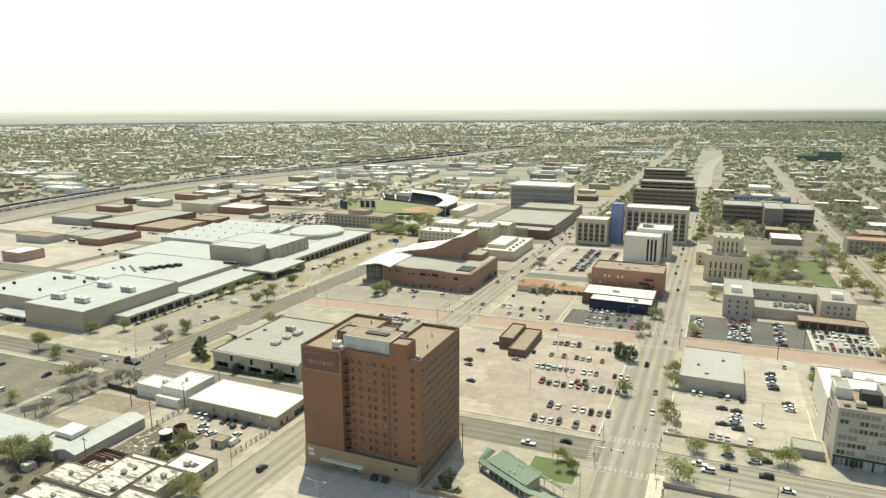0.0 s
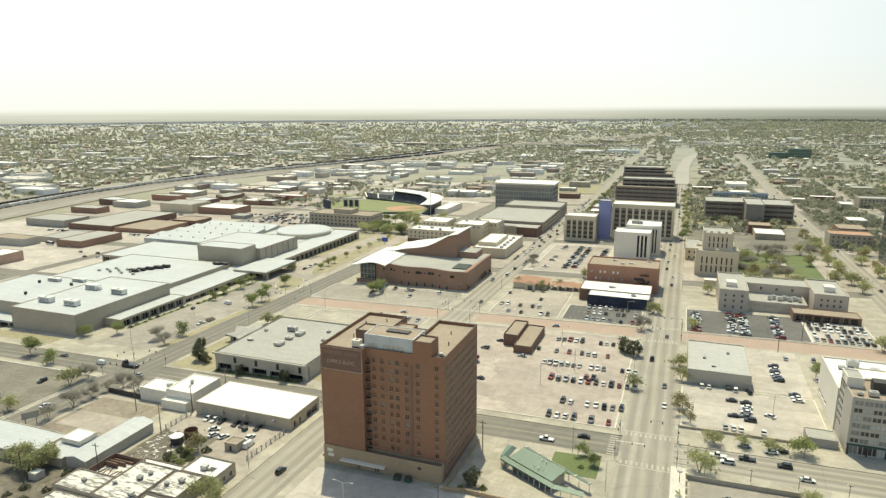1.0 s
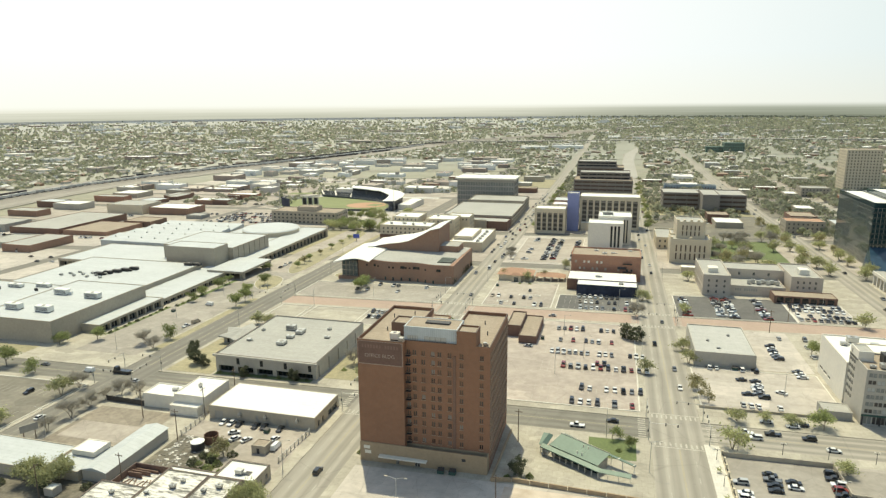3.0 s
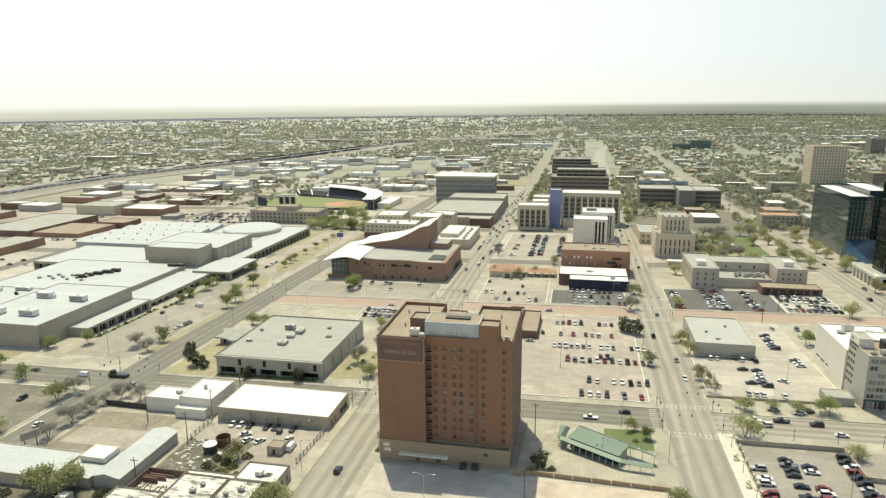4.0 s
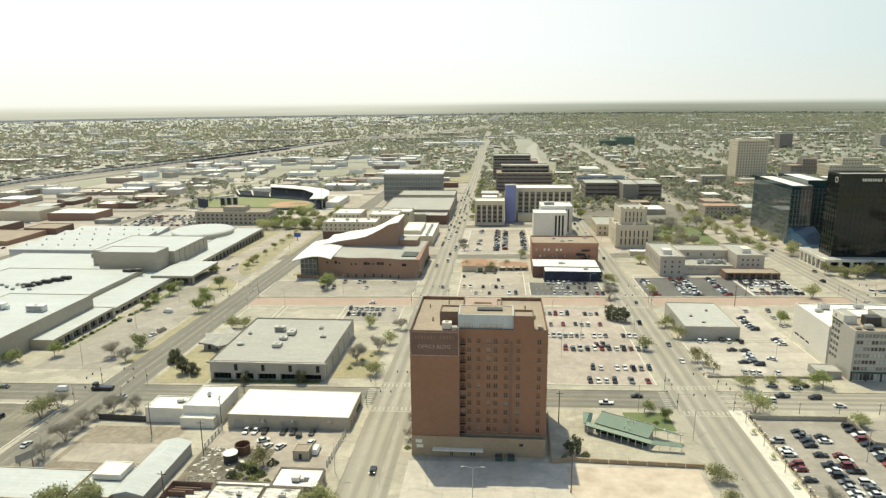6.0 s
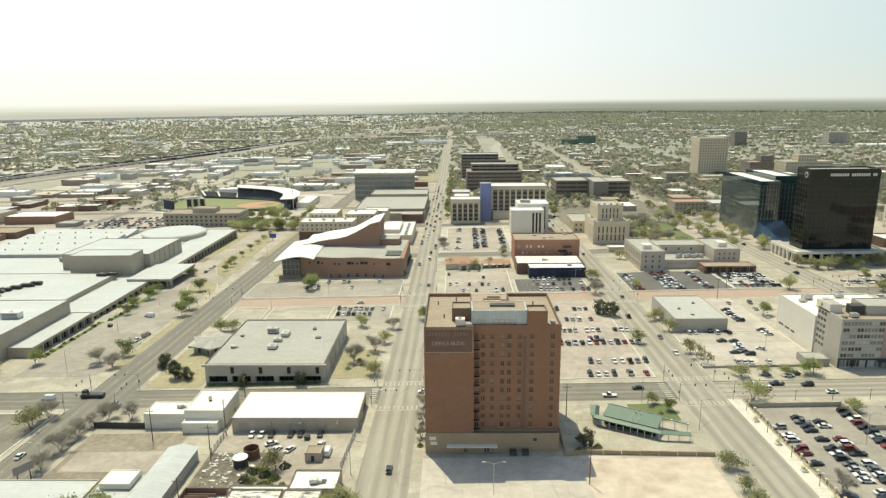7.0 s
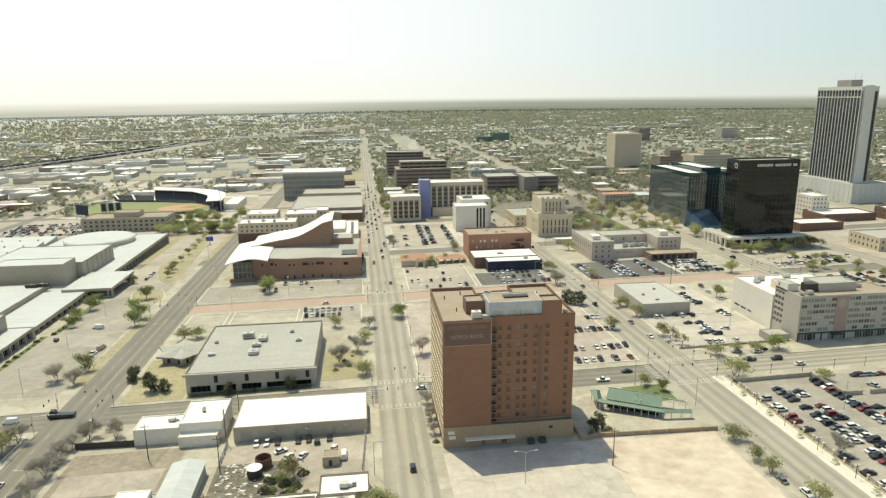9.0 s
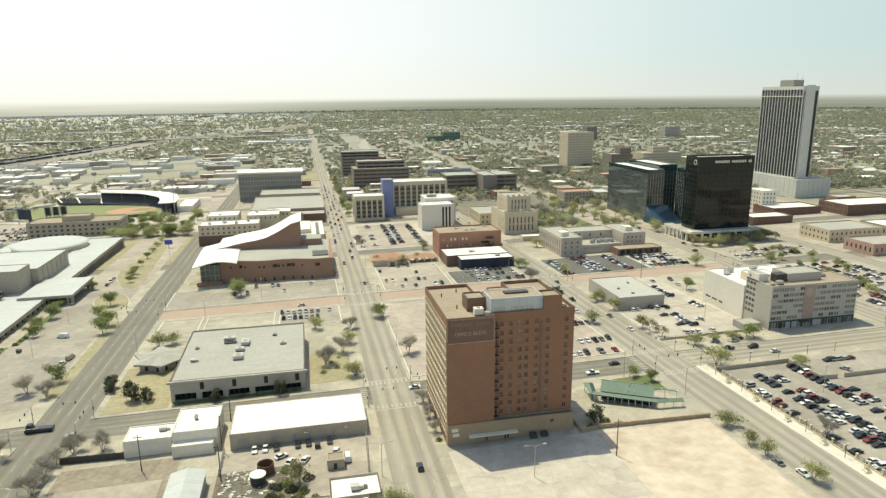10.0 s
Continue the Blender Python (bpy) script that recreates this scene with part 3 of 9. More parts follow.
def sheet(name, x0, x1, y0, y1, z, material, kind="structure", label="", category="", centred=False):
    """A flat piece of ground laid on the slope, z above it, with a skirt."""
    bm = bmesh.new()
    xs = [x0] + [b for b in (-620, 330) if x0 < b < x1] + [x1]
    ys = [y0] + [b for b in (-50, 900) if y0 < b < y1] + [y1]
    if y1 > 1400 or x0 < -1400 or x1 > 1400:
        ys = [y0 + (y1 - y0) * i / 40 for i in range(41)]
        xs = [x0 + (x1 - x0) * i / max(1, int((x1 - x0) / 80)) for i in range(max(1, int((x1 - x0) / 80)) + 1)]
    g = {(i, j): bm.verts.new((x, y, gz(x, y) + z)) for i, x in enumerate(xs) for j, y in enumerate(ys)}
    nx, ny = len(xs) - 1, len(ys) - 1
    for i in range(nx):
        for j in range(ny):
            bm.faces.new((g[i, j], g[i + 1, j], g[i + 1, j + 1], g[i, j + 1]))
    rim = [(i, 0) for i in range(nx)] + [(nx, j) for j in range(ny)] + [(i, ny) for i in range(nx, 0, -1)] + [(0, j) for j in range(ny, 0, -1)]
    low = [bm.verts.new(g[k].co - Vector((0, 0, 0.35))) for k in rim]
    for k in range(len(rim)):
        n = (k + 1) % len(rim)
        bm.faces.new((low[k], low[n], g[rim[n]], g[rim[k]]))
    if centred:
        bmesh.ops.translate(bm, verts=bm.verts, vec=(-(x0 + x1) / 2, -(y0 + y1) / 2, 0))
    ob = new(name, mesh_of(name, bm, material))
    if centred:
        ob.location = ((x0 + x1) / 2, (y0 + y1) / 2, 0)
    return tagged(ob, label, category, "", kind)

# ---- ground and streets ----
bm = bmesh.new()
rings = [0, 40, 80, 130, 200, 280, 380, 500, 620, 760, 900, 1100, 1300, 1500, 1700, 1900, 2150, 2400, 2700, 3000, 3300, 3600, 3900, 4200, 4500, 4700, RIM]
SEG = 128
prev = None
for r in rings:
    if r == 0:
        row = [bm.verts.new((-80, 0, gz(-80, 0) - 0.4))]
    else:
        row = []
        for i in range(SEG):
            a = 2 * math.pi * i / SEG
            x, y = -80 + r * math.cos(a), r * math.sin(a)
            row.append(bm.verts.new((x, y, gz(x, y) - 0.4)))
    if prev:
        for i in range(SEG):
            j = (i + 1) % SEG
            if len(prev) == 1:
                bm.faces.new((prev[0], row[i], row[j]))
            else:
                bm.faces.new((prev[i], row[i], row[j], prev[j]))
    prev = row
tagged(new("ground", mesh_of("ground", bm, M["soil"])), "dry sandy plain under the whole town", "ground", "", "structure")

# streets along y: centre, half width; streets along x likewise
NS = [(-342, 6), (-224, 8), (-120, 7), (-18.5, 8), (95, 7), (167, 6), (290, 7), (-445, 6)]
EW = [(72, 7), (188, 7), (303, 7), (408, 6.5), (524, 6.5), (640, 6.5), (756, 6.5), (872, 6.5), (988, 6.5)]
for c, w in EW:
    x0, x1 = (-700, 520)
    if c == 303:
        sheet("road", x0, -216, c - w, c + w, -0.02, M["asphalt_x"], label="worn pale asphalt street", category="road", centred=True)
        sheet("road", -216, 88, c - w, c + w, -0.02, M["brickroad"], label="street paved with red bricks", category="road", centred=True)
        sheet("road", 88, x1, c - w, c + w, -0.02, M["asphalt_x"], label="worn pale asphalt street", category="road", centred=True)
    elif c == 188:
        sheet("road", x0, -26, c - w, c + w, -0.02, M["asphalt_x"], label="worn grey asphalt street", category="road", centred=True)
        sheet("road", -26, x1, c - w, c + w, -0.02, M["asphalt_e"], label="worn pale asphalt street", category="road", centred=True)
    else:
        sheet("road", x0, x1, c - w, c + w, -0.02, M["asphalt_x"], label="worn pale asphalt street", category="road", centred=True)
for c, w in NS:
    y1 = {-120: 2300, -18.5: 1500, 95: 1700, 290: 1400}.get(c, 1500)
    if c in (-445, -342):
        y1 = 990
    sheet("road", c - w, c + w, -300, y1, 0.0, M["asphalt_w" if c < -200 else "asphalt"], label="worn pale asphalt street with lane markings", category="road", centred=True)

xs = sorted(NS)
ys = sorted(EW)
pads = []
for (xa, wa), (xb, wb) in zip(xs, xs[1:]):
    for (ya, ha), (yb, hb) in zip([(-260, 0)] + ys, ys):
        if xa in (-342,) and 150 < ya < 400:
            continue
        pads.append((xa + wa, xb - wb, max(-260, ya + ha), yb - hb))
pad_rng = random.Random(8)
for x0, x1, y0, y1 in pads:
    ground_m = "walk" if y0 < 405 and -340 < x0 < 170 else pad_rng.choice(("lot", "lot_lt", "lot_dk", "lot", "drygrass"))
    sheet("pavement", x0, x1, y0, y1, KERB, M[ground_m], label="pale concrete pavement round a town block", category="pavement")
sheet("pavement", -336, -232, 195, 401, KERB, M["walk"], label="pale concrete pavement round a town block", category="pavement")

for (ya, ha), (yb, hb) in zip(ys[2:], ys[3:]):
    sheet("pavement", -690, -451, ya + ha, yb - hb, KERB, M[pad_rng.choice(("lot", "lot_lt", "lot_g", "lot_pink"))], label="pale paved yards of the industrial quarter", category="pavement")


def lot(x0, x1, y0, y1, m, label):
    return sheet("parking_lot", x0, x1, y0, y1, KERB + 0.03, M[m], label=label, category="parking lot")


lot(-112, -29, 199, 292, "lot_pink", "sun-bleached pinkish parking lot")
lot(-107, -70, 313, 362, "lot", "pale asphalt parking lot by the mission-style shop")
lot(-68, -29, 313, 340, "asphalt_dark", "dark asphalt parking lot before the mural building")
lot(-108, -62, 418, 508, "lot", "pale parking lot with marked bays")
lot(-9, 36, 207.6, 244, "lot_lt", "pale walled parking lot")
lot(-8, 46, 311, 350, "asphalt_dark", "dark asphalt parking lot before the courthouse")
lot(46, 73, 312, 345, "lot_lt", "pale parking lot before the courthouse")
lot(-6, 72, 45, 176, "lot_g", "pale walled parking lot full of cars")
lot(-216.5, -131, 311.5, 343.5, "lot_g", "pale parking lot before the theatre")
lot(-160, -132, 268, 293, "lot_g", "small pale parking lot behind the office")
lot(-270.5, -238, 209, 360, "lot_g", "broad pale forecourt of the convention hall")
lot(-172, -131, 150.5, 161, "lot", "cracked yard behind the warehouse")
lot(-150, -131, 134, 150.5, "lot", "cracked yard beside the pump house")
sheet("bare_ground", -172, -150, 122, 150.5, KERB + 0.03, M["litter"], label="dark overgrown yard round the tanks", category="bare ground")
sheet("pavement", -11.2, -7.0, 79.5, 180.5, KERB + 0.02, M["walk_lt"], label="new pale paving along the lot wall", category="pavement")
lot(-110, -30, 45, 146, "lot_lt", "cracked concrete lot beside the brick tower")
lot(-336, -234, 60, 178, "lot_dk", "half-empty pale parking lot")
lot(104, 159, 200, 294, "lot", "crowded pale parking lot")
lot(104, 159, 312, 340, "lot", "narrow parking strip")
lot(-440, -350, 540, 610, "lot", "crowded pale parking lot")
sheet("bare_ground", -214, -172, 42, 121, KERB + 0.02, M["litter"], label="dark littered yard", category="bare ground")
sheet("bare_ground", -66, -31, 60, 144.5, KERB + 0.08, M["dirt"], label="bare sandy building plot", category="bare ground")
sheet("bare_ground", -214, -183, 121.5, 163, KERB + 0.03, M["yard"], label="bare stained yard", category="bare ground")
sheet("lawn", -214, -193, 197, 236, KERB + 0.05, M["drygrass"], label="straw-coloured winter lawn", category="lawn")
sheet("lawn", -192, -150, 197.6, 200.3, KERB + 0.05, M["grass"], label="narrow lawn strip", category="lawn")
sheet("lawn", -147, -132, 203, 232, KERB + 0.05, M["drygrass"], label="dry lawn with shrubs", category="lawn")
sheet("lawn", 24, 73, 418, 517, KERB + 0.05, M["grass"], label="green park lawn", category="lawn")
sheet("lawn", -45, -31, 166, 178, KERB + 0.05, M["grass"], label="small green lawn by the bus station", category="lawn")
lot(-270.6, -236, 361, 516, "lot", "pale curving drive before the hall entrance")


def lawn_shape(pts, z, m, label):
    """A lawn with rounded outline laid on the slope."""
    for _ in range(3):
        out = []
        for (xa, ya), (xb, yb) in zip(pts, pts[1:] + pts[:1]):
            out += [(xa * 0.75 + xb * 0.25, ya * 0.75 + yb * 0.25), (xa * 0.25 + xb * 0.75, ya * 0.25 + yb * 0.75)]
        pts = out
    for nm, mm, grow_by, up in (("kerb", "walk_lt", 0.35, 0.0), ("lawn", m, 0.0, 0.05)):
        cx, cy = sum(p[0] for p in pts) / len(pts), sum(p[1] for p in pts) / len(pts)
        bm = bmesh.new()
        top = []
        for x, y in pts:
            d = math.hypot(x - cx, y - cy) or 1.0
            x, y = x + (x - cx) / d * grow_by, y + (y - cy) / d * grow_by
            top.append(bm.verts.new((x, y, gz(x, y) + z + up)))
        low = [bm.verts.new(v.co - Vector((0, 0, 0.4))) for v in top]
        f = bm.faces.new(top)
        for i in range(len(top)):
            j = (i + 1) % len(top)
            bm.faces.new((low[i], low[j], top[j], top[i]))
        bmesh.ops.recalc_face_normals(bm, faces=bm.faces)
        tagged(new(nm, mesh_of(nm, bm, M[mm])), label if nm == "lawn" else "pale concrete kerb round a lawn", nm, "", "structure")


lawn_shape([(-262, 404), (-250, 366), (-241, 355), (-238.5, 374), (-241, 411), (-244, 466), (-250, 516), (-258, 516), (-259, 495), (-255, 446)], KERB + 0.1, "drygrass", "dry planted island with small trees")
lawn_shape([(-256, 352), (-256, 336), (-248, 322), (-237, 316), (-236, 330), (-242, 348)], KERB + 0.1, "drygrass", "dry kerbed island with small trees")
lawn_shape([(-214, 362), (-206, 370), (-203, 362), (-209, 354)], KERB + 0.1, "drygrass", "small planted island before the theatre")
lawn_shape([(-214, 385), (-206, 392), (-203, 384), (-209, 376)], KERB + 0.1, "drygrass", "small planted island before the theatre")


def kerb_ring(x0, x1, y0, y1, w=0.5):
    """A low pale kerb round a paved lot, with the ground's slope."""
    bm = bmesh.new()
    for xa, xb, ya, yb in ((x0, x1, y0, y0 + w), (x0, x1, y1 - w, y1), (x0, x0 + w, y0 + w, y1 - w), (x1 - w, x1, y0 + w, y1 - w)):
        v = [bm.verts.new((x, y, gz(x, y) + KERB + h)) for h in (-0.1, 0.17) for x, y in ((xa, ya), (xb, ya), (xb, yb), (xa, yb))]
        for q in ((4, 5, 6, 7), (0, 1, 5, 4), (1, 2, 6, 5), (2, 3, 7, 6), (3, 0, 4, 7)):
            bm.faces.new([v[i] for i in q])
    tagged(new("kerb", mesh_of("kerb", bm, M["walk_lt"])), "pale concrete kerb round a parking lot", "kerb", "", "structure")


for a in ((-216.5, -131, 311.5, 343.5), (-112, -29, 199, 292), (-107, -70, 313, 362), (-68, -29, 313, 340), (-108, -62, 418, 508), (-9, 36, 207.6, 244), (-8, 46, 311, 350), (46, 73, 312, 345), (-160, -132, 268, 293), (-100, -94, 320, 323), (-90, -78, 334, 337), (-336, -234, 60, 178), (-213, -195, 262, 293), (-193, -162, 268, 293)):
    kerb_ring(*a)
sheet("lawn", -236.5, -232.5, 215, 300, KERB + 0.05, M["drygrass"], label="dry verge along the forecourt", category="lawn")
sheet("lawn", -273.3, -270.8, 230, 276, KERB + 0.05, M["grass"], label="planted strip along the hall", category="lawn")
sheet("lawn", -270.7, -267.6, 277, 336, KERB + 0.06, M["grass"], label="planted strip along the hall", category="lawn")

sheet("lawn", -334, -290, 201, 209, KERB + 0.05, M["drygrass"], label="dry verge along the convention hall", category="lawn")
sheet("concrete_strip", -212, -186, 141, 152, KERB + 0.06, M["lot"], label="pale concrete strip across the yard", category="paving")
sheet("lawn", 42, 60, 440, 452, KERB + 0.09, M["drygrass"], label="dry patch in the park", category="lawn")
# ---- buildings, nearest first ----
def simple(name, x0, x1, y0, y1, h, wall, roof, label, category="building", fl=0, colw=4.0, glass="glass", ww=0.55, wh=0.5, faces="SEW", coping=None, parapet=0.5, zfirst=None):
    b = Block(name, x0, x1, y0, y1, h, M[wall], M[roof], label, category, parapet, M[coping] if coping else None)
    if fl:
        fh = (h - 0.8) / fl
        for s in faces:
            width = b.w if s in "SN" else b.d
            n = max(1, int(width / colw))
            cols = spans(0.6, width - 0.6, n, ww * (width - 1.2) / n)
            rows = [(fh * i + fh * 0.3, fh * i + fh * (0.3 + wh)) for i in range(fl)]
            b.side(s, cols, rows, M[glass])
    b.done()
    return b.ob


lot(16, 36, 246, 294, "lot_lt", "pale parking lot beside the grey store")


def roof_unit(x, y, z, w, d, h, label="pale rooftop air-conditioning unit", m="metal"):
    """A rooftop plant box: curb, louvred case, fan cowl."""
    ob = thing("rooftop_unit", x, y, label, "air conditioner", "rooftop units", z=z)
    part("base", box_bm((-w / 2 + 0.1, w / 2 - 0.1, -d / 2 + 0.1, d / 2 - 0.1, 0, 0.3)), M["dark"], ob)
    bm = bmesh.new()
    add_box(bm, -w / 2, w / 2, -d / 2, d / 2, 0.3, h)
    bmesh.ops.bevel(bm, geom=bm.edges[:], offset=0.06, segments=1, affect="EDGES")
    part("case", bm, M[m], ob)
    if int(abs(x) * 3 + y) % 3:
        bm = bmesh.new()
        cyl(bm, 0, 0, h, h + 0.2, min(w, d) * 0.28, n=12)
        part("fan_cowl", bm, M["greyc"], ob)
    else:
        part("duct", box_bm((w / 2 - 0.05, w / 2 + min(1.6, w * 0.5), -d * 0.2, d * 0.2, 0.05, h * 0.65)), M[m], ob)
    for k in range(3):
        z0 = 0.3 + (h - 0.3) * (0.2 + 0.22 * k)
        part("louvre", box_bm((-w * 0.4, w * 0.4, -d / 2 - 0.03, -d / 2 + 0.02, z0, z0 + (h - 0.3) * 0.11)), M["dark"], ob) if w > 4.2 else None
    return ob


def roof_z(ob, h):
    return ob.matrix_world.translation.z + h


# -- the brick office tower --
TW, TC, TX, TE = -109.4, -95.7, -84.4, -71.5
tw = Block("brick_office_tower", TW, TC, 149.3, 181.1, 38.0, M["brick"], M["roof_t"],
           "eleven-storey red-brown brick office tower on a buff podium", "office tower", 0.9, M["coping"])
T = tw.ob
fh = 2.66
rows = [(7.3 + fh * i, 8.75 + fh * i) for i in range(11)]
OLD = [M["glass_old"], M["glass_br"], M["glass_br"], M["glass_br"], M["glass_old"], M["glass"], M["glass_pale"]]
SIDE = [M["glass_br"], M["glass_old"], M["glass"], M["glass_old"]]
colx = [-94.9, -93.1, -90.5, -87.7, -85.8, -82.9, -79.5, -73.8]
cell = lambda x0, lo, hi: [(c - x0 - 0.55, c - x0 + 0.55) for c in colx[lo:hi]]
tw.side("W", spans(0.5, 31.3, 15, 1.25), [(3.4, 5.0)] + rows, SIDE, 0.12, 1, rim=(M["cream"],))
tw.done()
mid = Block("middle", TC + 0.004, TX - 0.004, 151.3, 171.7, 38.0, M["brick"], M["roof_t"], "", parapet=0.9, coping=M["coping"], parent=T)
mid.side("S", cell(TC + 0.004, 0, 5), rows, OLD, 0.2, 1, rim=M["brick"])
mid.side("N", spans(0.5, 10.8, 4, 1.2), rows, OLD, 0.2, 1, rim=M["brick"])
mid.done()
east = Block("east_wing", TX, TE, 151.3, 181.1, 38.0, M["brick"], M["roof_t"], "", parapet=0.9, coping=M["coping"], parent=T)
east.side("S", cell(TX, 5, 8), rows, OLD, 0.2, 1, rim=M["brick"])
east.side("E", spans(0.5, 29.3, 14, 1.25), [(3.2, 4.9)] + rows, SIDE, 0.14, 1, rim=(M["sill"],))
east.side("W", [(20.9, 22.1), (24.6, 25.8)], rows, OLD, 0.2, 1, rim=M["brick"])
east.done()
o = T.matrix_world.translation
sill_me = mesh_of("window_sill", box_bm((-0.7, 0.7, -0.14, 0.004, -0.16, 0.0)), M["sill"])
for c in colx:
    for r0, r1 in rows:
        q = new("window_sill", sill_me)
        q.parent, q.matrix_basis = T, pose(c - o.x, 151.3 - o.y, r0 - 0.004)
# dark deck: deep shade and dark debris both put into the roof colour
pod = Block("podium", TW - 0.1, -71.6, 148.95, 151.29, 6.5, M["buff"], M["dark"], "", parapet=1.1, parent=T)
pod.side("S", [(11.0, 12.0), (16.7, 18.3), (30.4, 31.5)], [(0.1, 2.3)], M["glass_old"], 0.2, skip=lambda u, v: u > 30)
pod.done()
fx = 148.95 - o.y
part("canopy", box_bm((-103.4 - o.x, -89.0 - o.x, fx - 1.5, fx - 0.01, 2.75, 3.1)), M["white"], T, "long pale entrance canopy")
part("entrance_surround", box_bm((-94.6 - o.x, -89.2 - o.x, fx - 0.12, fx - 0.004, -0.6, 0.1)), M["cream"], T)
for x0, z0 in ((-108.3, 4.4), (-108.0, 2.9)):
    part("notice_board", box_bm((x0 - o.x, x0 + 1.9 - o.x, fx - 0.1, fx - 0.005, z0, z0 + 1.0)), M["white"], T, "plain white notice board")
part("wall_vent", box_bm((-78.9 - o.x, -77.8 - o.x, fx - 0.08, fx - 0.004, 4.2, 5.0)), M["dark"], T)
# painted sign field on the blank wing
wy = 149.3 - o.y
bm = bmesh.new()
for x0, x1, z0, z1 in ((-109.2, -95.9, 30.7, 30.9), (-109.2, -95.9, 37.5, 37.62), (-109.2, -109.1, 30.9, 37.5), (-96.05, -95.9, 30.9, 37.5)):
    add_box(bm, x0 - o.x, x1 - o.x, wy - 0.04, wy - 0.004, z0, z1)
M["faint"] = mat("nearly worn-off sign paint", (0.40, 0.335, 0.28), 0.9, 0.3, 0.9, 3.5, tint=(0.21, 0.145, 0.11))
part("sign_border", bm, M["faint"], T, "faded painted sign border")
M["faded"] = mat("faded sign paint", (0.165, 0.098, 0.075), 0.9, 0.2, 0.2, 1.5)
part("sign_field", box_bm((-109.1 - o.x, -96.05 - o.x, wy - 0.025, wy - 0.003, 30.9, 37.5)), M["faded"], T, "faded dark sign field")


def lettering(txt, x, y, z, size, m, parent, ext=0.02, rz=0.0, name="lettering"):
    cu = bpy.data.curves.new(name, "FONT")
    cu.body, cu.size, cu.extrude, cu.align_x = txt, size, ext, "CENTER"
    tmp = bpy.data.objects.new(name, cu)
    scene.collection.objects.link(tmp)
    dg = bpy.context.evaluated_depsgraph_get()
    me = bpy.data.meshes.new_from_object(tmp.evaluated_get(dg))
    bpy.data.objects.remove(tmp)
    me.materials.clear()
    me.materials.append(m)
    ob = new(name, me)
    ob.parent = parent
    ob.matrix_basis = pose(x, y, z, 90, 0, rz)
    return ob


lettering("OFFICE BLDG", -102.7 - o.x, wy - 0.05, 32.9, 1.5, M["faint"], T)
M["ghost"] = mat("ghost of old lettering", (0.215, 0.135, 0.105), 0.9, 0.3, 0.5, 2.5, tint=(0.17, 0.10, 0.077))
for k in range(13):
    if k != 7:
        x0 = -108.0 - o.x + 0.86 * k
        part("worn_letter_bar", box_bm((x0, x0 + 0.5, wy - 0.05, wy - 0.026, 35.6, 36.6)), M["ghost"], T, "worn illegible painted letter")
M["screen"] = mat("pale blue-grey metal screen", (0.47, 0.50, 0.50), 0.6, 0.1, 0.2, 0.9, seam=(0.6, 60))
# penthouse with the white screen, and the brick stair heads
pent = Block("penthouse", -96.2, -80.9, 151.9, 160.6, 42.0, M["screen"], M["roof_t"], "", parapet=0.15, parent=T, base=37.1)
pent.side("S", [(1.0, 4.0), (5.9, 12.2)], [(37.9, 39.4)], M["metal"], 0.12, 3)
pent.done()
st = Block("stair", -80.88, -75.4, 151.28, 157.0, 41.9, M["brick"], M["roof_t"], "", parapet=0.4, coping=M["coping"], parent=T, base=37.1)
st.done()
st = Block("stair", -101.7, -96.25, 157.0, 163.2, 40.9, M["brick_dk"], M["roof_t"], "", parapet=0.3, coping=M["coping"], parent=T, base=37.1)
st.done()
st = Block("lift_room", -92.5, -87.0, 164.5, 169.5, 40.0, M["brick"], M["roof_t"], "", parapet=0.3, parent=T, base=37.1)
st.done()
part("skylight", box_bm((-91.0 - o.x, -84.0 - o.x, 155.6 - o.y, 157.8 - o.y, 41.8, 42.3)), M["dark"], T, "dark roof hatch")
part("flue", box_bm((-81.9 - o.x, -81.1 - o.x, 151.12 - o.y, 151.29 - o.y, 6.5, 34.5)), M["brick_dk"], T, "sooty vertical flue strip")
for x, y in ((-106, 172), (-100.5, 176), (-104, 160), (-77, 172), (-74.5, 163), (-99, 153)):
    bm = bmesh.new()
    cyl(bm, x - o.x, y - o.y, 37.0, 38.3, 0.16, n=8)
    part("vent_pipe", bm, M["dark"], T)
for i in range(11):
    z0 = 7.0 + fh * i
    part("fire_escape_landing", box_bm((-95.6 - o.x, -94.1 - o.x, 150.25 - o.y, 151.29 - o.y, z0, z0 + 0.08), (-94.16 - o.x, -94.1 - o.x, 150.25 - o.y, 151.29 - o.y, z0 + 0.9, z0 + 0.96), (-95.6 - o.x, -94.1 - o.x, 150.25 - o.y, 150.31 - o.y, z0 + 0.9, z0 + 0.96)), M["dark"], T, "iron fire escape landing")


def dumpster(x, y, rz, m="green_dk"):
    ob = thing("dumpster", x, y, "dark steel rubbish dumpster with sloping lids", "dumpster", "dumpsters", z=gz(x, y) + KERB + 0.03, rz=rz)
    bm = bmesh.new()
    prism(bm, [(-0.95, -0.75), (0.95, -0.75), (0.95, 0.75), (-0.95, 0.75)], 0.15, 1.15)
    part("bin", bm, M[m], ob)
    for sx in (-0.48, 0.48):
        bm = bmesh.new()
        slab(bm, [(sx - 0.46, -0.78, 1.2), (sx + 0.46, -0.78, 1.2), (sx + 0.46, 0.78, 1.45), (sx - 0.46, 0.78, 1.45)], 0.06)
        part("lid", bm, M["dark"], ob)
    return ob


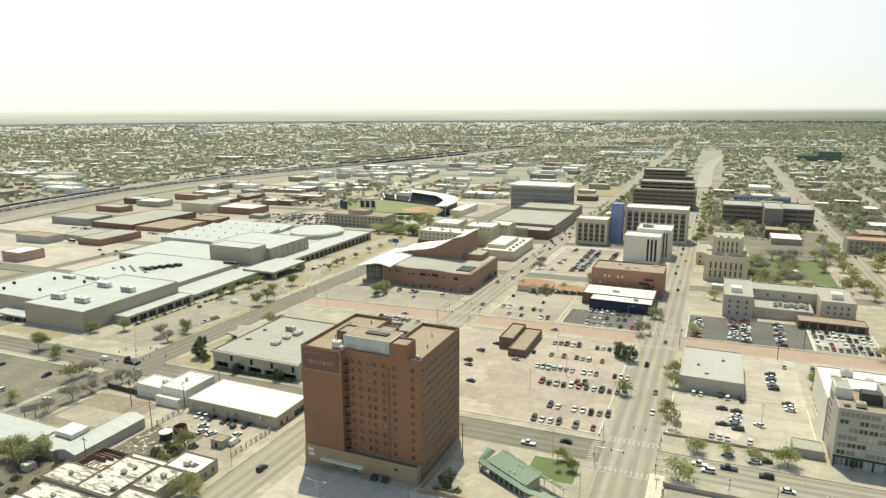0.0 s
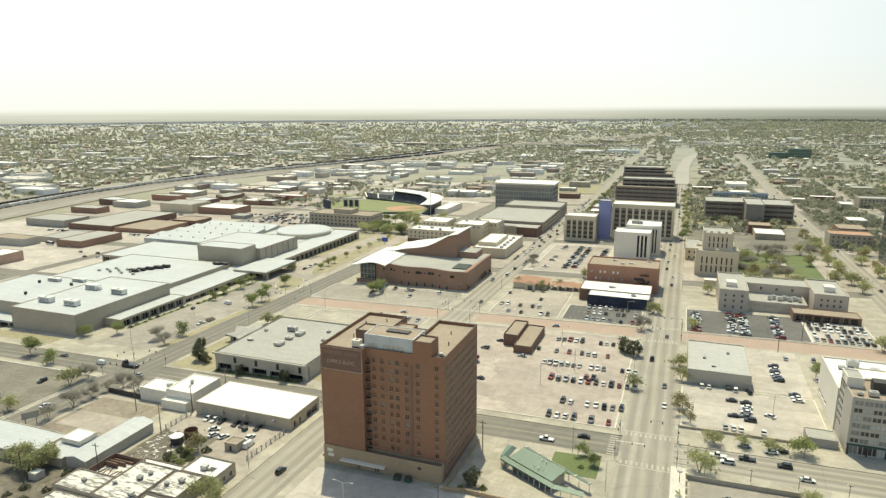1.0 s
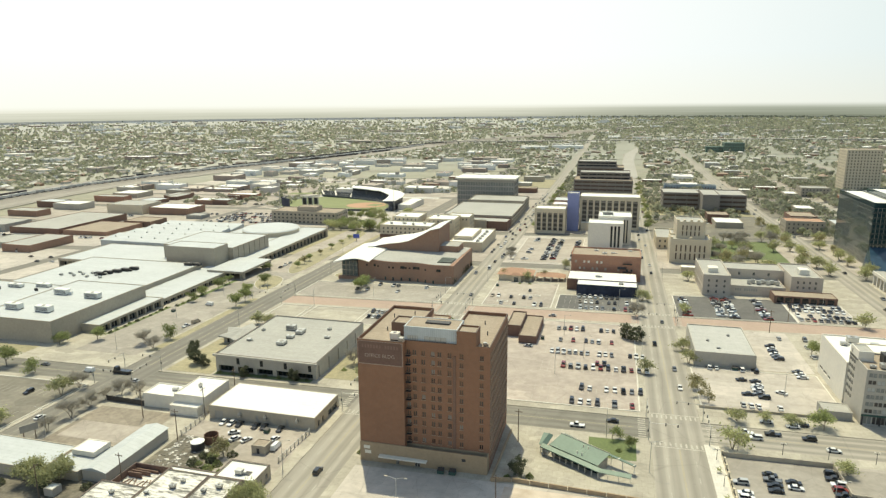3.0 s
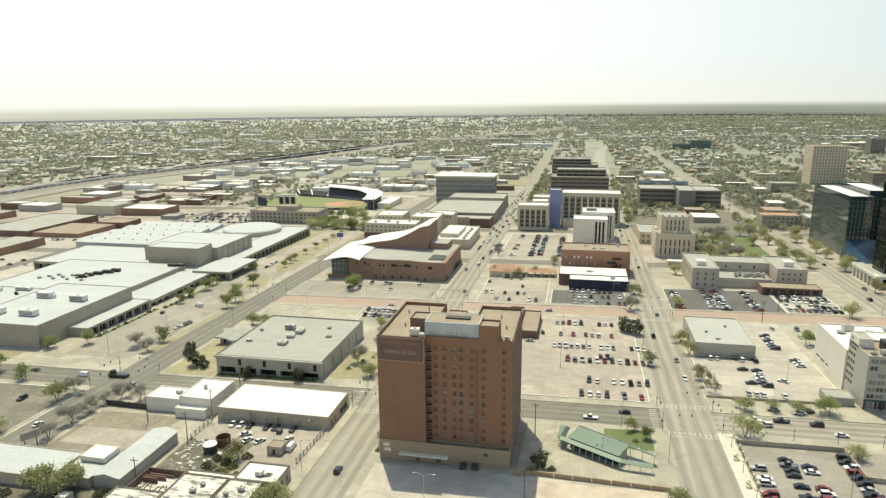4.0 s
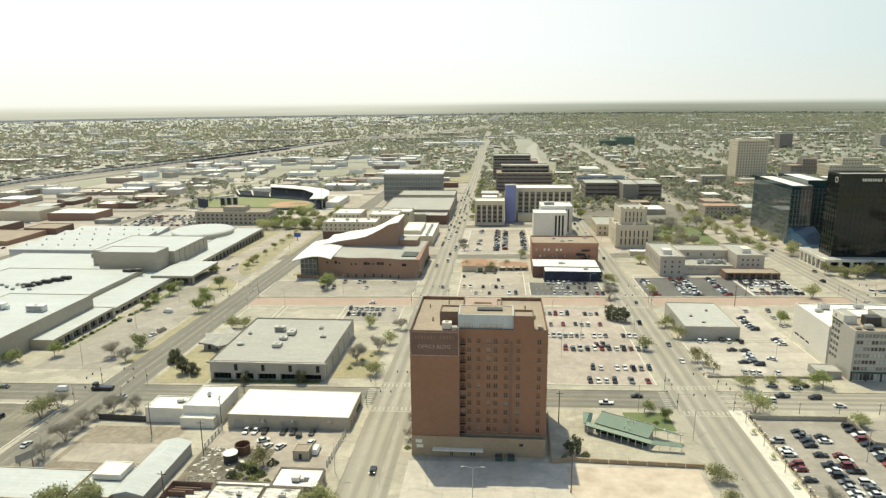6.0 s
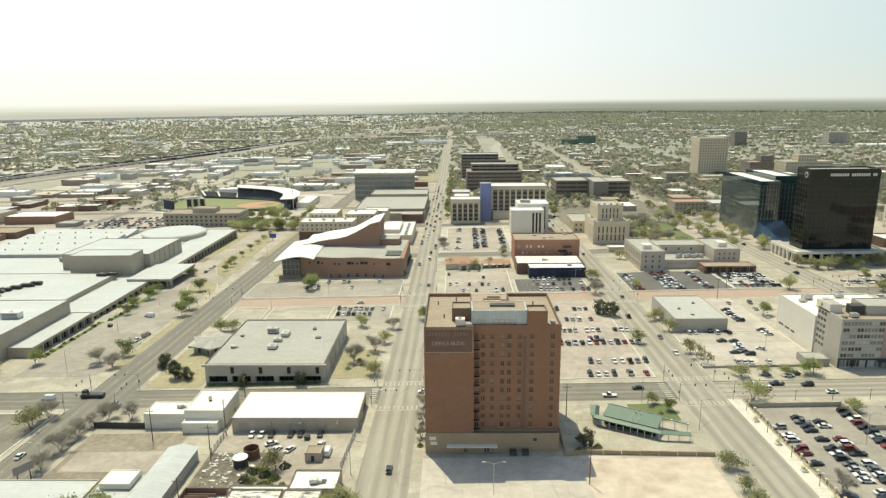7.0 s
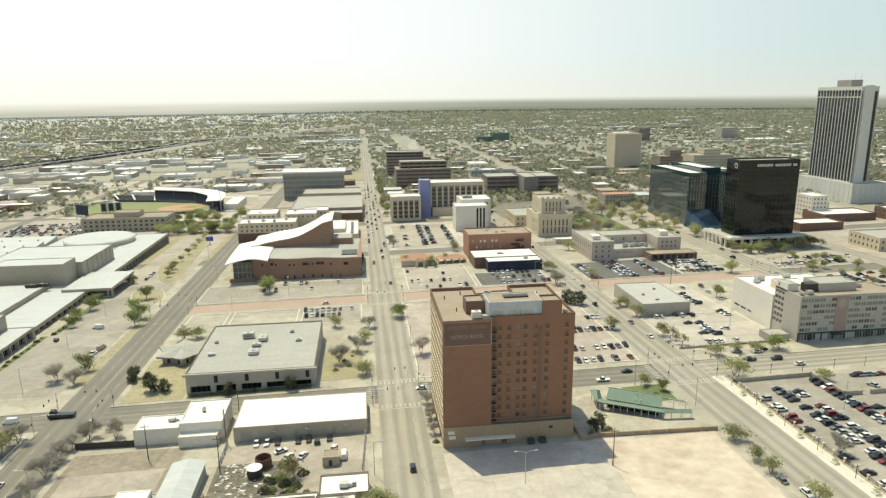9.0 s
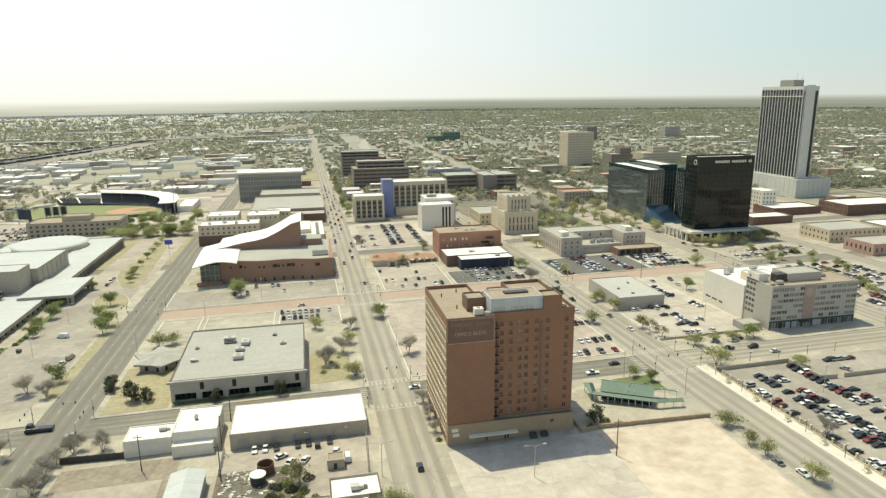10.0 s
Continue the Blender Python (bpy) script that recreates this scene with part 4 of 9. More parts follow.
def slab(bm, pts, t=0.25):
    a = [bm.verts.new(p) for p in pts]
    b = [bm.verts.new((p[0], p[1], p[2] - t)) for p in pts]
    n = len(pts)
    bm.faces.new(a)
    bm.faces.new(b[::-1])
    for i in range(n):
        bm.faces.new((b[i], b[(i + 1) % n], a[(i + 1) % n], a[i]))


d1 = dumpster(-84.6, 147.2, 5)
for x, y, rz in ((-81.2, 147.3, 0), (-145.5, 158, 90), (-264, 268, 90), (-20 + 7.5 + 20, 246.0 - 1.6, 0), (-69, 265, 90), (-105, 352, 90)):
    copy_thing(d1, pose(x, y, gz(x, y) + KERB + 0.03, 0, 0, rz))
roof_unit(-99.4, 153.4, roof_z(T, 37.1), 2.6, 2.0, 2.2, m="white")
roof_unit(-97.2, 152.4, roof_z(T, 37.1), 1.4, 1.6, 1.2)
roof_unit(-73.6, 154.5, roof_z(T, 37.1), 1.0, 1.0, 1.1)

# -- low office with overhanging roof --
of = Block("office_building", -192.5, -148.6, 200.5, 249.5, 7.7, M["greyw"], M["roof_g"], "low pale-grey office with a flat gravel roof", "office building", 0.4, M["coping"])
of.side("S", [(1.2 + 8.6 * i, 8.0 + 8.6 * i) for i in range(5)], [(0.3, 3.0)], M["glass_blk"], 1.4, 3, rim=M["dark"])
of.side("E", [(2.0 + 9.2 * i, 3.0 + 9.2 * i) for i in range(5)], [(1.0, 6.0)], M["glass"], 0.5, 0)
of.done()
oo = of.ob.matrix_world.translation
for i in range(4):
    x = -192.5 + 9.4 + 10.4 * i - oo.x
    part("slot_window", box_bm((x, x + 1.3, 200.42 - oo.y, 200.497 - oo.y, 4.0, 6.8)), M["glass"], of.ob, "tall dark slot window")
part("soffit_band", box_bm((-193.3 - oo.x, -147.8 - oo.x, 199.7 - oo.y, 200.41 - oo.y, 6.9, 7.7)), M["greyw"], of.ob)
z = roof_z(of.ob, 7.3)
for x, y, w, d, h in ((-176.5, 234, 4.4, 2.2, 2.3), (-170.5, 231, 3.0, 4.5, 1.6), (-172, 224.5, 3.2, 2.2, 1.3), (-172, 217, 3.4, 3.6, 1.5), (-188, 230, 1.4, 1.4, 1.0), (-160, 238, 1.6, 1.6, 1.0), (-187.5, 217.5, 1.8, 1.6, 1.0), (-156.5, 228, 2.2, 1.8, 1.0)):
    roof_unit(x, y, z, w, d, h)

# pavilion with a many-sided folded roof
pv = thing("garden_pavilion", -202.5, 237.0, "grey shingled pavilion with a star-shaped folded roof beside the office", "pavilion")
star = [((11.0 if i % 2 else 7.6) * math.cos(a), (11.5 if i % 2 else 8.0) * math.sin(a)) for i, a in enumerate(math.pi * 2 * j / 12 + 0.2 for j in range(12))]
bm = bmesh.new()
prism(bm, [(x * 0.8, y * 0.8) for x, y in star], -2, 3.1)
part("wall", bm, M["greyc"], pv)
bm = bmesh.new()
ring = [bm.verts.new((x, y, 3.3 + (0.7 if i % 2 else 0.0))) for i, (x, y) in enumerate(star)]
low = [bm.verts.new((x, y, 3.104)) for x, y in star]
tip = bm.verts.new((0, 0, 5.0))
for i in range(12):
    bm.faces.new((ring[i], ring[(i + 1) % 12], tip))
    bm.faces.new((low[i], low[(i + 1) % 12], ring[(i + 1) % 12], ring[i]))
bm.faces.new(low[::-1])
part("roof", bm, M["roof_g"], pv)
for i in (7, 8, 9, 10):
    (xa, ya), (xb, yb) = star[i], star[(i + 1) % 12]
    x, y = (xa + xb) * 0.4, (ya + yb) * 0.4
    q = part("window", box_bm((-0.55, 0.55, -0.12, 0.12, 0.6, 2.4)), M["glass"], pv)
    q.matrix_basis = pose(x, y, 0, 0, 0, math.degrees(math.atan2(yb - ya, xb - xa)))

# -- warehouse with the white roof --
wh = Block("warehouse", -169.8, -130.8, 162.8, 181.2, 4.9, M["tan"], M["roof_w"], "long tan warehouse with a glaring white roof", "warehouse", 0.12)
wh.side("S", [(2.0, 5.2), (17.5, 18.5), (28.5, 29.5)], [(0.2, 3.2)], M["greyc"], 0.15, 0)
wh.side("E", [(2.0, 3.4), (5.2, 6.6), (10.0, 17.0)], [(0.3, 2.8)], M["glass"], 0.4, 1)
wh.done()
for i, x in enumerate((-158, -148.5, -137)):
    q = thing("wall_cooler", x, 162.3, "grey evaporative cooler fixed to the warehouse wall", "cooler", "wall coolers", z=gz(x, 162.3) + 2.3)
    part("case", box_bm((-0.5, 0.5, -0.45, 0.495, 0, 0.9)), M["greyc"], q)
    part("duct", box_bm((-0.2, 0.2, -0.2, 0.495, 0.9, 1.3)), M["greyc"], q)

# -- white shops --
s1 = Block("shop_building", -198.8, -186.0, 166.2, 175.0, 5.2, M["white"], M["roof_w"], "small cream flat-roofed shop with a white roof", "shop", 0.3)
s1.side("W", [(1.5, 2.6)], [(0, 2.2)], M["dark"], 0.2, 0)
s1.done()
s2 = Block("shop_building", -185.6, -173.4, 165.6, 180.5, 6.5, M["white"], M["roof_w"], "taller white flat-roofed shop", "shop", 0.3)
s2.side("E", [(10.0, 11.0)], [(0, 2.2)], M["dark"], 0.2, 0)
s2.done()
s3 = Block("shop_annex", -185.4, -174.4, 162.6, 165.55, 3.6, M["white"], M["roof_w"], "low white lean-to beside the shop", "shop", 0.25)
s3.done()
roof_unit(-189, 171, roof_z(s1.ob, 4.9), 2.0, 1.4, 1.2)
roof_unit(-180, 173, roof_z(s2.ob, 6.2), 1.0, 1.0, 1.4)

# -- long metal shed and its flat-roofed neighbours --
sh = thing("metal_shed", -178.4, 134.3, "long pale sheet-metal shed with a low-pitched roof", "shed")
part("wall", box_bm((-4.0, 4.0, -13.2, 13.2, -1.5, 3.6)), M["greyw"], sh)
bm = bmesh.new()
for y0, y1 in ((-13.5, 13.5),):
    v = [bm.verts.new(p) for p in ((-4.4, y0, 3.604), (4.4, y0, 3.604), (0, y0, 4.7), (-4.4, y1, 3.604), (4.4, y1, 3.604), (0, y1, 4.7))]
    for f in ((0, 1, 2), (5, 4, 3), (1, 4, 5, 2), (3, 0, 2, 5), (0, 3, 4, 1)):
        bm.faces.new([v[i] for i in f])
part("roof", bm, M["roof_m"], sh)
for x0, x1, y0, y1, h in ((-193.5, -182.9, 120, 134.5, 3.4), (-226, -193.9, 118, 131.6, 3.9)):
    Block("flat_shed", x0, x1, y0, y1, h, M["tan"], M["roof_m"], "flat-roofed shed with a pale coated roof", "shed", 0.2).done()
Block("roof_monitor", -191.8, -184.0, 127.5, 134, 5.0, M["white"], M["roof_w"], "raised white roof box on the shed", "shed", 0.15, base=3.45, skirt=0).done()

Block("store_box", -186.5, -183.5, 112, 115, 2.4, M["greyw"], M["roof_w"], "small pale store box in the yard", "hut", 0.1).done()

# -- sprawling old building with flaking roofs --
ob1 = Block("old_workshop", -171.0, -157.2, 107.6, 116.4, 4.4, M["tan"], M["roof_dirty"], "sprawling old workshop with a flaking white roof", "workshop", 0.3, M["coping"])
ob1.done()
b = Block("hall", -157.0, -143.8, 107.6, 125.3, 4.5, M["tan"], M["roof_dirty"], "", parapet=0.3, coping=M["coping"], parent=ob1.ob)
b.done()
b = Block("hall", -143.6, -134.0, 114.0, 125.3, 4.4, M["tan"], M["roof_dirty"], "", parapet=0.3, coping=M["coping"], parent=ob1.ob)
b.done()
ob2 = Block("old_workshop", -143.0, -130.8, 125.8, 134.6, 3.9, M["tan"], M["roof_w"], "workshop wing with a bright patched roof", "workshop", 0.35, M["coping"])
ob2.side("E", [(1.2, 2.4), (3.0, 4.2), (6.0, 7.2)], [(0.8, 2.4)], M["glass"], 0.2)
ob2.done()
part("tarpaulin", box_bm((0.6, 3.0, -1.6, 0.4, 3.56, 3.66)), M["dark"], ob2.ob, "dark roofing patch")
Block("low_wing", -158.4, -143.2, 125.6, 128.6, 3.4, M["tan"], M["roof_w"], "low workshop wing with a white roof", "workshop", 0.25, M["coping"]).done()
ob3 = Block("old_workshop", -143.4, -131.6, 92, 113.8, 3.5, M["tan"], M["roof_dirty"], "low street-side workshop with a stained roof", "workshop", 0.4, M["coping"])
ob3.done()
Block("workshop_bay", -169.2, -143.9, 99.8, 107.4, 3.3, M["tan"], M["roof_dirty"], "low workshop bay with a stained roof", "workshop", 0.35, M["coping"]).done()
Block("workshop_bay", -169.4, -143.9, 90.0, 99.6, 3.8, M["tan"], M["roof_w"], "low workshop bay with a white roof", "workshop", 0.3, M["coping"]).done()
ob4 = Block("roofless_shed", -169.7, -157.4, 116.7, 127.6, 3.4, M["brick_dk"], M["roof_dirty"], "half-collapsed shed with bare walls and a broken roof", "shed", 1.9, M["coping"])
ob4.done()
for i in range(7):
    q = thing("roof_beam", -168.0 + 1.5 * i, 120.5 + 0.4 * (i % 3), "rusty beam lying on the collapsed roof", "beam", "fallen beams", z=roof_z(ob4.ob, 1.5), rz=20 * (i % 3) - 15)
    part("beam", box_bm((-0.12, 0.12, -2.0, 2.0, 0, 0.2)), M["rust"], q)
for i in range(3):
    q = thing("cross_wall", -163.5, 123.6 + 1.5 * i, "broken brick cross wall in the shed", "wall", z=roof_z(ob4.ob, 1.5))
    part("wall", box_bm((-5.4, 1.5 * i - 1, -0.15, 0.15, 0, 1.6 - 0.4 * i)), M["brick_dk"], q)
for x, y, s_, h_ in ((-150, 118, 1.0, 4.2), (-149, 121, 0.8, 4.2), (-146, 111, 1.0, 4.2), (-138, 121, 1.0, 4.1), (-137, 129, 1.3, 3.55), (-164, 112, 0.8, 4.1), (-137, 104, 1.2, 3.1), (-155, 114, 0.7, 4.2), (-160, 103.5, 0.8, 2.95), (-141, 118.5, 0.8, 4.1)):
    roof_unit(x, y, (gz(-150, 115) if y < 125 else gz(-137, 130)) + h_, 1.6 * s_, 1.3 * s_, 1.1 * s_)
debris = bmesh.new()
rng = random.Random(5)
for _ in range(230):
    x, y = rng.uniform(-170, -161) if rng.random() < 0.75 else rng.uniform(-161, -152), rng.uniform(129.5, 150)
    s = rng.uniform(0.2, 0.85)
    dk = int(rng.random() < 0.6)
    zz = gz(x, y) + 0.1
    m4 = pose(x, y, zz, rng.uniform(-15, 15), rng.uniform(-15, 15), rng.uniform(0, 180))
    vs = [debris.verts.new(m4 @ Vector(p)) for p in ((-s, -s * .6, 0), (s, -s * .6, 0), (s, s * .6, 0), (-s, s * .6, 0), (-s, -s * .6, .15), (s, -s * .6, .15), (s, s * .6, .15), (-s, s * .6, .15))]
    for q in ((3, 2, 1, 0), (4, 5, 6, 7), (0, 1, 5, 4), (1, 2, 6, 5), (2, 3, 7, 6), (3, 0, 4, 7)):
        debris.faces.new([vs[i] for i in q]).material_index = dk
tagged(new("rubble", mesh_of("rubble", debris, M["roof_dirty"], M["lot_dk"])), "scattered broken roofing sheets on the yard", "rubble", "", "stuff")

tank = thing("storage_tank", -161.0, 143.8, "open rusty water tank with a pale lid", "tank")
bm = bmesh.new()
cyl(bm, 0, 0, -0.5, 2.6, 2.0, n=24)
part("shell", bm, M["dark"], tank)
bm = bmesh.new()
cyl(bm, 0, 0, 2.604, 2.75, 2.1, n=24)
part("lid", bm, M["roof_w"], tank)
tank = thing("storage_tank", -159.3, 148.4, "rusty open tank in the yard", "tank")
bm = bmesh.new()
for r0, r1, z0, z1 in ((2.2, 2.2, -0.5, 2.9), (2.2, 2.05, 2.9, 2.9), (2.05, 2.05, 2.9, 0.6)):
    a = [bm.verts.new((r0 * math.cos(i * math.pi / 12), r0 * math.sin(i * math.pi / 12), z0)) for i in range(24)]
    b = [bm.verts.new((r1 * math.cos(i * math.pi / 12), r1 * math.sin(i * math.pi / 12), z1)) for i in range(24)]
    for i in range(24):
        bm.faces.new((a[i], a[(i + 1) % 24], b[(i + 1) % 24], b[i]))
part("shell", bm, M["rust"], tank)
kiosk = Block("pump_house", -143.2, -138.6, 145.0, 149.2, 3.0, M["tan"], M["roof_t"], "small buff pump house in the yard", "hut", 0.2)
kiosk.side("S", [(1.6, 2.7)], [(0, 2.1)], M["dark"], 0.15, 0)
kiosk.done()


def fence(name, pts, h, m, label, step=3.0, thick=0.12, solid=True, posts=True):
    """A run of fence or low wall along points of the plan: panels and posts."""
    ob = thing(name, pts[0][0], pts[0][1], label, "wall" if solid else "fence")
    o = ob.matrix_world.translation
    for (xa, ya), (xb, yb) in zip(pts, pts[1:]):
        L = math.hypot(xb - xa, yb - ya)
        n = max(1, round(L / step))
        ang = math.degrees(math.atan2(yb - ya, xb - xa))
        sl = L / n
        pan = box_bm((0.1, sl - 0.1, -thick / 2, thick / 2, -0.6, h))
        if not solid:
            pan.clear()
            for zz in (0.1, h * 0.5, h - 0.05):
                add_box(pan, 0.1, sl - 0.1, -0.025, 0.025, zz, zz + 0.05)
            for i in range(12):
                add_box(pan, 0.1 + (sl - 0.2) * i / 12, 0.12 + (sl - 0.2) * i / 12, -0.01, 0.01, 0.1, h)
        pan = mesh_of("panel", pan, M[m])
        pos = mesh_of("post", box_bm((-0.15, 0.15, -0.15, 0.15, -0.6, h + 0.15)), M[m])
        for i in range(n + 1):
            x, y = xa + (xb - xa) * i / n, ya + (yb - ya) * i / n
            mm = pose(x - o.x, y - o.y, gz(x, y) + KERB - o.z, 0, 0, ang)
            if i < n:
                q = new("panel", pan)
                q.parent, q.matrix_basis = ob, mm
            if posts:
                q = new("post", pos)
                q.parent, q.matrix_basis = ob, mm
    return ob


def railing(name, pts, label, step=4.0):
    """A low stone wall carrying dark railings between piers."""
    ob = thing(name, pts[0][0], pts[0][1], label, "wall")
    o = ob.matrix_world.translation
    pier = box_bm((-0.22, 0.22, -0.22, 0.22, -0.6, 1.75), (-0.3, 0.3, -0.3, 0.3, 1.75, 1.95))
    pier = mesh_of("pier", pier, M["cream"])
    sill = mesh_of("low_wall", box_bm((0.22, step - 0.22, -0.15, 0.15, -0.6, 0.55)), M["cream"])
    bm = box_bm((0.22, step - 0.22, -0.03, 0.03, 1.5, 1.58), (0.22, step - 0.22, -0.03, 0.03, 0.7, 0.76))
    for i in range(14):
        x = 0.4 + (step - 0.8) * i / 13
        add_box(bm, x - 0.02, x + 0.02, -0.02, 0.02, 0.55, 1.5)
    rails = mesh_of("railing", bm, M["dark"])
    for (xa, ya), (xb, yb) in zip(pts, pts[1:]):
        n = round(math.hypot(xb - xa, yb - ya) / step)
        ang = math.degrees(math.atan2(yb - ya, xb - xa))
        for i in range(n + 1):
            x, y = xa + (xb - xa) * i / n, ya + (yb - ya) * i / n
            mm = pose(x - o.x, y - o.y, gz(x, y) + KERB - o.z, 0, 0, ang)
            for nm, me in (("pier", pier), ("low_wall", sill), ("railing", rails))[:3 if i < n else 1]:
                q = new(nm, me)
                q.parent, q.matrix_basis = ob, mm
    return ob


railing("lot_wall", [(-7.0, 78), (-7.0, 174.5)], "cream stone piers with dark railings along the car park")
fence("lot_wall", [(-7.0, 174.5), (22, 174.5), (22, 159.0), (28, 158.5)], 1.5, "tan", "buff masonry wall with piers round the car park", 4.0, 0.3)
fence("lot_wall", [(31, 158.5), (72, 158.0)], 1.5, "tan", "buff masonry wall with piers round the car park", 4.0, 0.3)
fence("retaining_wall", [(-70, 146.2), (-64.5, 147.4), (-29, 145.2)], 1.3, "buff", "low buff retaining wall along the empty plot", 5.0, 0.4, posts=False)
fence("retaining_wall", [(-70, 146.2), (-69, 176)], 1.0, "buff", "low buff wall beside the tower", 5.0, 0.4, posts=False)
fence("board_fence", [(-215.5, 167.2), (-199.0, 166.2)], 2.0, "dark", "dark weathered board fence", 2.4)
fence("wire_fence", [(-171.5, 150), (-171.5, 162)], 1.8, "metal", "rusty wire fence round the yard", 2.4, 0.04, False)
fence("wire_fence", [(-132.5, 142), (-131.5, 160)], 1.8, "metal", "rusty wire fence round the yard", 2.4, 0.04, False)
fence("lot_wall", [(-9.5, 206.9), (28, 206.9)], 0.9, "tan", "low buff wall along the car park", 4.0, 0.3)

# -- bus station with the green metal roof --
bs = thing("bus_station", -48.4, 160.8, "open bus station under faded green metal roofs", "bus station", rz=-30, z=gz(-48.4, 160.8) - 0.55)


def bs_slab(name, pts, m, label="", thick=0.14):
    bm = bmesh.new()
    slab(bm, pts, thick)
    return part(name, bm, M[m], bs, label)


bs_slab("roof", [(-8.2, -1.0, 3.9), (8.2, -1.0, 3.9), (8.2, 5.4, 5.0), (-8.2, 5.4, 5.0)], "green_roof")
for i in range(36):
    x = -8.0 + 0.455 * i
    bs_slab("roof_seam", [(x, -1.0, 3.93), (x + 0.04, -1.0, 3.93), (x + 0.04, 5.4, 5.03), (x, 5.4, 5.03)], "green_roof", thick=0.05)
# front canopy and its prong, rear canopy, end canopy
bs_slab("canopy", [(-10.4, -2.5, 3.1), (9.3, -2.5, 3.1), (9.3, -1.05, 3.6), (-10.4, -1.05, 3.6)], "green_roof")
bs_slab("canopy", [(9.35, -2.5, 3.1), (17.4, 0.8, 3.1), (16.8, 2.3, 3.55), (9.35, -1.05, 3.55)], "green_roof")
bs_slab("canopy", [(-8.6, 5.5, 4.85), (15.6, 5.5, 4.0), (15.6, 6.9, 3.7), (-8.6, 6.9, 4.5)], "green_roof")
bs_slab("canopy", [(-11.4, -1.6, 3.2), (-10.5, -1.8, 3.4), (-12.2, 4.6, 3.9), (-14.0, 4.2, 3.6)], "green_roof")
# same canopy roof in dark green, its shade put into the colour
bs_slab("canopy", [(-12.1, 4.55, 3.88), (-10.5, -1.6, 3.38), (-9.3, -1.0, 3.1), (-11.0, 5.0, 3.6)], "green_dk", "fall of the end canopy, its shade put in as darker green")
part("wall", box_bm((-7.8, 7.8, -0.3, 4.9, -0.5, 3.7)), M["tan"], bs)
for i in range(9):
    x = -6.9 + 1.72 * i
    part("window", box_bm((x - 0.8, x + 0.8, -0.42, -0.304, 0.9, 3.3)), M["glass_blk"], bs)
for x, y in [(-9.8 + 2.1 * i, -2.2) for i in range(10)] + [(11.5, -1.1), (14.2, 0.0), (17.0, 1.2), (-7, 6.6), (-2, 6.6), (3, 6.6), (8, 6.6), (11.6, 6.6), (15.2, 6.6), (-11.0, -1.4), (-13.5, 4.2)]:
    bm = bmesh.new()
    cyl(bm, x, y, -0.5, 3.05 if y < 5 else 3.85, 0.1, n=8)
    part("column", bm, M["white"], bs)
part("fascia", box_bm((-10.4, 9.3, -2.6, -2.504, 2.84, 3.12)), M["green_dk"], bs, "dark green gutter edge")
part("fascia", box_bm((-8.2, 8.2, 5.404, 5.49, 4.75, 5.1)), M["white"], bs, "white gutter edge")
for i in range(6):
    x = -8.3 + 4.7 * i
    z5 = 4.85 - 0.85 * (x + 8.6) / 24.2
    bs_slab("canopy_rib", [(x, 5.5, z5 + 0.12), (x + 0.22, 5.5, z5 + 0.12), (x + 0.22, 6.9, z5 - 0.2), (x, 6.9, z5 - 0.2)], "white", thick=0.1)
part("ridge_cap", box_bm((-8.2, 8.2, 5.25, 5.4, 5.0, 5.16)), M["greyw"], bs)
part("low_wall", box_bm((-9.6, 9.5, -2.0, -1.8, -0.5, 0.8)), M["greyc"], bs, "low grey boundary wall")
for x in (0.6, 2.2):
    for y in (0.3, 3.6):
        bm = bmesh.new()
        cyl(bm, x, y, 3.9 + 0.17 * y, 4.8 + 0.17 * y, 0.16, n=8)
        part("vent", bm, M["white"], bs)
for x in (10.6, 13.0):
    part("bench", box_bm((x, x + 1.7, 2.6, 3.1, -0.4, 0.5)), M["tan"], bs)

# -- grey store --
M["roof_l"] = mat("bleached roof gravel", (0.43, 0.425, 0.395), 0.9, 0.12, 0.05, 0.6, seam=(9.0, 1.0))
gs = Block("grey_store", -7.2, 15.2, 246.2, 279.5, 6.4, M["greyw"], M["roof_l"], "low windowless grey store with a flat roof", "store", 0.35)
gs.side("S", [(3.0 + 6.4 * i, 3.2 + 6.4 * i) for i in range(3)], [(0.1, 5.9)], M["greyc"], 0.05, 0, pane=False)
gs.done()
for x, y in ((-1, 260), (8, 268), (2, 252)):
    roof_unit(x, y, roof_z(gs.ob, 6.05), 1.2, 1.2, 0.7)

# -- white six-storey office --
# pale base colour stands in for bright reflections on some panes
M["glass_sky"] = glass_mat("pale glass with sky glare in its colour", (0.45, 0.46, 0.44), 0.15, 0.8)
wb = Block("white_office", 38.0, 79.0, 205.0, 221.0, 18.6, M["greyw"], M["roof_t"], "six-storey pale office with banded windows and green shopfronts", "office building", 0.5)
rows = [(3.95 + 2.42 * i, 5.45 + 2.42 * i) for i in range(6)]
wb.side("S", [(0.7 + 2.52 * i, 3.02 + 2.52 * i) for i in range(16)], [(0.3, 2.9)] + rows, [M["glass_pale"], M["glass_pale"], M["glass_sky"], M["glass_old"]], 0.12, 1, skip=lambda u, v: 14.5 < u < 20.5 and v > 3.5)
wb.side("W", spans(0.3, 6.2, 3, 1.5), rows, M["glass"], 0.2, 1)
wb.done()
wo = wb.ob.matrix_world.translation
part("mural_panel", box_bm((53.2 - wo.x, 58.6 - wo.x, 204.95 - wo.y, 204.997 - wo.y, 3.8, 18.0)), M["pinkpanel"], wb.ob, "tall dusky pink wall panel")
bm = bmesh.new()
cyl(bm, 0, 0, 0, 0.05, 1.9, n=28)
q = part("emblem", bm, M["tan"], wb.ob, "round relief emblem")
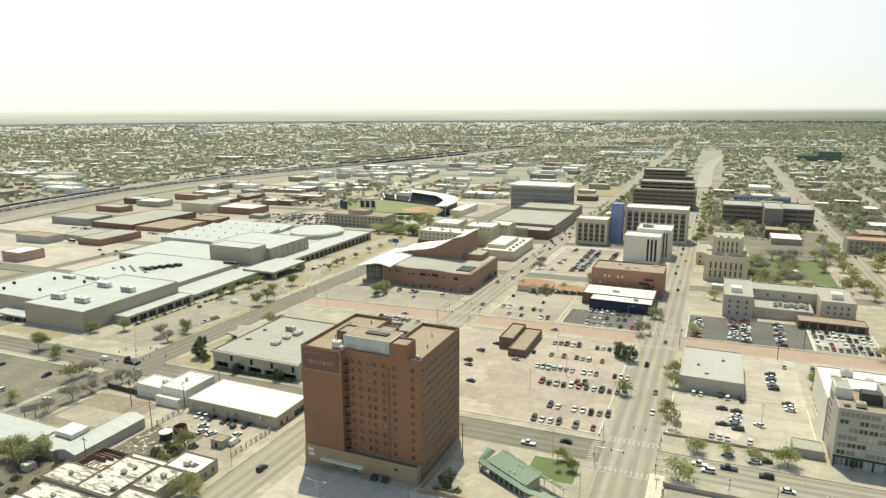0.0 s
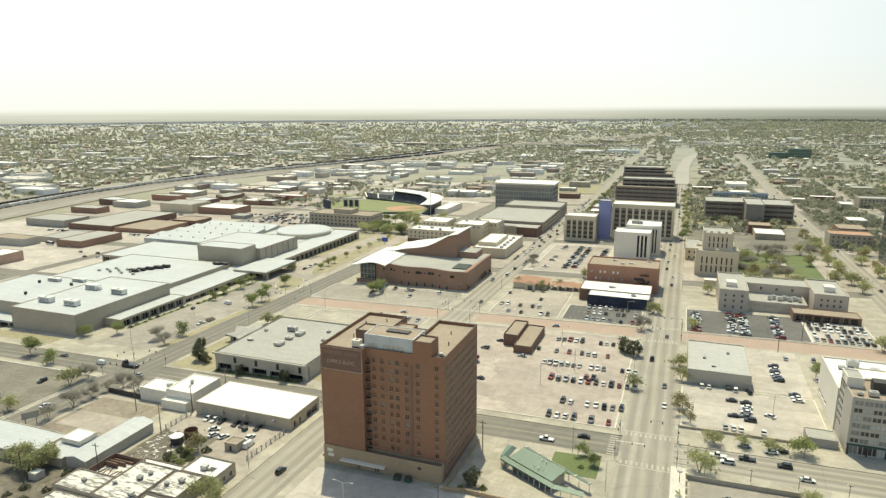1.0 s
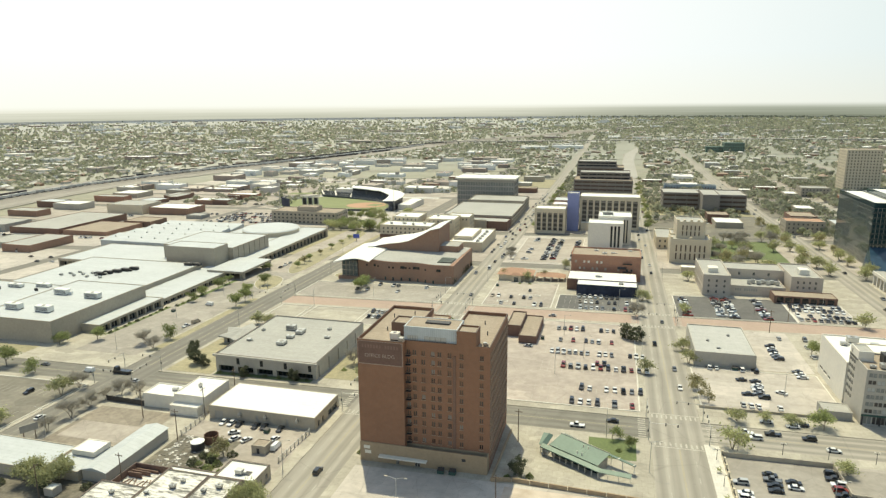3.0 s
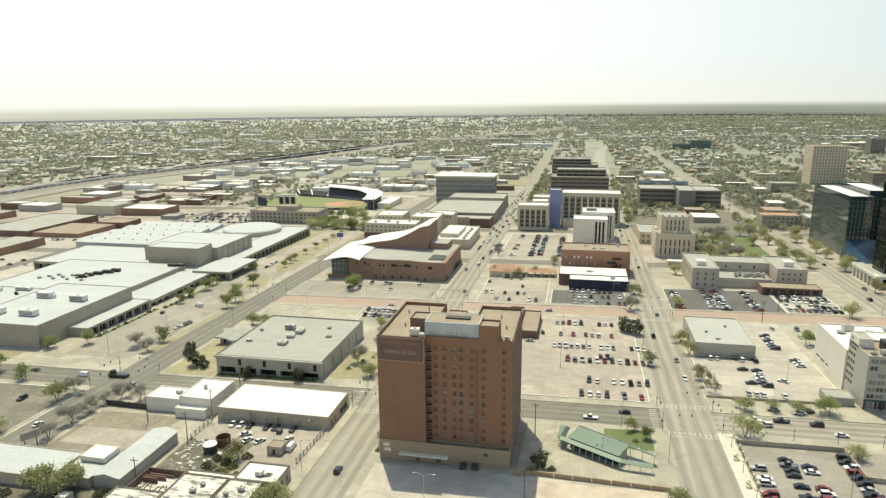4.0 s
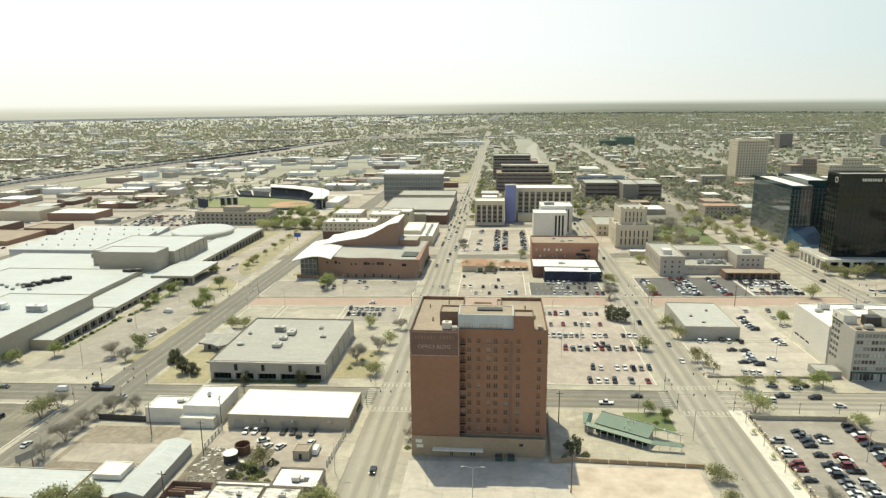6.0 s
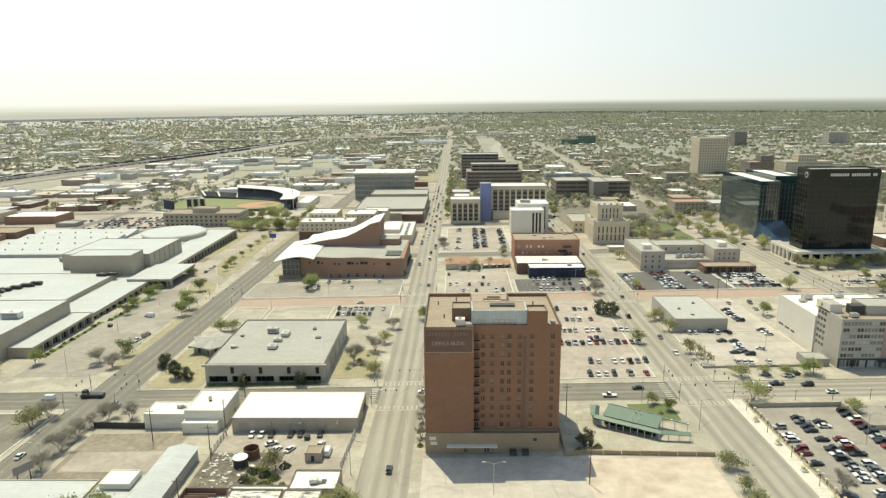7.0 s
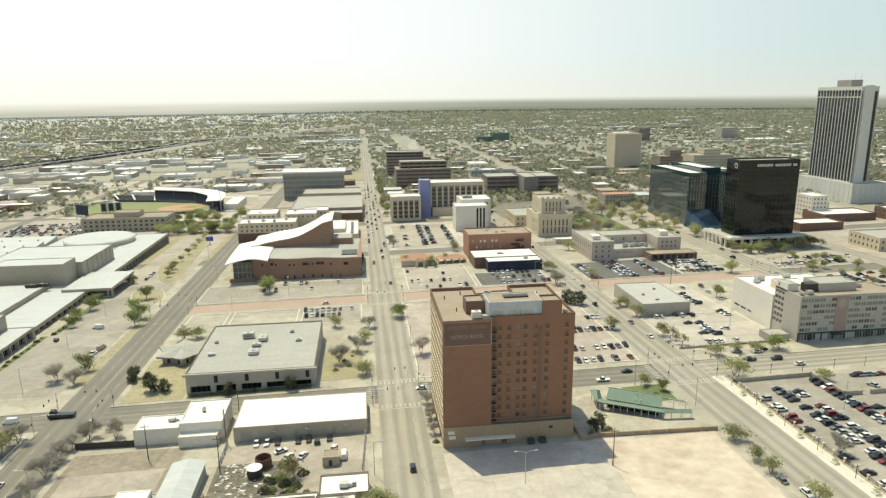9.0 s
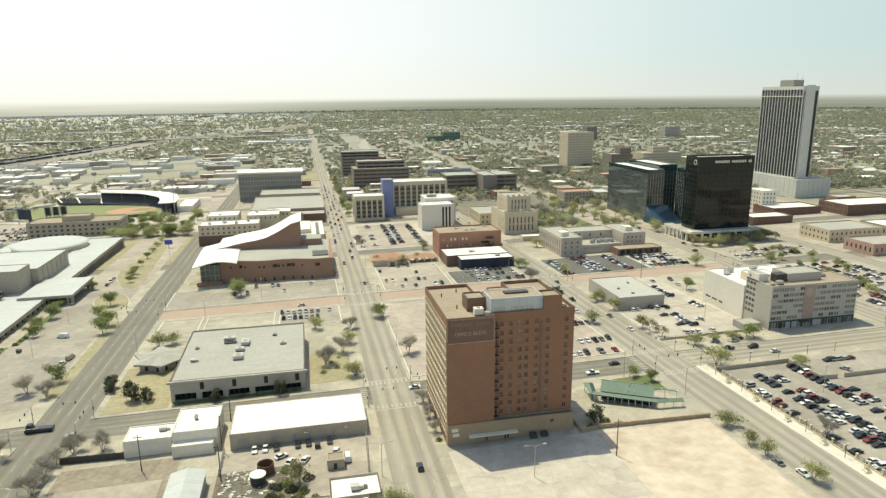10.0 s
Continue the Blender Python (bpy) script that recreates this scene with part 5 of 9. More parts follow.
q.matrix_basis = pose(55.9 - wo.x, 204.94 - wo.y, 15.0, 90, 0, 0)
part("shopfront_band", box_bm((38 - wo.x, 79 - wo.x, 204.8 - wo.y, 204.99 - wo.y, 2.95, 3.6)), M["green_dk"], wb.ob, "dark green shopfront fascia")
for i in range(9):
    x = 38.2 + 5.0 * i - wo.x
    part("shopfront_pier", box_bm((x, x + 0.5, 204.82 - wo.y, 204.988 - wo.y, -1, 2.94)), M["dark"], wb.ob)
part("entrance", box_bm((52.0 - wo.x, 56.5 - wo.x, 203.4 - wo.y, 204.79 - wo.y, 2.6, 3.0)), M["dark"], wb.ob, "dark entrance canopy")
up = Block("roof_storey", 50, 66, 211, 220.9, 21.6, M["greyw"], M["roof_g"], "", parapet=0.3, parent=wb.ob, base=18.1)
up.done()
up = Block("lift_tower", 38.0, 42.5, 213.5, 220.9, 21.4, M["white"], M["roof_g"], "", parapet=0.3, parent=wb.ob, base=18.0)
up.side("W", [(1.5, 2.5)], [(19.0, 20.4)], M["glass"], 0.15)
up.done()
rear = Block("white_store_block", 37.6, 74.0, 221.3, 250.0, 14.8, M["white"], M["roof_w"], "tall windowless white block behind the office", "building", 0.5)
rear.side("W", [(2.0, 6.0), (7.0, 11.0), (12.0, 15.0)], [(2.2, 3.3)], M["glass"], 0.3, 3)
rear.done()
Block("roof_box", 44, 56, 224, 233, 18.0, M["cream"], M["roof_w"], "cream roof storey on the white block", "building", 0.3, base=14.2, skirt=0).done()
for x, y, s in ((44, 208.5, 1.6), (60, 246, 1.5), (42, 240, 1.3), (46, 244, 2.2), (70, 215, 1.4), (40.5, 208, 1.0), (52, 240, 1.6)):
    roof_unit(x, y, roof_z(wb.ob, 18.1) if y < 221 else roof_z(rear.ob, 14.3), 1.6 * s, 1.3 * s, 1.0 * s)
roof_unit(47, 213, roof_z(wb.ob, 18.1), 5.0, 3.6, 3.4, "large dark rooftop cooling tower", "dark")
Block("ramp_house", 28.0, 36.5, 207.0, 214.0, 3.0, M["greyc"], M["roof_g"], "low grey concrete ramp house beside the office", "hut", 0.2).done()

# -- small dark brick house in the lot --
Block("brick_store", -85.6, -79.0, 266.0, 287.0, 5.6, M["brick_dk"], M["roof_t"], "derelict dark brick store with a flat roof", "store", 0.5, M["coping"]).done()
Block("brick_store", -78.9, -71.0, 258.0, 287.0, 3.8, M["brick_dk"], M["roof_t"], "low dark brick wing of the derelict store", "store", 0.4, M["coping"]).done()

# -- theatre with the wave roof --
th = thing("theatre", -168, 378, "orange-brick theatre with a white wave-shaped roof", "theatre")
o = th.matrix_world.translation


def wave_wall(bm, pts, z0, z1):
    """A wall standing on a line of plan points, closed at the back."""
    for (xa, ya), (xb, yb) in zip(pts, pts[1:]):
        bm.faces.new([bm.verts.new(p) for p in ((xa, ya, z0), (xb, yb, z0), (xb, yb, z1), (xa, ya, z1))])


front = [(-194 + 62.6 * i / 24, 354.5 - 4.5 * i / 24 + 1.0 * math.sin(i * 0.55)) for i in range(25)]
loc = [(x - o.x, y - o.y) for x, y in front]
bm = bmesh.new()
prism(bm, loc + [(-131.4 - o.x, 402 - o.y), (-194 - o.x, 402 - o.y)], -3, 12.6)
part("wall", bm, M["brick_th"], th)
bm = bmesh.new()
prism(bm, [(x, y + 0.6) for x, y in loc[1:-1]] + [(-132.2 - o.x, 401.5 - o.y), (-193.4 - o.x, 401.5 - o.y)], 12.604, 12.75)
part("roof", bm, M["roof_g"], th)
prof = [(-193.5, 14.6), (-188, 16.0), (-182, 17.0), (-176, 17.8), (-170, 19.2), (-165, 21.4), (-160, 24.0), (-155, 27.0), (-149.5, 28.4)]
bm = bmesh.new()
a, b, c, d = [], [], [], []
for x, z in prof:
    a.append(bm.verts.new((x - o.x, 384 - o.y, 12.75)))
    b.append(bm.verts.new((x - o.x, 384 - o.y, z)))
    c.append(bm.verts.new((x - o.x, 412 - o.y, z)))
    d.append(bm.verts.new((x - o.x, 412 - o.y, -2)))
for i in range(len(prof) - 1):
    bm.faces.new((a[i], a[i + 1], b[i + 1], b[i]))
    bm.faces.new((c[i], c[i + 1], d[i + 1], d[i]))
bm.faces.new((a[-1], bm.verts.new((prof[-1][0] - o.x, 412 - o.y, 12.75)), c[-1], b[-1]))
bm.faces.new((bm.verts.new((prof[0][0] - o.x, 412 - o.y, 12.75)), a[0], b[0], c[0]))
part("stage_tower", bm, M["brick_th"], th, "tall windowless brick stage tower")
bm = bmesh.new()
top = [(prof[0][0] - 5, prof[0][1] - 0.7)] + prof + [(prof[-1][0] + 0.8, prof[-1][1] + 0.1)]
for z_off, flip in ((0.35, False), (0.0, True)):
    rows_v = [[bm.verts.new((x - o.x, y - o.y, z + 0.05 + z_off)) for x, z in top] for y in (382.4, 398, 413)]
    for r0, r1 in zip(rows_v, rows_v[1:]):
        for i in range(len(top) - 1):
            q = (r0[i], r0[i + 1], r1[i + 1], r1[i])
            bm.faces.new(q[::-1] if flip else q)
    if z_off:
        upper = rows_v
    else:
        for i in range(len(top) - 1):
            bm.faces.new((rows_v[0][i], rows_v[0][i + 1], upper[0][i + 1], upper[0][i]))
        for j in range(2):
            bm.faces.new((rows_v[j][-1], rows_v[j + 1][-1], upper[j + 1][-1], upper[j][-1]))
            bm.faces.new((upper[j][0], upper[j + 1][0], rows_v[j + 1][0], rows_v[j][0]))
part("wave_roof", bm, M["roof_w"], th, "white wave-shaped metal roof")
bm = bmesh.new()
can = [(-207.5, 11.9), (-204, 12.6), (-200, 13.4), (-196, 14.0), (-192, 14.2), (-188, 13.9), (-184, 13.3)]
for z_off in (0.5, 0.0):
    rr = []
    for k, y in enumerate((346.8, 352, 360, 372, 386, 401)):
        rr.append([bm.verts.new((x - o.x - (0.3 * k if k < 4 else 1.0), y - o.y + 3.0 * math.sin(i * 0.5) * (k == 0), z + z_off - 0.5)) for i, (x, z) in enumerate(can)])
    for r0, r1 in zip(rr, rr[1:]):
        for i in range(len(can) - 1):
            q = (r0[i], r0[i + 1], r1[i + 1], r1[i])
            bm.faces.new(q if z_off else q[::-1])
    if z_off:
        upper = rr
    else:
        for i in range(len(can) - 1):
            bm.faces.new((rr[0][i], rr[0][i + 1], upper[0][i + 1], upper[0][i]))
        for j in range(5):
            bm.faces.new((rr[j][-1], rr[j + 1][-1], upper[j + 1][-1], upper[j][-1]))
            bm.faces.new((upper[j][0], upper[j + 1][0], rr[j + 1][0], rr[j][0]))
part("lobby_roof", bm, M["roof_w"], th, "white curved lobby roof")
part("lobby_glass", box_bm((-204.5 - o.x, -194.1 - o.x, 353.5 - o.y, 398 - o.y, -2, 11.6)), M["glass_teal"], th, "tall lobby glazing")
for i in range(5):
    x = -204.4 + 2.5 * i - o.x
    part("mullion", box_bm((x, x + 0.18, 353.3 - o.y, 353.49 - o.y, -1, 11.5)), M["greyw"], th)
for zz in (2.2, 5.4, 8.6):
    part("transom", box_bm((-204.5 - o.x, -194.2 - o.x, 353.32 - o.y, 353.49 - o.y, zz, zz + 0.2)), M["greyw"], th)
part("lobby_step", box_bm((-206.5 - o.x, -193 - o.x, 351.8 - o.y, 353.2 - o.y, -1.5, 2.0)), M["brick_th"], th)
for i, (u, w) in enumerate(((0.12, 1.0), (0.19, 2.2), (0.24, 0.9), (0.37, 1.0), (0.41, 1.0), (0.47, 2.4), (0.52, 1.2), (0.56, 1.0), (0.6, 2.4), (0.66, 2.2), (0.71, 1.0), (0.86, 2.6))):
    k = int(u * 24)
    x, y = loc[k]
    part("window", box_bm((x, x + w, y - 0.35, y + 0.6, 8.6, 8.6 + min(w, 1.6))), M["glass"], th)
for i in range(7):
    k = 7 + 2 * i
    x, y = loc[k]
    part("window", box_bm((x, x + 0.9, y - 0.3, y + 0.6, 1.0, 3.0)), M["glass_teal"], th)
part("roof_pit", box_bm((-143 - o.x, -134 - o.x, 356 - o.y, 368 - o.y, 12.76, 13.2)), M["dark"], th, "dark rooftop plant well")
for i in range(7):
    x = -142.6 + 1.3 * i - o.x
    part("pit_beam", box_bm((x, x + 0.35, 356 - o.y, 368 - o.y, 13.204, 13.5)), M["green_roof"], th)
part("back_stage", box_bm((-149.4 - o.x, -137 - o.x, 386 - o.y, 400 - o.y, 12.76, 16.5)), M["brick_th"], th)
part("back_stage_roof", box_bm((-149.3 - o.x, -137.1 - o.x, 386.1 - o.y, 399.9 - o.y, 16.504, 16.65)), M["roof_g"], th)

# -- convention hall --
cv = thing("convention_hall", -318, 350, "sprawling tan convention hall under pale metal roofs", "convention hall")
o = cv.matrix_world.translation


def wing(x0, x1, y0, y1, h, wall="tan", roof="roof_m", base=0.0, par=0.3):
    w = Block("wing", x0, x1, y0, y1, h, M[wall], M[roof], "", parapet=par, parent=cv, base=base, skirt=5)
    return w


def dz(x, y):
    return gz(x, y) - o.z


wing(-331, -287, 213.5, 276, 11.6 + dz(-309, 245)).done()
wing(-388, -331.3, 223, 270, 10.8 + dz(-360, 245)).done()
wing(-386, -300, 276.3, 345, 7.6 + dz(-330, 310)).done()
s = wing(-299.7, -277.5, 276.3, 490, 5.6 + dz(-285, 385))
s.side("E", [(1.0 + 6.0 * i, 6.4 + 6.0 * i) for i in range(35)], [(-1.6, 3.9)], M["glass"], 1.5, 2)
s.done()
s = wing(-286.8, -276.0, 230, 276.1, 4.8 + dz(-280, 250))
s.side("E", [(1.0 + 6.2 * i, 6.6 + 6.2 * i) for i in range(7)], [(2.3, 5.9)], M["glass"], 1.5, 2)
s.done()
s = wing(-416, -331, 345.2, 396, 6.6 + dz(-375, 370))
s.side("S", [(1.0 + 7.0 * i, 7.2 + 7.0 * i) for i in range(11)], [(-1.2, 3.6)], M["glass"], 4.0, 3)
s.done()
wing(-330.7, -293.5, 350, 366, 17.5 + dz(-312, 358), base=0.1).done()
s = wing(-345, -290, 366.2, 413, 15.2 + dz(-318, 390), base=0.1)
s.side("E", [(6.0 + 7.0 * i, 6.7 + 7.0 * i) for i in range(6)], [(2.0, 14.4)], M["greyc"], 0.6, 0, pane=False)
s.done()
wing(-352, -299.9, 413.2, 492, 6.6 + dz(-318, 450)).done()
bm = bmesh.new()
cyl(bm, -318 - o.x, 466 - o.y, 3.0, 10.0 + dz(-318, 466), 23, n=56)
part("drum", bm, M["cream"], cv, "round meeting hall drum")
bm = bmesh.new()
cyl(bm, -318 - o.x, 466 - o.y, 10.004 + dz(-318, 466), 10.8 + dz(-318, 466), 23.6, 22.5, n=56)
part("drum_roof", bm, M["roof_m"], cv)
for i in range(4):
    y0 = 398 + 21 * i
    bm = bmesh.new()
    zz = 8.6 + dz(-390, y0)
    pts = [(-428, y0, 1), (-353, y0, 1), (-353, y0 + 20, 1), (-428, y0 + 20, 1)]
    lo = [bm.verts.new((x - o.x, y - o.y, -4)) for x, y, _ in pts]
    hi = [bm.verts.new((x - o.x, y - o.y, zz + (2.4 if k > 1 else 0.4))) for k, (x, y, _) in enumerate(pts)]
    bm.faces.new(hi)
    for k in range(4):
        bm.faces.new((lo[k], lo[(k + 1) % 4], hi[(k + 1) % 4], hi[k]))
    part("saw_tooth_bay", bm, M["roof_m"], cv, "pale saw-tooth roof bay")
    for k in range(6):
        x = -422 + 12 * k - o.x
        part("roof_vent", box_bm((x, x + 0.8, y0 + 9 - o.y, y0 + 9.8 - o.y, zz + 1.0, zz + 2.3)), M["metal"], cv)
part("drive_canopy", box_bm((-290 - o.x, -264.5 - o.x, 336 - o.y, 372 - o.y, 4.6 + dz(-276, 350), 5.9 + dz(-276, 350))), M["tan"], cv, "broad drive-through canopy")
part("drive_canopy_roof", box_bm((-289.8 - o.x, -264.7 - o.x, 336.2 - o.y, 371.8 - o.y, 5.904 + dz(-276, 350), 6.0 + dz(-276, 350))), M["roof_m"], cv)
for x in (-268, -266):
    for y in (338, 370):
        part("canopy_pier", box_bm((x - o.x, x + 1 - o.x, y - o.y, y + 1.5 - o.y, -4, 4.59 + dz(-276, 350))), M["tan"], cv)
part("porch_roof", box_bm((-357 - o.x, -331.5 - o.x, 213 - o.y, 222.9 - o.y, 4.2, 5.2)), M["roof_m"], cv)
for x in (-356, -349, -342, -335):
    part("porch_pier", box_bm((x - o.x, x + 0.6 - o.x, 213.6 - o.y, 214.2 - o.y, -3, 4.19)), M["tan"], cv)
zz = o.z + 11.3 + dz(-309, 245)
for x, y in ((-321, 226), (-303, 226), (-318, 252), (-297, 250)):
    roof_unit(x, y, zz, 8.4, 3.2, 3.0, "long white rooftop air handler", "roof_w")
zz = o.z + 7.3 + dz(-330, 310)
for i, (x, y) in enumerate(((-345, 306), (-342, 310), (-339, 314), (-336, 318), (-333, 322))):
    roof_unit(x, y, zz, 5.5, 2.4, 1.9, "dark grey rooftop chiller", "dark")
for i in range(10):
    roof_unit(-368 + 3.2 * i, 300 + 4 * (i % 3), zz, 1.6, 1.4, 1.2)
for x, y in ((-306, 340), (-301, 341)):
    roof_unit(x, y, zz, 6.0, 2.4, 1.6, "dark grey rooftop chiller", "dark")
for x, y in ((-378, 240), (-365, 256), (-350, 236), (-342, 258), (-372, 230)):
    roof_unit(x, y, o.z + 10.5 + dz(-360, 245), 1.2, 1.2, 1.6, m="dark")
for x, y in ((-360, 262), (-345, 266)):
    roof_unit(x, y, o.z + 10.5 + dz(-360, 245), 9.0, 2.6, 2.0, "long white rooftop air handler", "roof_w")
zz = o.z + 6.3 + dz(-375, 370)
for i in range(5):
    roof_unit(-352 + 5.5 * i - 4, 386, zz, 5.2, 3.0, 2.8, "grey louvred rooftop cooler", "metal")

# -- courthouse --
ct = Block("courthouse", 8.0, 22.0, 353.6, 392.0, 12.2, M["limestone"], M["roof_g"], "buff stone courthouse with corner pavilions", "courthouse", 0.8)
ct.side("W", spans(1, 37.4, 10, 1.3), [(1.5, 4.6), (5.4, 10.2)], M["glass"], 0.3)
ct.side("S", spans(1, 13, 3, 1.0), [(2.0, 3.6), (5.4, 6.8), (8.2, 9.6)], M["glass"], 0.25)
ct.done()
C = ct.ob
b = Block("pavilion", 53.0, 68.5, 360.0, 392.0, 12.0, M["limestone"], M["roof_g"], "", parapet=0.8, parent=C)
b.side("S", spans(2, 13.5, 4, 1.0), [(2.0, 3.6), (5.4, 6.8), (8.2, 9.6)], M["glass"], 0.25)
b.side("W", spans(2, 14, 3, 1.0), [(5.4, 6.8), (8.2, 9.6)], M["glass"], 0.25)
b.done()
b = Block("middle", 22.01, 52.99, 376.0, 392.0, 11.0, M["limestone"], M["roof_g"], "", parapet=0.6, parent=C)
b.side("S", spans(4, 27, 3, 1.2), [(7.4, 9.2)], M["glass"], 0.25)
b.done()
b = Block("front_hall", 22.01, 50.0, 357.0, 375.99, 6.2, M["limestone"], M["roof_g"], "", parapet=0.7, parent=C)
b.done()
co = C.matrix_world.translation
for k in range(10):
    x = 25 + 1.15 * k - co.x
    if k != 3:
        part("letter_bar", box_bm((x, x + 0.75, 356.9 - co.y, 356.99 - co.y, 3.4, 4.7)), M["greyc"], C, "raised illegible wall letter")
for x, y in ((14, 362), (61, 368)):
    part("roof_drum", box_bm((x - 2.5 - co.x, x + 2.5 - co.x, y - co.y, y + 6 - co.y, 11.3, 14.0)), M["white"], C, "white roof penthouse")
for i in range(7):
    roof_unit(33 + 2.4 * i, 364 + (i % 2) * 2, roof_z(C, 5.6), 1.8, 1.8, 2.2)
lb = Block("loading_shed", 42.0, 71.5, 344.5, 355.0, 4.2, M["brick_dk"], M["roof_t"], "long low brown-roofed loading shed", "shed", 0.3)
lb.side("S", spans(1, 28.5, 7, 3.2), [(0.2, 3.4)], M["glass"], 1.0, 0)
lb.done()

# -- red brick building and the mural building --
rb = Block("red_brick_building", -64.3, -23.8, 376.5, 398.5, 15.8, M["brick_or"], M["roof_t"], "orange-red brick building with scattered white windows", "building", 0.8)
rb.side("S", spans(1.5, 39, 15, 1.3), [(3.0, 4.6), (6.6, 8.2), (10.6, 12.2)], [M["white"], M["glass_old"], M["tan"]], 0.15, 0, skip=lambda u, v: (int(u * 7.3 + v * 3.1) % 5) < 2 or (v > 10 and u > 20))
rb.side("W", spans(2, 20, 5, 1.1), [(3, 5), (7, 9), (11, 13)], M["glass_old"], 0.2, rim=M["tan"])
rb.done()
mb = Block("mural_building", -58.8, -26.4, 341.5, 352.0, 6.2, M["mural"], M["roof_w"], "low white-roofed building with a dark blue mural wall", "building", 0.3)
mb.done()
Block("brick_annex", -64.8, -26.4, 352.2, 371.0, 6.6, M["brick_dk"], M["roof_w"], "low white-roofed brick annex", "building", 0.3).done()
for x, y in ((-45, 385), (-40, 387), (-50, 392), (-30, 395), (-35, 347), (-48, 360)):
    roof_unit(x, y, roof_z(rb.ob, 14.5) if y > 375 else roof_z(mb.ob, 5.9), 2.6, 1.6, 1.2)
for i in range(4):
    q = part("stair_flight", box_bm((-0.9, 0.9, -2.6, 2.6, -0.1, 0.1)), M["dark"], rb.ob, "iron fire stair flight")
    q.matrix_basis = pose(9.5 + 3.0 * (i % 2), -11.8, 4.0 + 2.4 * i, 0, 35 if i % 2 else -35, 90)

# -- mission-style shop --
ms = thing("mission_shop", -93, 373, "small cream mission-style shop under terracotta tiles", "shop")
part("wall", box_bm((-14, 6, -6, 7, -2, 3.8)), M["cream"], ms)
part("bay", box_bm((-6, 0, -9, -6.01, -2, 4.2)), M["cream"], ms)
part("door_arch", box_bm((-4.4, -1.6, -9.15, -9.004, 0, 3.0)), M["glass_teal"], ms, "arched glazed entrance")
for x0, x1, y0, y1, zb, zt in ((-15, 7, -7, 8, 3.804, 6.6), (-6.6, 0.6, -9.6, -6.0, 4.204, 5.6), (8, 26, -5, 4, 3.2, 5.2)):
    bm = bmesh.new()
    v = [bm.verts.new(p) for p in ((x0, y0, zb), (x1, y0, zb), (x1, y1, zb), (x0, y1, zb))]
    ym = (y0 + y1) / 2
    ins = min((y1 - y0) / 2, (x1 - x0) / 3)
    t1, t2 = bm.verts.new((x0 + ins, ym, zt)), bm.verts.new((x1 - ins, ym, zt))
    bm.faces.new((v[0], v[1], t2, t1))
    bm.faces.new((v[1], v[2], t2))
    bm.faces.new((v[2], v[3], t1, t2))
    bm.faces.new((v[3], v[0], t1))
    bm.faces.new(v[::-1])
    part("tile_roof", bm, M["tile_red"], ms)
for x in (8.5, 13, 17.5, 22, 25.5):
    for y in (-4.5, 3.5):
        part("arcade_pier", box_bm((x - 0.4, x + 0.4, y - 0.4, y + 0.4, -2, 3.19)), M["cream"], ms)

# -- stepped art-deco courthouse --
ad = Block("deco_courthouse", -3.5, 22.0, 433.0, 452.0, 16.5, M["cream"], M["roof_g"], "stepped cream art-deco county building", "courthouse", 0.9)
ad.side("S", spans(2.5, 23, 7, 1.0), [(2.5, 7.0), (8.0, 12.5)], M["glass_br"], 0.5, 0)
ad.side("W", spans(1, 18, 5, 1.0), [(2.5, 7.0), (8.0, 12.5)], M["glass_br"], 0.5, 0)
ad.done()
b = Block("upper", 0.5, 18.5, 440.0, 466.0, 27.0, M["cream"], M["roof_g"], "", parapet=1.2, parent=ad.ob, base=15.0)
b.side("S", spans(2.5, 15.5, 5, 0.9), [(17.5, 20.5), (21.2, 24.5)], M["glass_br"], 0.5, 0)
b.side("W", spans(2, 24, 6, 0.9), [(17.5, 20.5), (21.2, 24.5)], M["glass_br"], 0.5, 0)
b.done()
b = Block("rear", -1.5, 21.0, 452.01, 475.0, 15.5, M["cream"], M["roof_g"], "", parapet=0.9, parent=ad.ob)
b.done()
ao = ad.ob.matrix_world.translation
for x, y, z0 in ((-3.7, 432.8, 16.4), (20.6, 432.8, 16.4), (8.2, 432.6, 16.4), (0.3, 439.8, 26.9), (17.1, 439.8, 26.9), (8.8, 439.7, 26.9), (4.4, 439.7, 26.9), (13.2, 439.7, 26.9)):
    part("finial", box_bm((x - ao.x, x + 1.6 - ao.x, y - ao.y, y + 1.6 - ao.y, z0, z0 + 1.5)), M["cream"], ad.ob)
Block("park_pavilion", 44, 53, 458, 468, 4.6, M["tan"], M["roof_w"], "small square park pavilion with a white roof", "pavilion", 0.3).done()
Block("entrance_lodge", 2, 30, 408.0, 414.0, 3.0, M["cream"], M["roof_w"], "low white-roofed entrance lodge", "lodge", 0.2).done()


def finned(name, x0, x1, y0, y1, h, n, label, wall="cream", faces="SW", roof="roof_w"):
    """A public building with full-height fins between dark window strips."""
    b = Block(name, x0, x1, y0, y1, h, M[wall], M[roof], label, "office building", 0.8)
    for s in faces:
        width = b.w if s in "SN" else b.d
        k = n if s in "SN" else max(2, int(n * b.d / b.w))
        fl = int((h - 5) / 3.8)
        b.side(s, spans(1.2, width - 1.2, k, (width - 2.4) / k * 0.72), [(2.6, 2.6 + 3.8 * fl)], M["glass_fl"], 1.1, 0)
    b.done()
    return b.ob


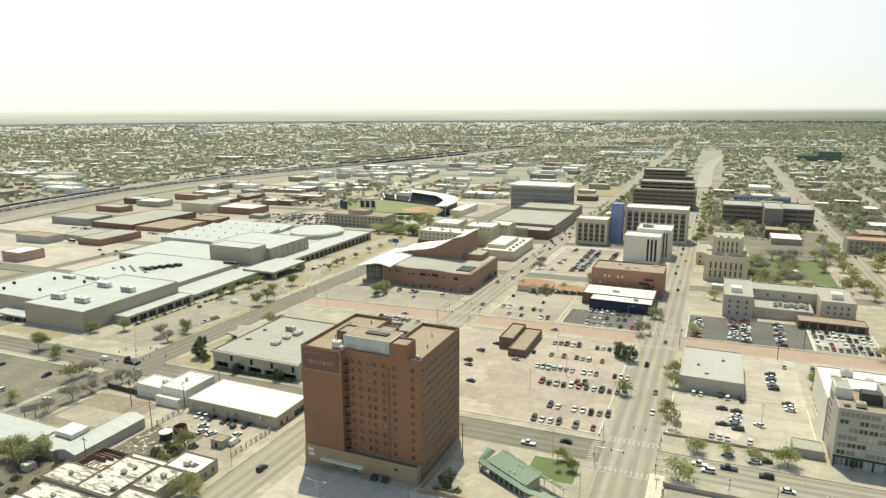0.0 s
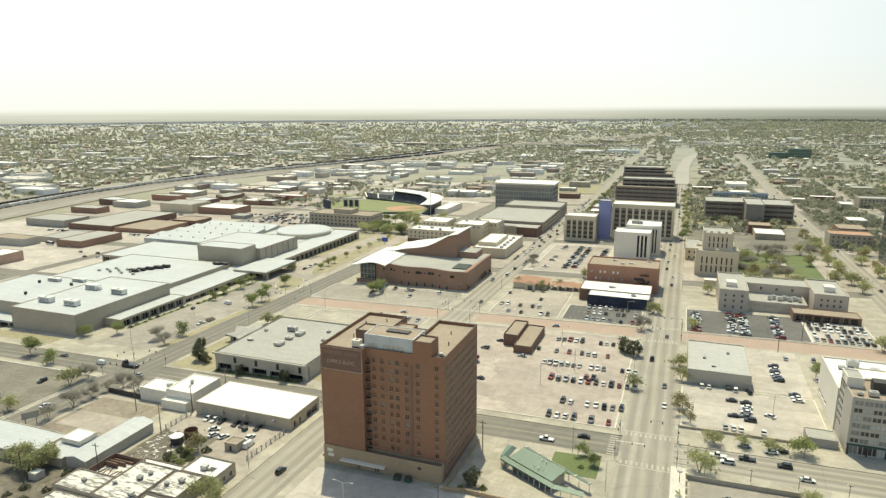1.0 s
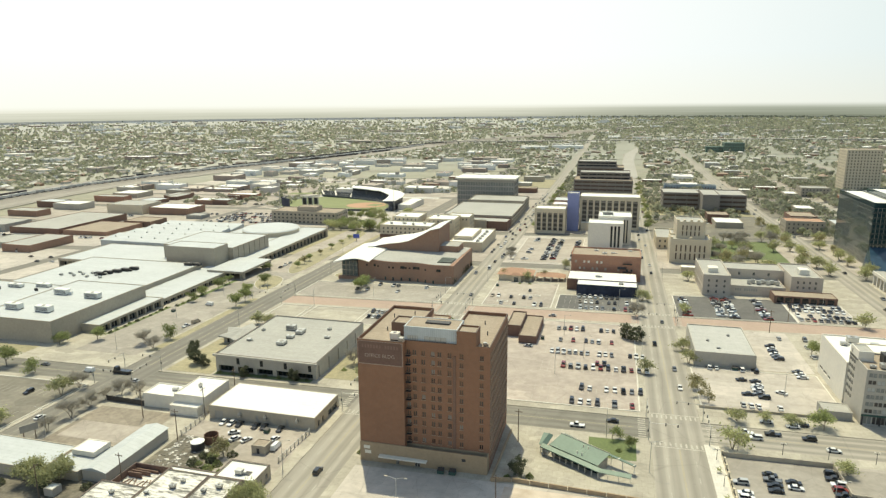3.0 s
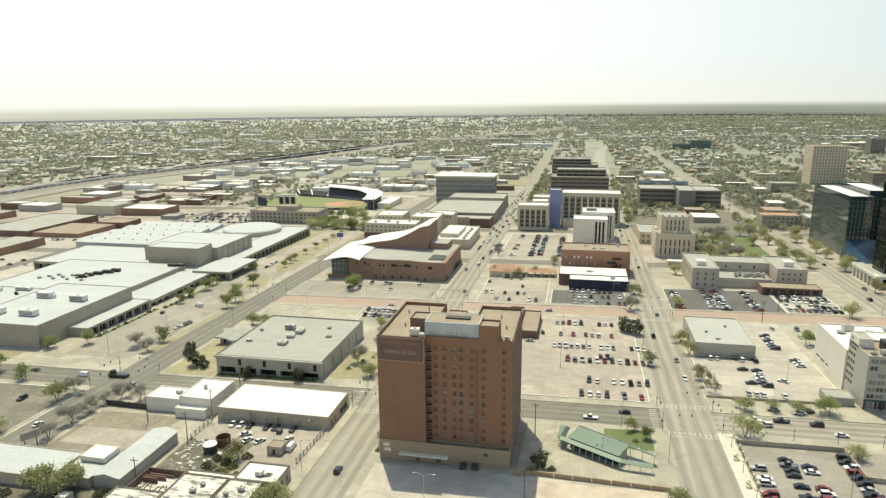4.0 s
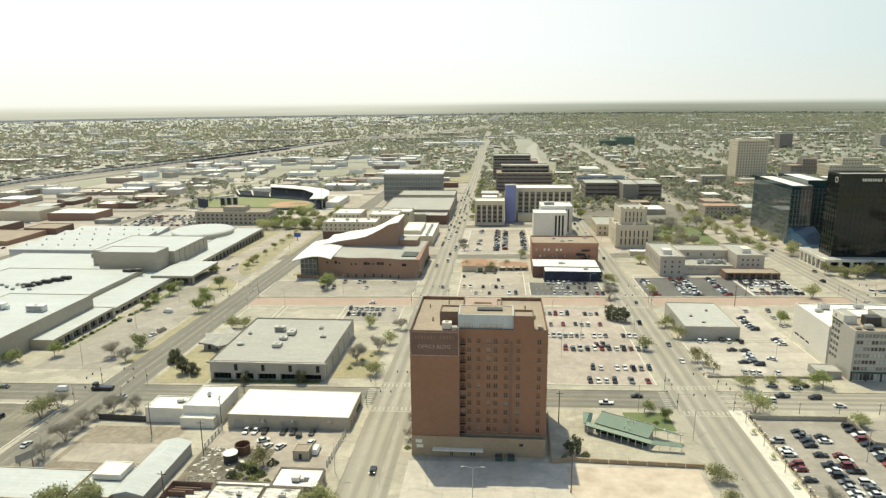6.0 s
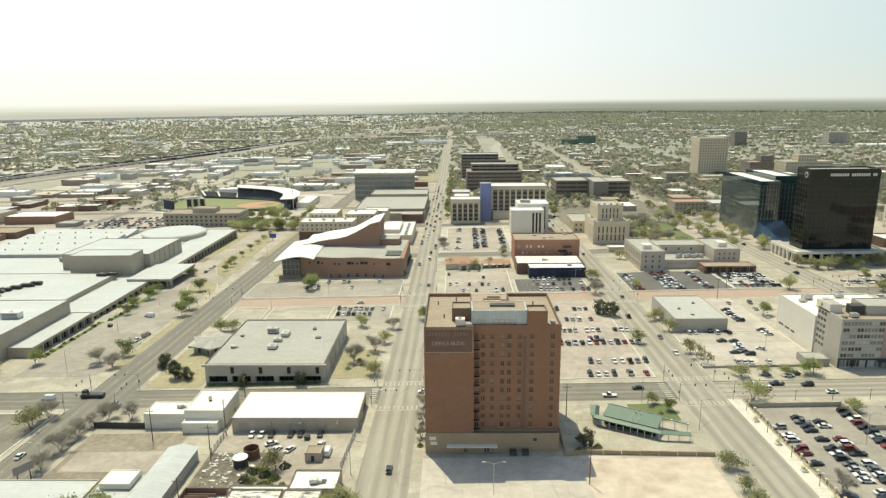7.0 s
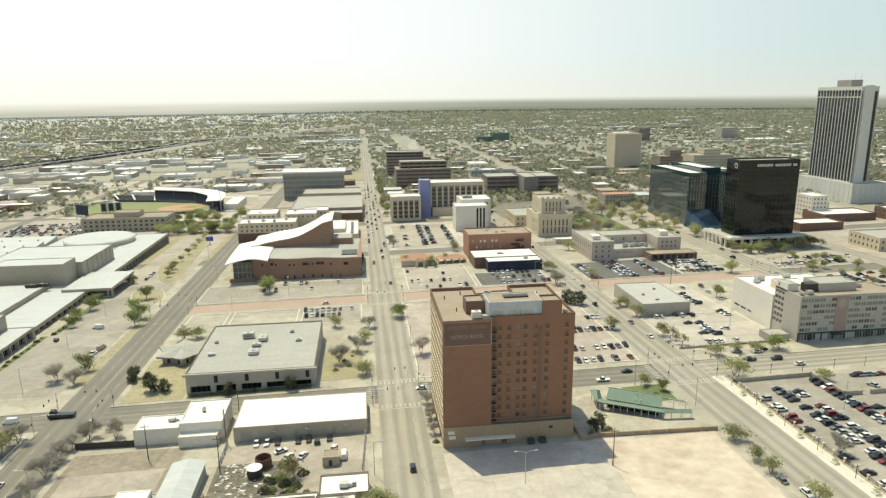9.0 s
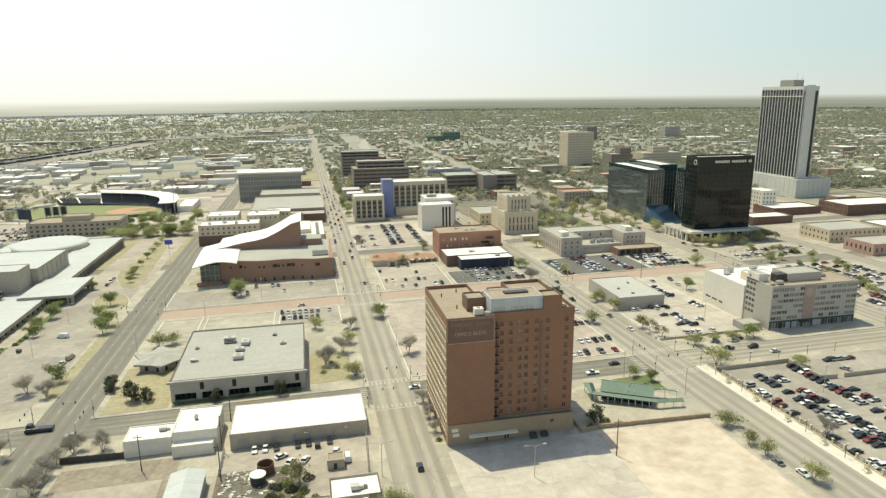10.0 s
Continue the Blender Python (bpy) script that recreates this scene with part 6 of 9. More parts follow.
finned("government_building", -69.5, -19.5, 556, 580, 29.0, 9, "cream government building with tall fins and a white roof")
finned("government_annex", -105.5, -80.0, 531, 550, 21.5, 5, "cream annex with tall fins and a white roof", faces="SWE")
Block("stair_tower", -79.5, -70.0, 545, 557, 33.0, M["blue"], M["roof_g"], "periwinkle blue windowless stair tower", "stair tower", 0.5).done()
Block("portico", -68, -45, 548.5, 555.9, 7.0, M["cream"], M["roof_w"], "low white-roofed entrance portico", "portico", 0.4).done()
b = Block("white_office_block", -58.5, -33.5, 470, 488, 20.0, M["white"], M["roof_w"], "white office block with one dark window strip", "office building", 0.7)
b.side("S", [(16.0, 17.6), (18.6, 20.2), (21.2, 22.8)], [(2, 18)], M["glass"], 0.4, 0)
b.done()
b = Block("white_office_block", -52, -27.5, 488.2, 512, 22.5, M["white"], M["roof_w"], "white office block behind a lower one", "office building", 0.7)
b.side("S", [(19.0, 20.0), (21.0, 22.0)], [(2, 20)], M["glass"], 0.4, 0)
b.done()
roof_unit(-45, 500, gz(-45, 500) + 21.8, 8, 5, 2.4)


def banded(name, x0, x1, y0, y1, h, fl, label, wall="brownc", roof="roof_g", glass="glass", faces="SWE", parent=None, base=0.0, frac=0.45):
    """An office with long ribbon windows."""
    b = Block(name, x0, x1, y0, y1, h, M[wall], M[roof], label, "office building", 0.8, parent=parent, base=base)
    f = (h - base - 1.0) / fl
    for s in faces:
        width = b.w if s in "SN" else b.d
        n = max(1, int(width / 9))
        b.side(s, spans(0.8, width - 0.8, n, (width - 1.6) / n - 0.5), [(base + f * i + f * 0.35, base + f * i + f * (0.35 + frac)) for i in range(fl)], M[glass], 0.5, 3)
    b.done()
    return b.ob


d1 = banded("dark_office", -88, -21, 764, 806, 23.0, 5, "long dark brown stepped office with ribbon windows", roof="roof_t", glass="glass_br")
banded("step", -82, -24, 780, 806, 30.5, 2, "", parent=d1, base=21.0)
d2 = banded("dark_office", -93, -30, 908, 948, 26.0, 6, "tall dark brown office with ribbon windows", roof="roof_t", glass="glass_br")
banded("step", -93, -40, 918, 948, 33.5, 2, "", parent=d2, base=25.0)
banded("brown_office", 7, 42, 680, 716, 19.0, 4, "dark brown angular office with ribbon windows", glass="glass_br")
banded("brown_office", 58, 84, 668, 708, 18.5, 4, "dark brown angular office wing with ribbon windows", glass="glass_br")
q = Block("brown_core", 42.2, 57.8, 655, 700, 20.0, M["brownc"], M["roof_g"], "dark brown windowless core of the office", "office building", 0.8)
q.done()
b = Block("glass_office", -214, -149, 700, 733, 29.0, M["greyc"], M["roof_w"], "five-storey glazed office under a white roof slab", "office building", 0.6)
b.side("S", spans(0.5, 64.5, 22, 2.4), [(1.0, 5.0)] + [(6.5 + 5.2 * i, 10.4 + 5.2 * i) for i in range(4)], M["glass_pale"], 0.4, 1)
b.side("E", spans(0.5, 32.5, 10, 2.5), [(6.5 + 5.2 * i, 10.4 + 5.2 * i) for i in range(4)], M["glass_pale"], 0.4, 1)
b.done()
Block("white_slab_roof", -216, -147, 698, 735, 30.8, M["white"], M["roof_w"], "thin white roof slab of the glazed office", "roof", 0.1, base=29.1, skirt=0).done()
g1 = Block("parking_garage", -193, -129.5, 560, 640, 11.0, M["tan"], M["roof_g"], "tan parking garage with open decks and a pale roof", "parking garage", 0.9)
g1.side("E", spans(1, 79, 9, 7.2), [(1.2, 2.8), (4.4, 6.0), (7.6, 9.2)], M["glass"], 1.5, 0, pane=False)
g1.side("S", spans(1, 62.5, 7, 7.2), [(1.2, 2.8), (4.4, 6.0), (7.6, 9.2)], M["glass"], 1.5, 0, pane=False)
g1.done()
Block("brick_station", -168, -130, 538, 558, 8.5, M["brick_dk"], M["roof_g"], "brown brick market hall with a stepped gable", "hall", 0.8).done()
Block("gable_front", -170, -148, 534, 537.9, 9.6, M["tan"], M["roof_g"], "pale stepped gable front", "hall", 0.5).done()
g2 = Block("parking_garage", -190, -131, 650, 690, 12.5, M["tan"], M["roof_g"], "tan parking deck with open storeys", "parking garage", 0.9)
g2.side("E", spans(1, 39, 5, 6.6), [(1.2, 2.8), (4.4, 6.0), (7.6, 9.2)], M["glass"], 1.5, 0, pane=False)
g2.done()

# -- cream hotel --
h1 = Block("cream_hotel", -222, -180, 470, 490, 14.8, M["cream"], M["roof_w"], "four-storey cream hotel with a grey brick base", "hotel", 0.8)
h1.side("S", spans(1, 41, 11, 1.3), [(8.0, 9.6), (11.2, 12.8)], M["glass"], 0.2)
h1.side("W", spans(1, 19, 5, 1.3), [(8.0, 9.6), (11.2, 12.8)], M["glass"], 0.2)
h1.done()
ho = h1.ob.matrix_world.translation
part("base_course", box_bm((-222.3 - ho.x, -179.7 - ho.x, 469.7 - ho.y, 469.99 - ho.y, -3, 7.0)), M["brick_dk"], h1.ob, "grey-brown brick base")
for x0, x1, y0, y1, h in ((-219, -196, 491, 515, 18.5), (-190, -166, 492, 515, 17.0), (-178, -158, 512.2, 532, 16.0)):
    b = Block("cream_hotel", x0, x1, y0, y1, h, M["cream"], M["roof_w"], "taller cream wing of the hotel", "hotel", 0.8)
    b.side("S", spans(1, x1 - x0 - 1, 6, 1.2), [(h - 3.2, h - 1.6)], M["glass"], 0.2)
    b.side("E", spans(1, y1 - y0 - 1, 5, 1.4), [(2 + 3.4 * i, 3.8 + 3.4 * i) for i in range(4)], M["glass"], 0.2)
    b.done()
for x, y in ((-215, 478), (-205, 480), (-196, 476), (-188, 482), (-210, 500), (-183, 505)):
    roof_unit(x, y, gz(x, y) + (14.2 if y < 490 else 17.0), 2.2, 1.6, 1.4)
wl = Block("white_hall", -158.5, -133.5, 446, 501, 8.0, M["cream"], M["roof_w"], "low cream hall with a white roof", "hall", 0.7)
wl.done()
Block("roof_storey", -157, -143, 455, 490, 10.4, M["cream"], M["roof_w"], "raised white roof of the hall", "hall", 0.4, base=7.2, skirt=0).done()
for i in range(5):
    roof_unit(-138, 452 + 9 * i, roof_z(wl.ob, 7.3), 2.4, 1.8, 1.5)

# -- four-storey tan building by the ball park --
ab = Block("tan_building", -362, -294, 545, 572, 12.5, M["tan"], M["roof_t"], "tan four-storey office by the ball park", "office building", 0.7)
ab.side("S", spans(1, 67, 15, 2.0), [(1.5, 3.4), (5.0, 6.9), (8.4, 10.3)], M["glass"], 0.3)
ab.side("E", spans(1, 26, 6, 2.0), [(1.5, 3.4), (5.0, 6.9), (8.4, 10.3)], M["glass"], 0.3)
ab.done()
Block("roof_storey", -338, -318, 552, 566, 16.0, M["tan"], M["roof_t"], "roof storey of the tan office", "office building", 0.4, base=11.6, skirt=0).done()

# -- ball park --
bp = thing("ball_park", -330, 690, "ball park with dark seating and a curved white roof", "ball park")
o = bp.matrix_world.translation
M["seat_open"] = mat("dark slatted seating", (0.075, 0.08, 0.085), 0.7, 0.25, 0.3, 1.5)
M["berm"] = mat("pale concrete concourse", (0.52, 0.50, 0.45), 0.9, 0.1, 0.1, 0.9)


def laid(name, pts, z, m, label, category="ball field"):
    """A flat shape of the field laid on the slope."""
    bm = bmesh.new()
    top = [bm.verts.new((x, y, gz(x, y) + z)) for x, y in pts]
    low = [bm.verts.new(v.co - Vector((0, 0, 0.6))) for v in top]
    bm.faces.new(top)
    for i in range(len(top)):
        j = (i + 1) % len(top)
        bm.faces.new((low[i], low[j], top[j], top[i]))
    bmesh.ops.recalc_face_normals(bm, faces=bm.faces)
    return tagged(new(name, mesh_of(name, bm, m)), label, category, "", "structure")


laid("ball_field", [(-398, 644), (-330, 634), (-285, 640), (-288, 690), (-322, 716), (-360, 738), (-405, 752), (-426, 736), (-432, 700), (-420, 662)], 0.22, M["turf"], "mown green ball field")
laid("infield", [(-318 + 23 * math.cos(a), 682 + 22 * math.sin(a)) for a in [math.pi * i / 18 for i in range(36)]], 0.3, M["clay"], "orange clay infield")
laid("infield_grass", [(-308 + 11 * math.cos(a), 684 + 11 * math.sin(a)) for a in [math.pi * (i + 0.3) / 2 for i in range(4)]], 0.38, M["turf"], "square of infield grass")
laid("pavement", [(-300, 640), (-252, 640), (-250, 760), (-380, 775), (-440, 760), (-446, 700), (-436, 650), (-400, 634)], 0.12, M["berm"], "pale concourse round the ball park", "pavement")
laid("lawn", [(-470, 772), (-405, 782), (-408, 800), (-470, 792)], 0.25, M["turf"], "practice lawn behind the ball park", "lawn")
FRONT = [(-404, 752), (-384, 745), (-360, 736), (-340, 727), (-318, 715), (-303, 703), (-293, 688), (-288, 668), (-285, 645)]
CENTRE = Vector((-345, 670))


def outward(k, d):
    p = Vector(FRONT[k])
    v = (p - CENTRE).normalized()
    return p.x + v.x * d - o.x, p.y + v.y * d - o.y


def bank(lo_k, hi_k, steps, m, name, label, rise=7.5):
    """Stepped seating between two places of the front line: each tier a riser and a tread."""
    bm = bmesh.new()
    prof = [(0, -2.0)]
    for i in range(steps):
        prof += [(i * 15 / steps, 1.0 + i * rise / steps), ((i + 1) * 15 / steps, 1.0 + i * rise / steps)]
    prof += [(15, -4.0)]
    lines = [[bm.verts.new((*outward(k, d), z)) for d, z in prof] for k in range(lo_k, hi_k + 1)]
    for a, b in zip(lines, lines[1:]):
        for i in range(len(prof) - 1):
            bm.faces.new((a[i], b[i], b[i + 1], a[i + 1]))
    for ends in (lines[0], lines[-1]):
        bm.faces.new(ends)
    bmesh.ops.recalc_face_normals(bm, faces=bm.faces)
    return part(name, bm, m, bp, label)


bank(0, 2, 9, M["seat_open"], "open_seating", "dark open banked seating", 4.0)
bank(2, 8, 9, M["seat"], "covered_seating", "dark covered seating")
for k in range(3):
    (xa, ya), (xb, yb) = outward(k, 0), outward(k, 15)
    bm = bmesh.new()
    v = Vector((ya - yb, xb - xa)).normalized() * 0.9
    slab(bm, [(xa - v.x, ya - v.y, 1.3), (xa + v.x, ya + v.y, 1.3), (xb + v.x, yb + v.y, 5.6), (xb - v.x, yb - v.y, 5.6)], 0.3)
    part("aisle", bm, M["white"], bp, "white stair aisle")
bm = bmesh.new()
lines = [[bm.verts.new((*outward(k, d), z)) for d, z in ((6 if k < 5 else 1, 12.2), (18 if k < 5 else 19, 13.6), (18 if k < 5 else 19, 12.9), (6 if k < 5 else 1, 11.5))] for k in range(2, 9)]
for a, b in zip(lines, lines[1:]):
    for i in range(4):
        bm.faces.new((a[i], a[(i + 1) % 4], b[(i + 1) % 4], b[i]))
bm.faces.new(lines[0])
bm.faces.new(lines[-1])
bmesh.ops.recalc_face_normals(bm, faces=bm.faces)
part("roof", bm, M["roof_w"], bp, "curved white roof")
bm = bmesh.new()
lines = [[bm.verts.new((*outward(k, d), z)) for d, z in ((16.2, -5), (16.2, 11.59), (16.6, 11.59), (16.6, -5))] for k in range(2, 9)]
for a, b in zip(lines, lines[1:]):
    for i in range(4):
        bm.faces.new((a[i], a[(i + 1) % 4], b[(i + 1) % 4], b[i]))
bmesh.ops.recalc_face_normals(bm, faces=bm.faces)
part("back_wall", bm, M["dark"], bp)
for k in range(2, 9):
    x, y = outward(k, 9)
    bm = bmesh.new()
    cyl(bm, x, y, 2.0, 12.4, 0.25, n=8)
    part("roof_post", bm, M["greyc"], bp)
Block("clubhouse", -268, -254, 648, 700, 6.5, M["white"], M["roof_w"], "white clubhouse annex beside the ball park stand", "building", 0.5).done()
for x, y in ((-389, 668), (-382.5, 669.5), (-376, 671)):
    q = thing("scoreboard", x, y, "tall dark-faced scoreboard panel", "scoreboard", "scoreboards")
    part("panel", box_bm((-3, 3, -0.5, 0.5, 1.5, 10.0)), M["greyw"], q)
    part("face", box_bm((-2.0, 2.0, -0.6, -0.504, 2.0, 9.5)), M["dark"], q)
    part("leg", box_bm((-2.0, -1.5, -0.3, 0.3, -1.5, 1.49)), M["dark"], q)
    part("leg", box_bm((1.5, 2.0, -0.3, 0.3, -1.5, 1.49)), M["dark"], q)
sb = thing("video_board", -401, 645, "broad dark blue outfield screen", "scoreboard", rz=-35)
part("panel", box_bm((-9, 9, -0.6, 0.6, 2.5, 12.0)), M["mural"], sb)
for sx in (-6, 6):
    part("leg", box_bm((sx - 0.4, sx + 0.4, -0.4, 0.4, -2.5, 2.49)), M["dark"], sb)
fence("outfield_wall", [(-412, 756), (-428, 738), (-435, 700), (-424, 660), (-400, 641)], 2.2, "white", "white outfield wall round the berm", 8.0, 0.5, posts=False)
fence("outfield_wall", [(-396, 641), (-330, 632), (-290, 638)], 2.4, "seat", "dark padded outfield wall", 8.0, 0.4, posts=False)
for x, y in ((-402, 634), (-300, 742), (-372, 764), (-268, 636)):
    q = thing("floodlight_mast", x, y, "tall slender floodlight mast", "floodlight", "floodlight masts")
    bm = bmesh.new()
    cyl(bm, 0, 0, -1, 32, 0.35, 0.2, 8)
    part("mast", bm, M["metal"], q)
    part("lamp_rack", box_bm((-2.5, 2.5, -0.2, 0.2, 30, 33.5)), M["greyc"], q)

# -- bank tower in black glass --
bk = Block("bank_tower", 109.5, 151.0, 369.5, 384.5, 56.0, M["glass_blk"], M["roof_g"], "black glass bank tower on a white colonnade", "office tower", 1.0)
rows = [(9.0 + 3.2 * i, 11.6 + 3.2 * i) for i in range(13)]
bk.side("S", spans(0.2, 41.3, 15, 2.6), rows, M["glass_blk"], 0.1, 0, rim=M["dark"])
bk.side("W", spans(0.2, 14.8, 5, 2.6), rows, M["glass_blk"], 0.35, 0, rim=M["dark"])
bk.done()
B = bk.ob
o = B.matrix_world.translation
for k in range(20):
    if k not in (8, 17):
        x = 121.5 + 1.38 * k - o.x
        part("sign_bar", box_bm((x, x + 0.9, 369.38 - o.y, 369.496 - o.y, 51.6, 53.2)), M["white"], B, "plain white sign stroke")
bm = bmesh.new()
cyl(bm, 0, 0, 0, 0.12, 1.7, n=28)
q = part("emblem_disc", bm, M["white"], B, "white round emblem")
q.matrix_basis = pose(109.49 - o.x, 373.5 - o.y, 52.2, 90, 0, -90)
bm = bmesh.new()
cyl(bm, 0, 0, 0, 0.16, 1.2, n=28)
q = part("emblem_core", bm, M["glass_blk"], B)
q.matrix_basis = pose(109.46 - o.x, 373.5 - o.y, 52.2, 90, 0, -90)
part("colonnade_roof", box_bm((105.0 - o.x, 158.0 - o.x, 363.0 - o.y, 369.2 - o.y, 5.6, 7.2)), M["white"], B, "white colonnade entablature")
part("colonnade_roof", box_bm((103.4 - o.x, 109.2 - o.x, 363.2 - o.y, 396 - o.y, 5.5, 7.15)), M["white"], B, "white colonnade entablature")
part("podium_deck", box_bm((105.6 - o.x, 157.4 - o.x, 363.6 - o.y, 369.0 - o.y, 7.204, 7.3)), M["roof_g"], B, "grey podium roof deck")
part("podium_deck", box_bm((104.0 - o.x, 109.0 - o.x, 369.2 - o.y, 395.4 - o.y, 7.154, 7.25)), M["roof_g"], B, "grey podium roof deck")
for i in range(9):
    x = 105.6 + 6.3 * i - o.x
    part("column", box_bm((x, x + 1.3, 363.5 - o.y, 364.8 - o.y, -2, 5.59)), M["white"], B)
for i in range(6):
    y = 369.0 + 5.0 * i - o.y
    part("column", box_bm((103.9 - o.x, 105.2 - o.x, y, y + 1.3, -2, 5.49)), M["white"], B)
Block("plinth_hall", 151.3, 158.0, 370.0, 384.0, 6.5, M["dark"], M["roof_g"], "dark low hall beside the bank tower", "building", 0.4).done()

# -- mirror-glass tower pair --
def mirrored(x0, x1, y0, y1, h, label):
    b = Block("glass_tower", x0, x1, y0, y1, h, M["glass_teal"], M["roof_w"], label, "office tower", 1.0)
    fl = int(h / 3.4)
    rows = [(1.0 + 3.4 * i, 3.7 + 3.4 * i) for i in range(fl - 1)]
    for s in "SW":
        width = b.w if s == "S" else b.d
        b.side(s, spans(0.2, width - 0.2, max(2, int(width / 6)), (width - 0.4) / max(2, int(width / 6)) - 0.15), rows, M["glass_teal"], 0.08, 2)
    b.done()


mirrored(116.8, 131, 446, 513, 41.0, "teal mirror-glass office tower with a white roof")
mirrored(131.2, 147, 455, 505, 43.5, "teal mirror-glass office tower, stepped corner")
mirrored(141, 166, 430, 445, 41.0, "slim teal mirror-glass office tower")
at = thing("glass_atrium", 126, 436, "sloping blue glass atrium at the tower foot", "atrium")
bm = bmesh.new()
v = [bm.verts.new(p) for p in ((-12, -9, -2), (13, -9, -2), (13, 9, -2), (-12, 9, -2), (-9, 9, 12), (8, 9, 12), (-12, -9, 0.6), (13, -9, 0.6))]
for f in ((0, 1, 7, 6), (6, 7, 5, 4), (1, 2, 5, 7), (2, 3, 4, 5), (3, 0, 6, 4)):
    bm.faces.new([v[i] for i in f])
part("glazing", bm, M["glass_blue"], at)

# -- tallest tower --
M["fin"] = mat("white precast fins", (0.60, 0.585, 0.53), 0.8, 0.08, 0.05, 0.4)
M["glass_slate"] = glass_mat("slate-blue glass", (0.035, 0.045, 0.05), 0.08)
ft = Block("tallest_tower", 309.0, 326.0, 517.0, 573.0, 102.0, M["fin"], M["roof_g"], "tallest tower with dark glass between pale fins", "office tower", 1.0)
ft.side("W", spans(0.3, 55.7, 14, 3.3), [(18, 98)], M["glass_slate"], 0.45, 0)
ft.side("S", [(0.8, 2.2), (12.5, 16.6)], [(18, 98)], M["glass_slate"], 0.8, 0)
ft.done()
o = ft.ob.matrix_world.translation
for i in range(14):
    y = 517.3 + 3.957 * (i + 0.5) - o.y
    bm = bmesh.new()
    cyl(bm, 0, 0, 0, 0.1, 1.65, n=20)
    q = part("arch_head", bm, M["glass_blk"], ft.ob)
    q.matrix_basis = pose(308.99 - o.x, y, 97.6, 90, 0, -90)
part("crown_band", box_bm((308.6 - o.x, 308.99 - o.x, 517 - o.y, 573 - o.y, 92.5, 93.3)), M["white"], ft.ob)
part("plant_room", box_bm((312 - o.x, 323 - o.x, 534 - o.y, 552 - o.y, 100.0, 108.0)), M["greyc"], ft.ob, "grey rooftop plant room")
part("core_wall", box_bm((311.6 - o.x, 321.0 - o.x, 515.8 - o.y, 516.99 - o.y, 17, 103.0)), M["fin"], ft.ob, "pale windowless core wall")
for x in (315, 321):
    bm = bmesh.new()
    cyl(bm, x - o.x, 534 - o.y, 108.4, 115, 0.15, 0.05, 6)
    part("aerial", bm, M["metal"], ft.ob)
pb = Block("tower_podium", 302.5, 340.0, 505.0, 584.0, 17.5, M["fin"], M["roof_g"], "cream panelled podium at the foot of the tower", "building", 0.8)
pb.side("W", spans(0.3, 78.7, 13, 0.35), [(0.5, 16.5)], M["greyc"], 0.3, 0, pane=False)
pb.side("S", spans(0.3, 37.2, 7, 0.35), [(0.5, 16.5)], M["greyc"], 0.3, 0, pane=False)
pb.done()

# -- older towers and blocks beyond --
def old_block(name, x0, x1, y0, y1, h, fl, wall, roof, label, cw=3.4):
    b = Block(name, x0, x1, y0, y1, h, M[wall], M[roof], label, "building", 0.8)
    f = (h - 1.2) / fl
    for s in "SW":
        width = b.w if s == "S" else b.d
        n = max(2, int(width / cw))
        b.side(s, spans(0.8, width - 0.8, n, 1.3), [(f * i + f * .3, f * i + f * .78) for i in range(fl)], M["glass_old"], 0.25, 0)
    b.done()
    return b.ob


old_block("old_hotel", 224, 263, 860, 890, 51, 14, "cream", "roof_t", "cream-brown old hotel tower, fourteen storeys")
old_block("brown_block", 300, 350, 876, 905, 16, 4, "brownc", "roof_t", "dark red-brown brick office block")
old_block("brown_block", 318, 336, 884, 900, 24, 6, "brownc", "roof_t", "dark red-brown brick tower")
old_block("cream_block", 326, 386, 830, 860, 20, 5, "cream", "roof_g", "cream stone office block, five storeys")
old_block("cream_block", 345, 370, 838, 855, 28, 7, "cream", "roof_g", "cream stone stepped tower")
old_block("far_tower", 700, 740, 1405, 1430, 28, 8, "greyw", "roof_w", "distant pale slab tower")
old_block("far_tower", 500, 526, 1405, 1430, 30, 8, "brownc", "roof_g", "distant brown slab tower")
old_block("tan_block", 166, 196, 808, 830, 11, 3, "tan", "roof_g", "tan mid-rise office with a gravel roof")
old_block("red_roof_house", 94, 123, 556, 575, 11, 3, "tan", "tile_red", "pinkish building with a red tile roof")
old_block("green_hall", 186, 228, 1530, 1560, 20, 3, "green_roof", "green_roof", "large green-roofed hall far away")
old_block("green_hall", 150, 186, 1535, 1560, 12, 2, "green_roof", "green_roof", "large green-roofed hall far away")
old_block("white_block", 222, 236, 448, 470, 18, 5, "white", "roof_w", "plain white block behind the bank")
old_block("brick_shop", 180, 214, 402, 420, 6.0, 2, "brick_dk", "roof_w", "low dark brick shop with a white roof")
old_block("brick_shop", 218, 262, 428, 452, 6.5, 2, "brick_dk", "roof_w", "low brick shop with a white roof")
old_block("cream_shop", 184, 224, 334, 360, 8.5, 2, "cream", "roof_g", "low cream shop building")
old_block("pink_shop", 180, 226, 296, 318, 7.0, 1, "pinkw", "roof_g", "low pinkish brick shop")
old_block("brown_shop", 270, 330, 410, 440, 8.5, 2, "brick_dk", "roof_w", "brown brick shop with a white roof")
old_block("grey_shop", 232, 282, 330, 360, 7.0, 1, "tan", "roof_w", "low tan shop with a white roof")
old_block("blue_hall", 20, 82, 858, 868, 8.0, 1, "paleblue", "roof_g", "low pale blue hall beside the street")
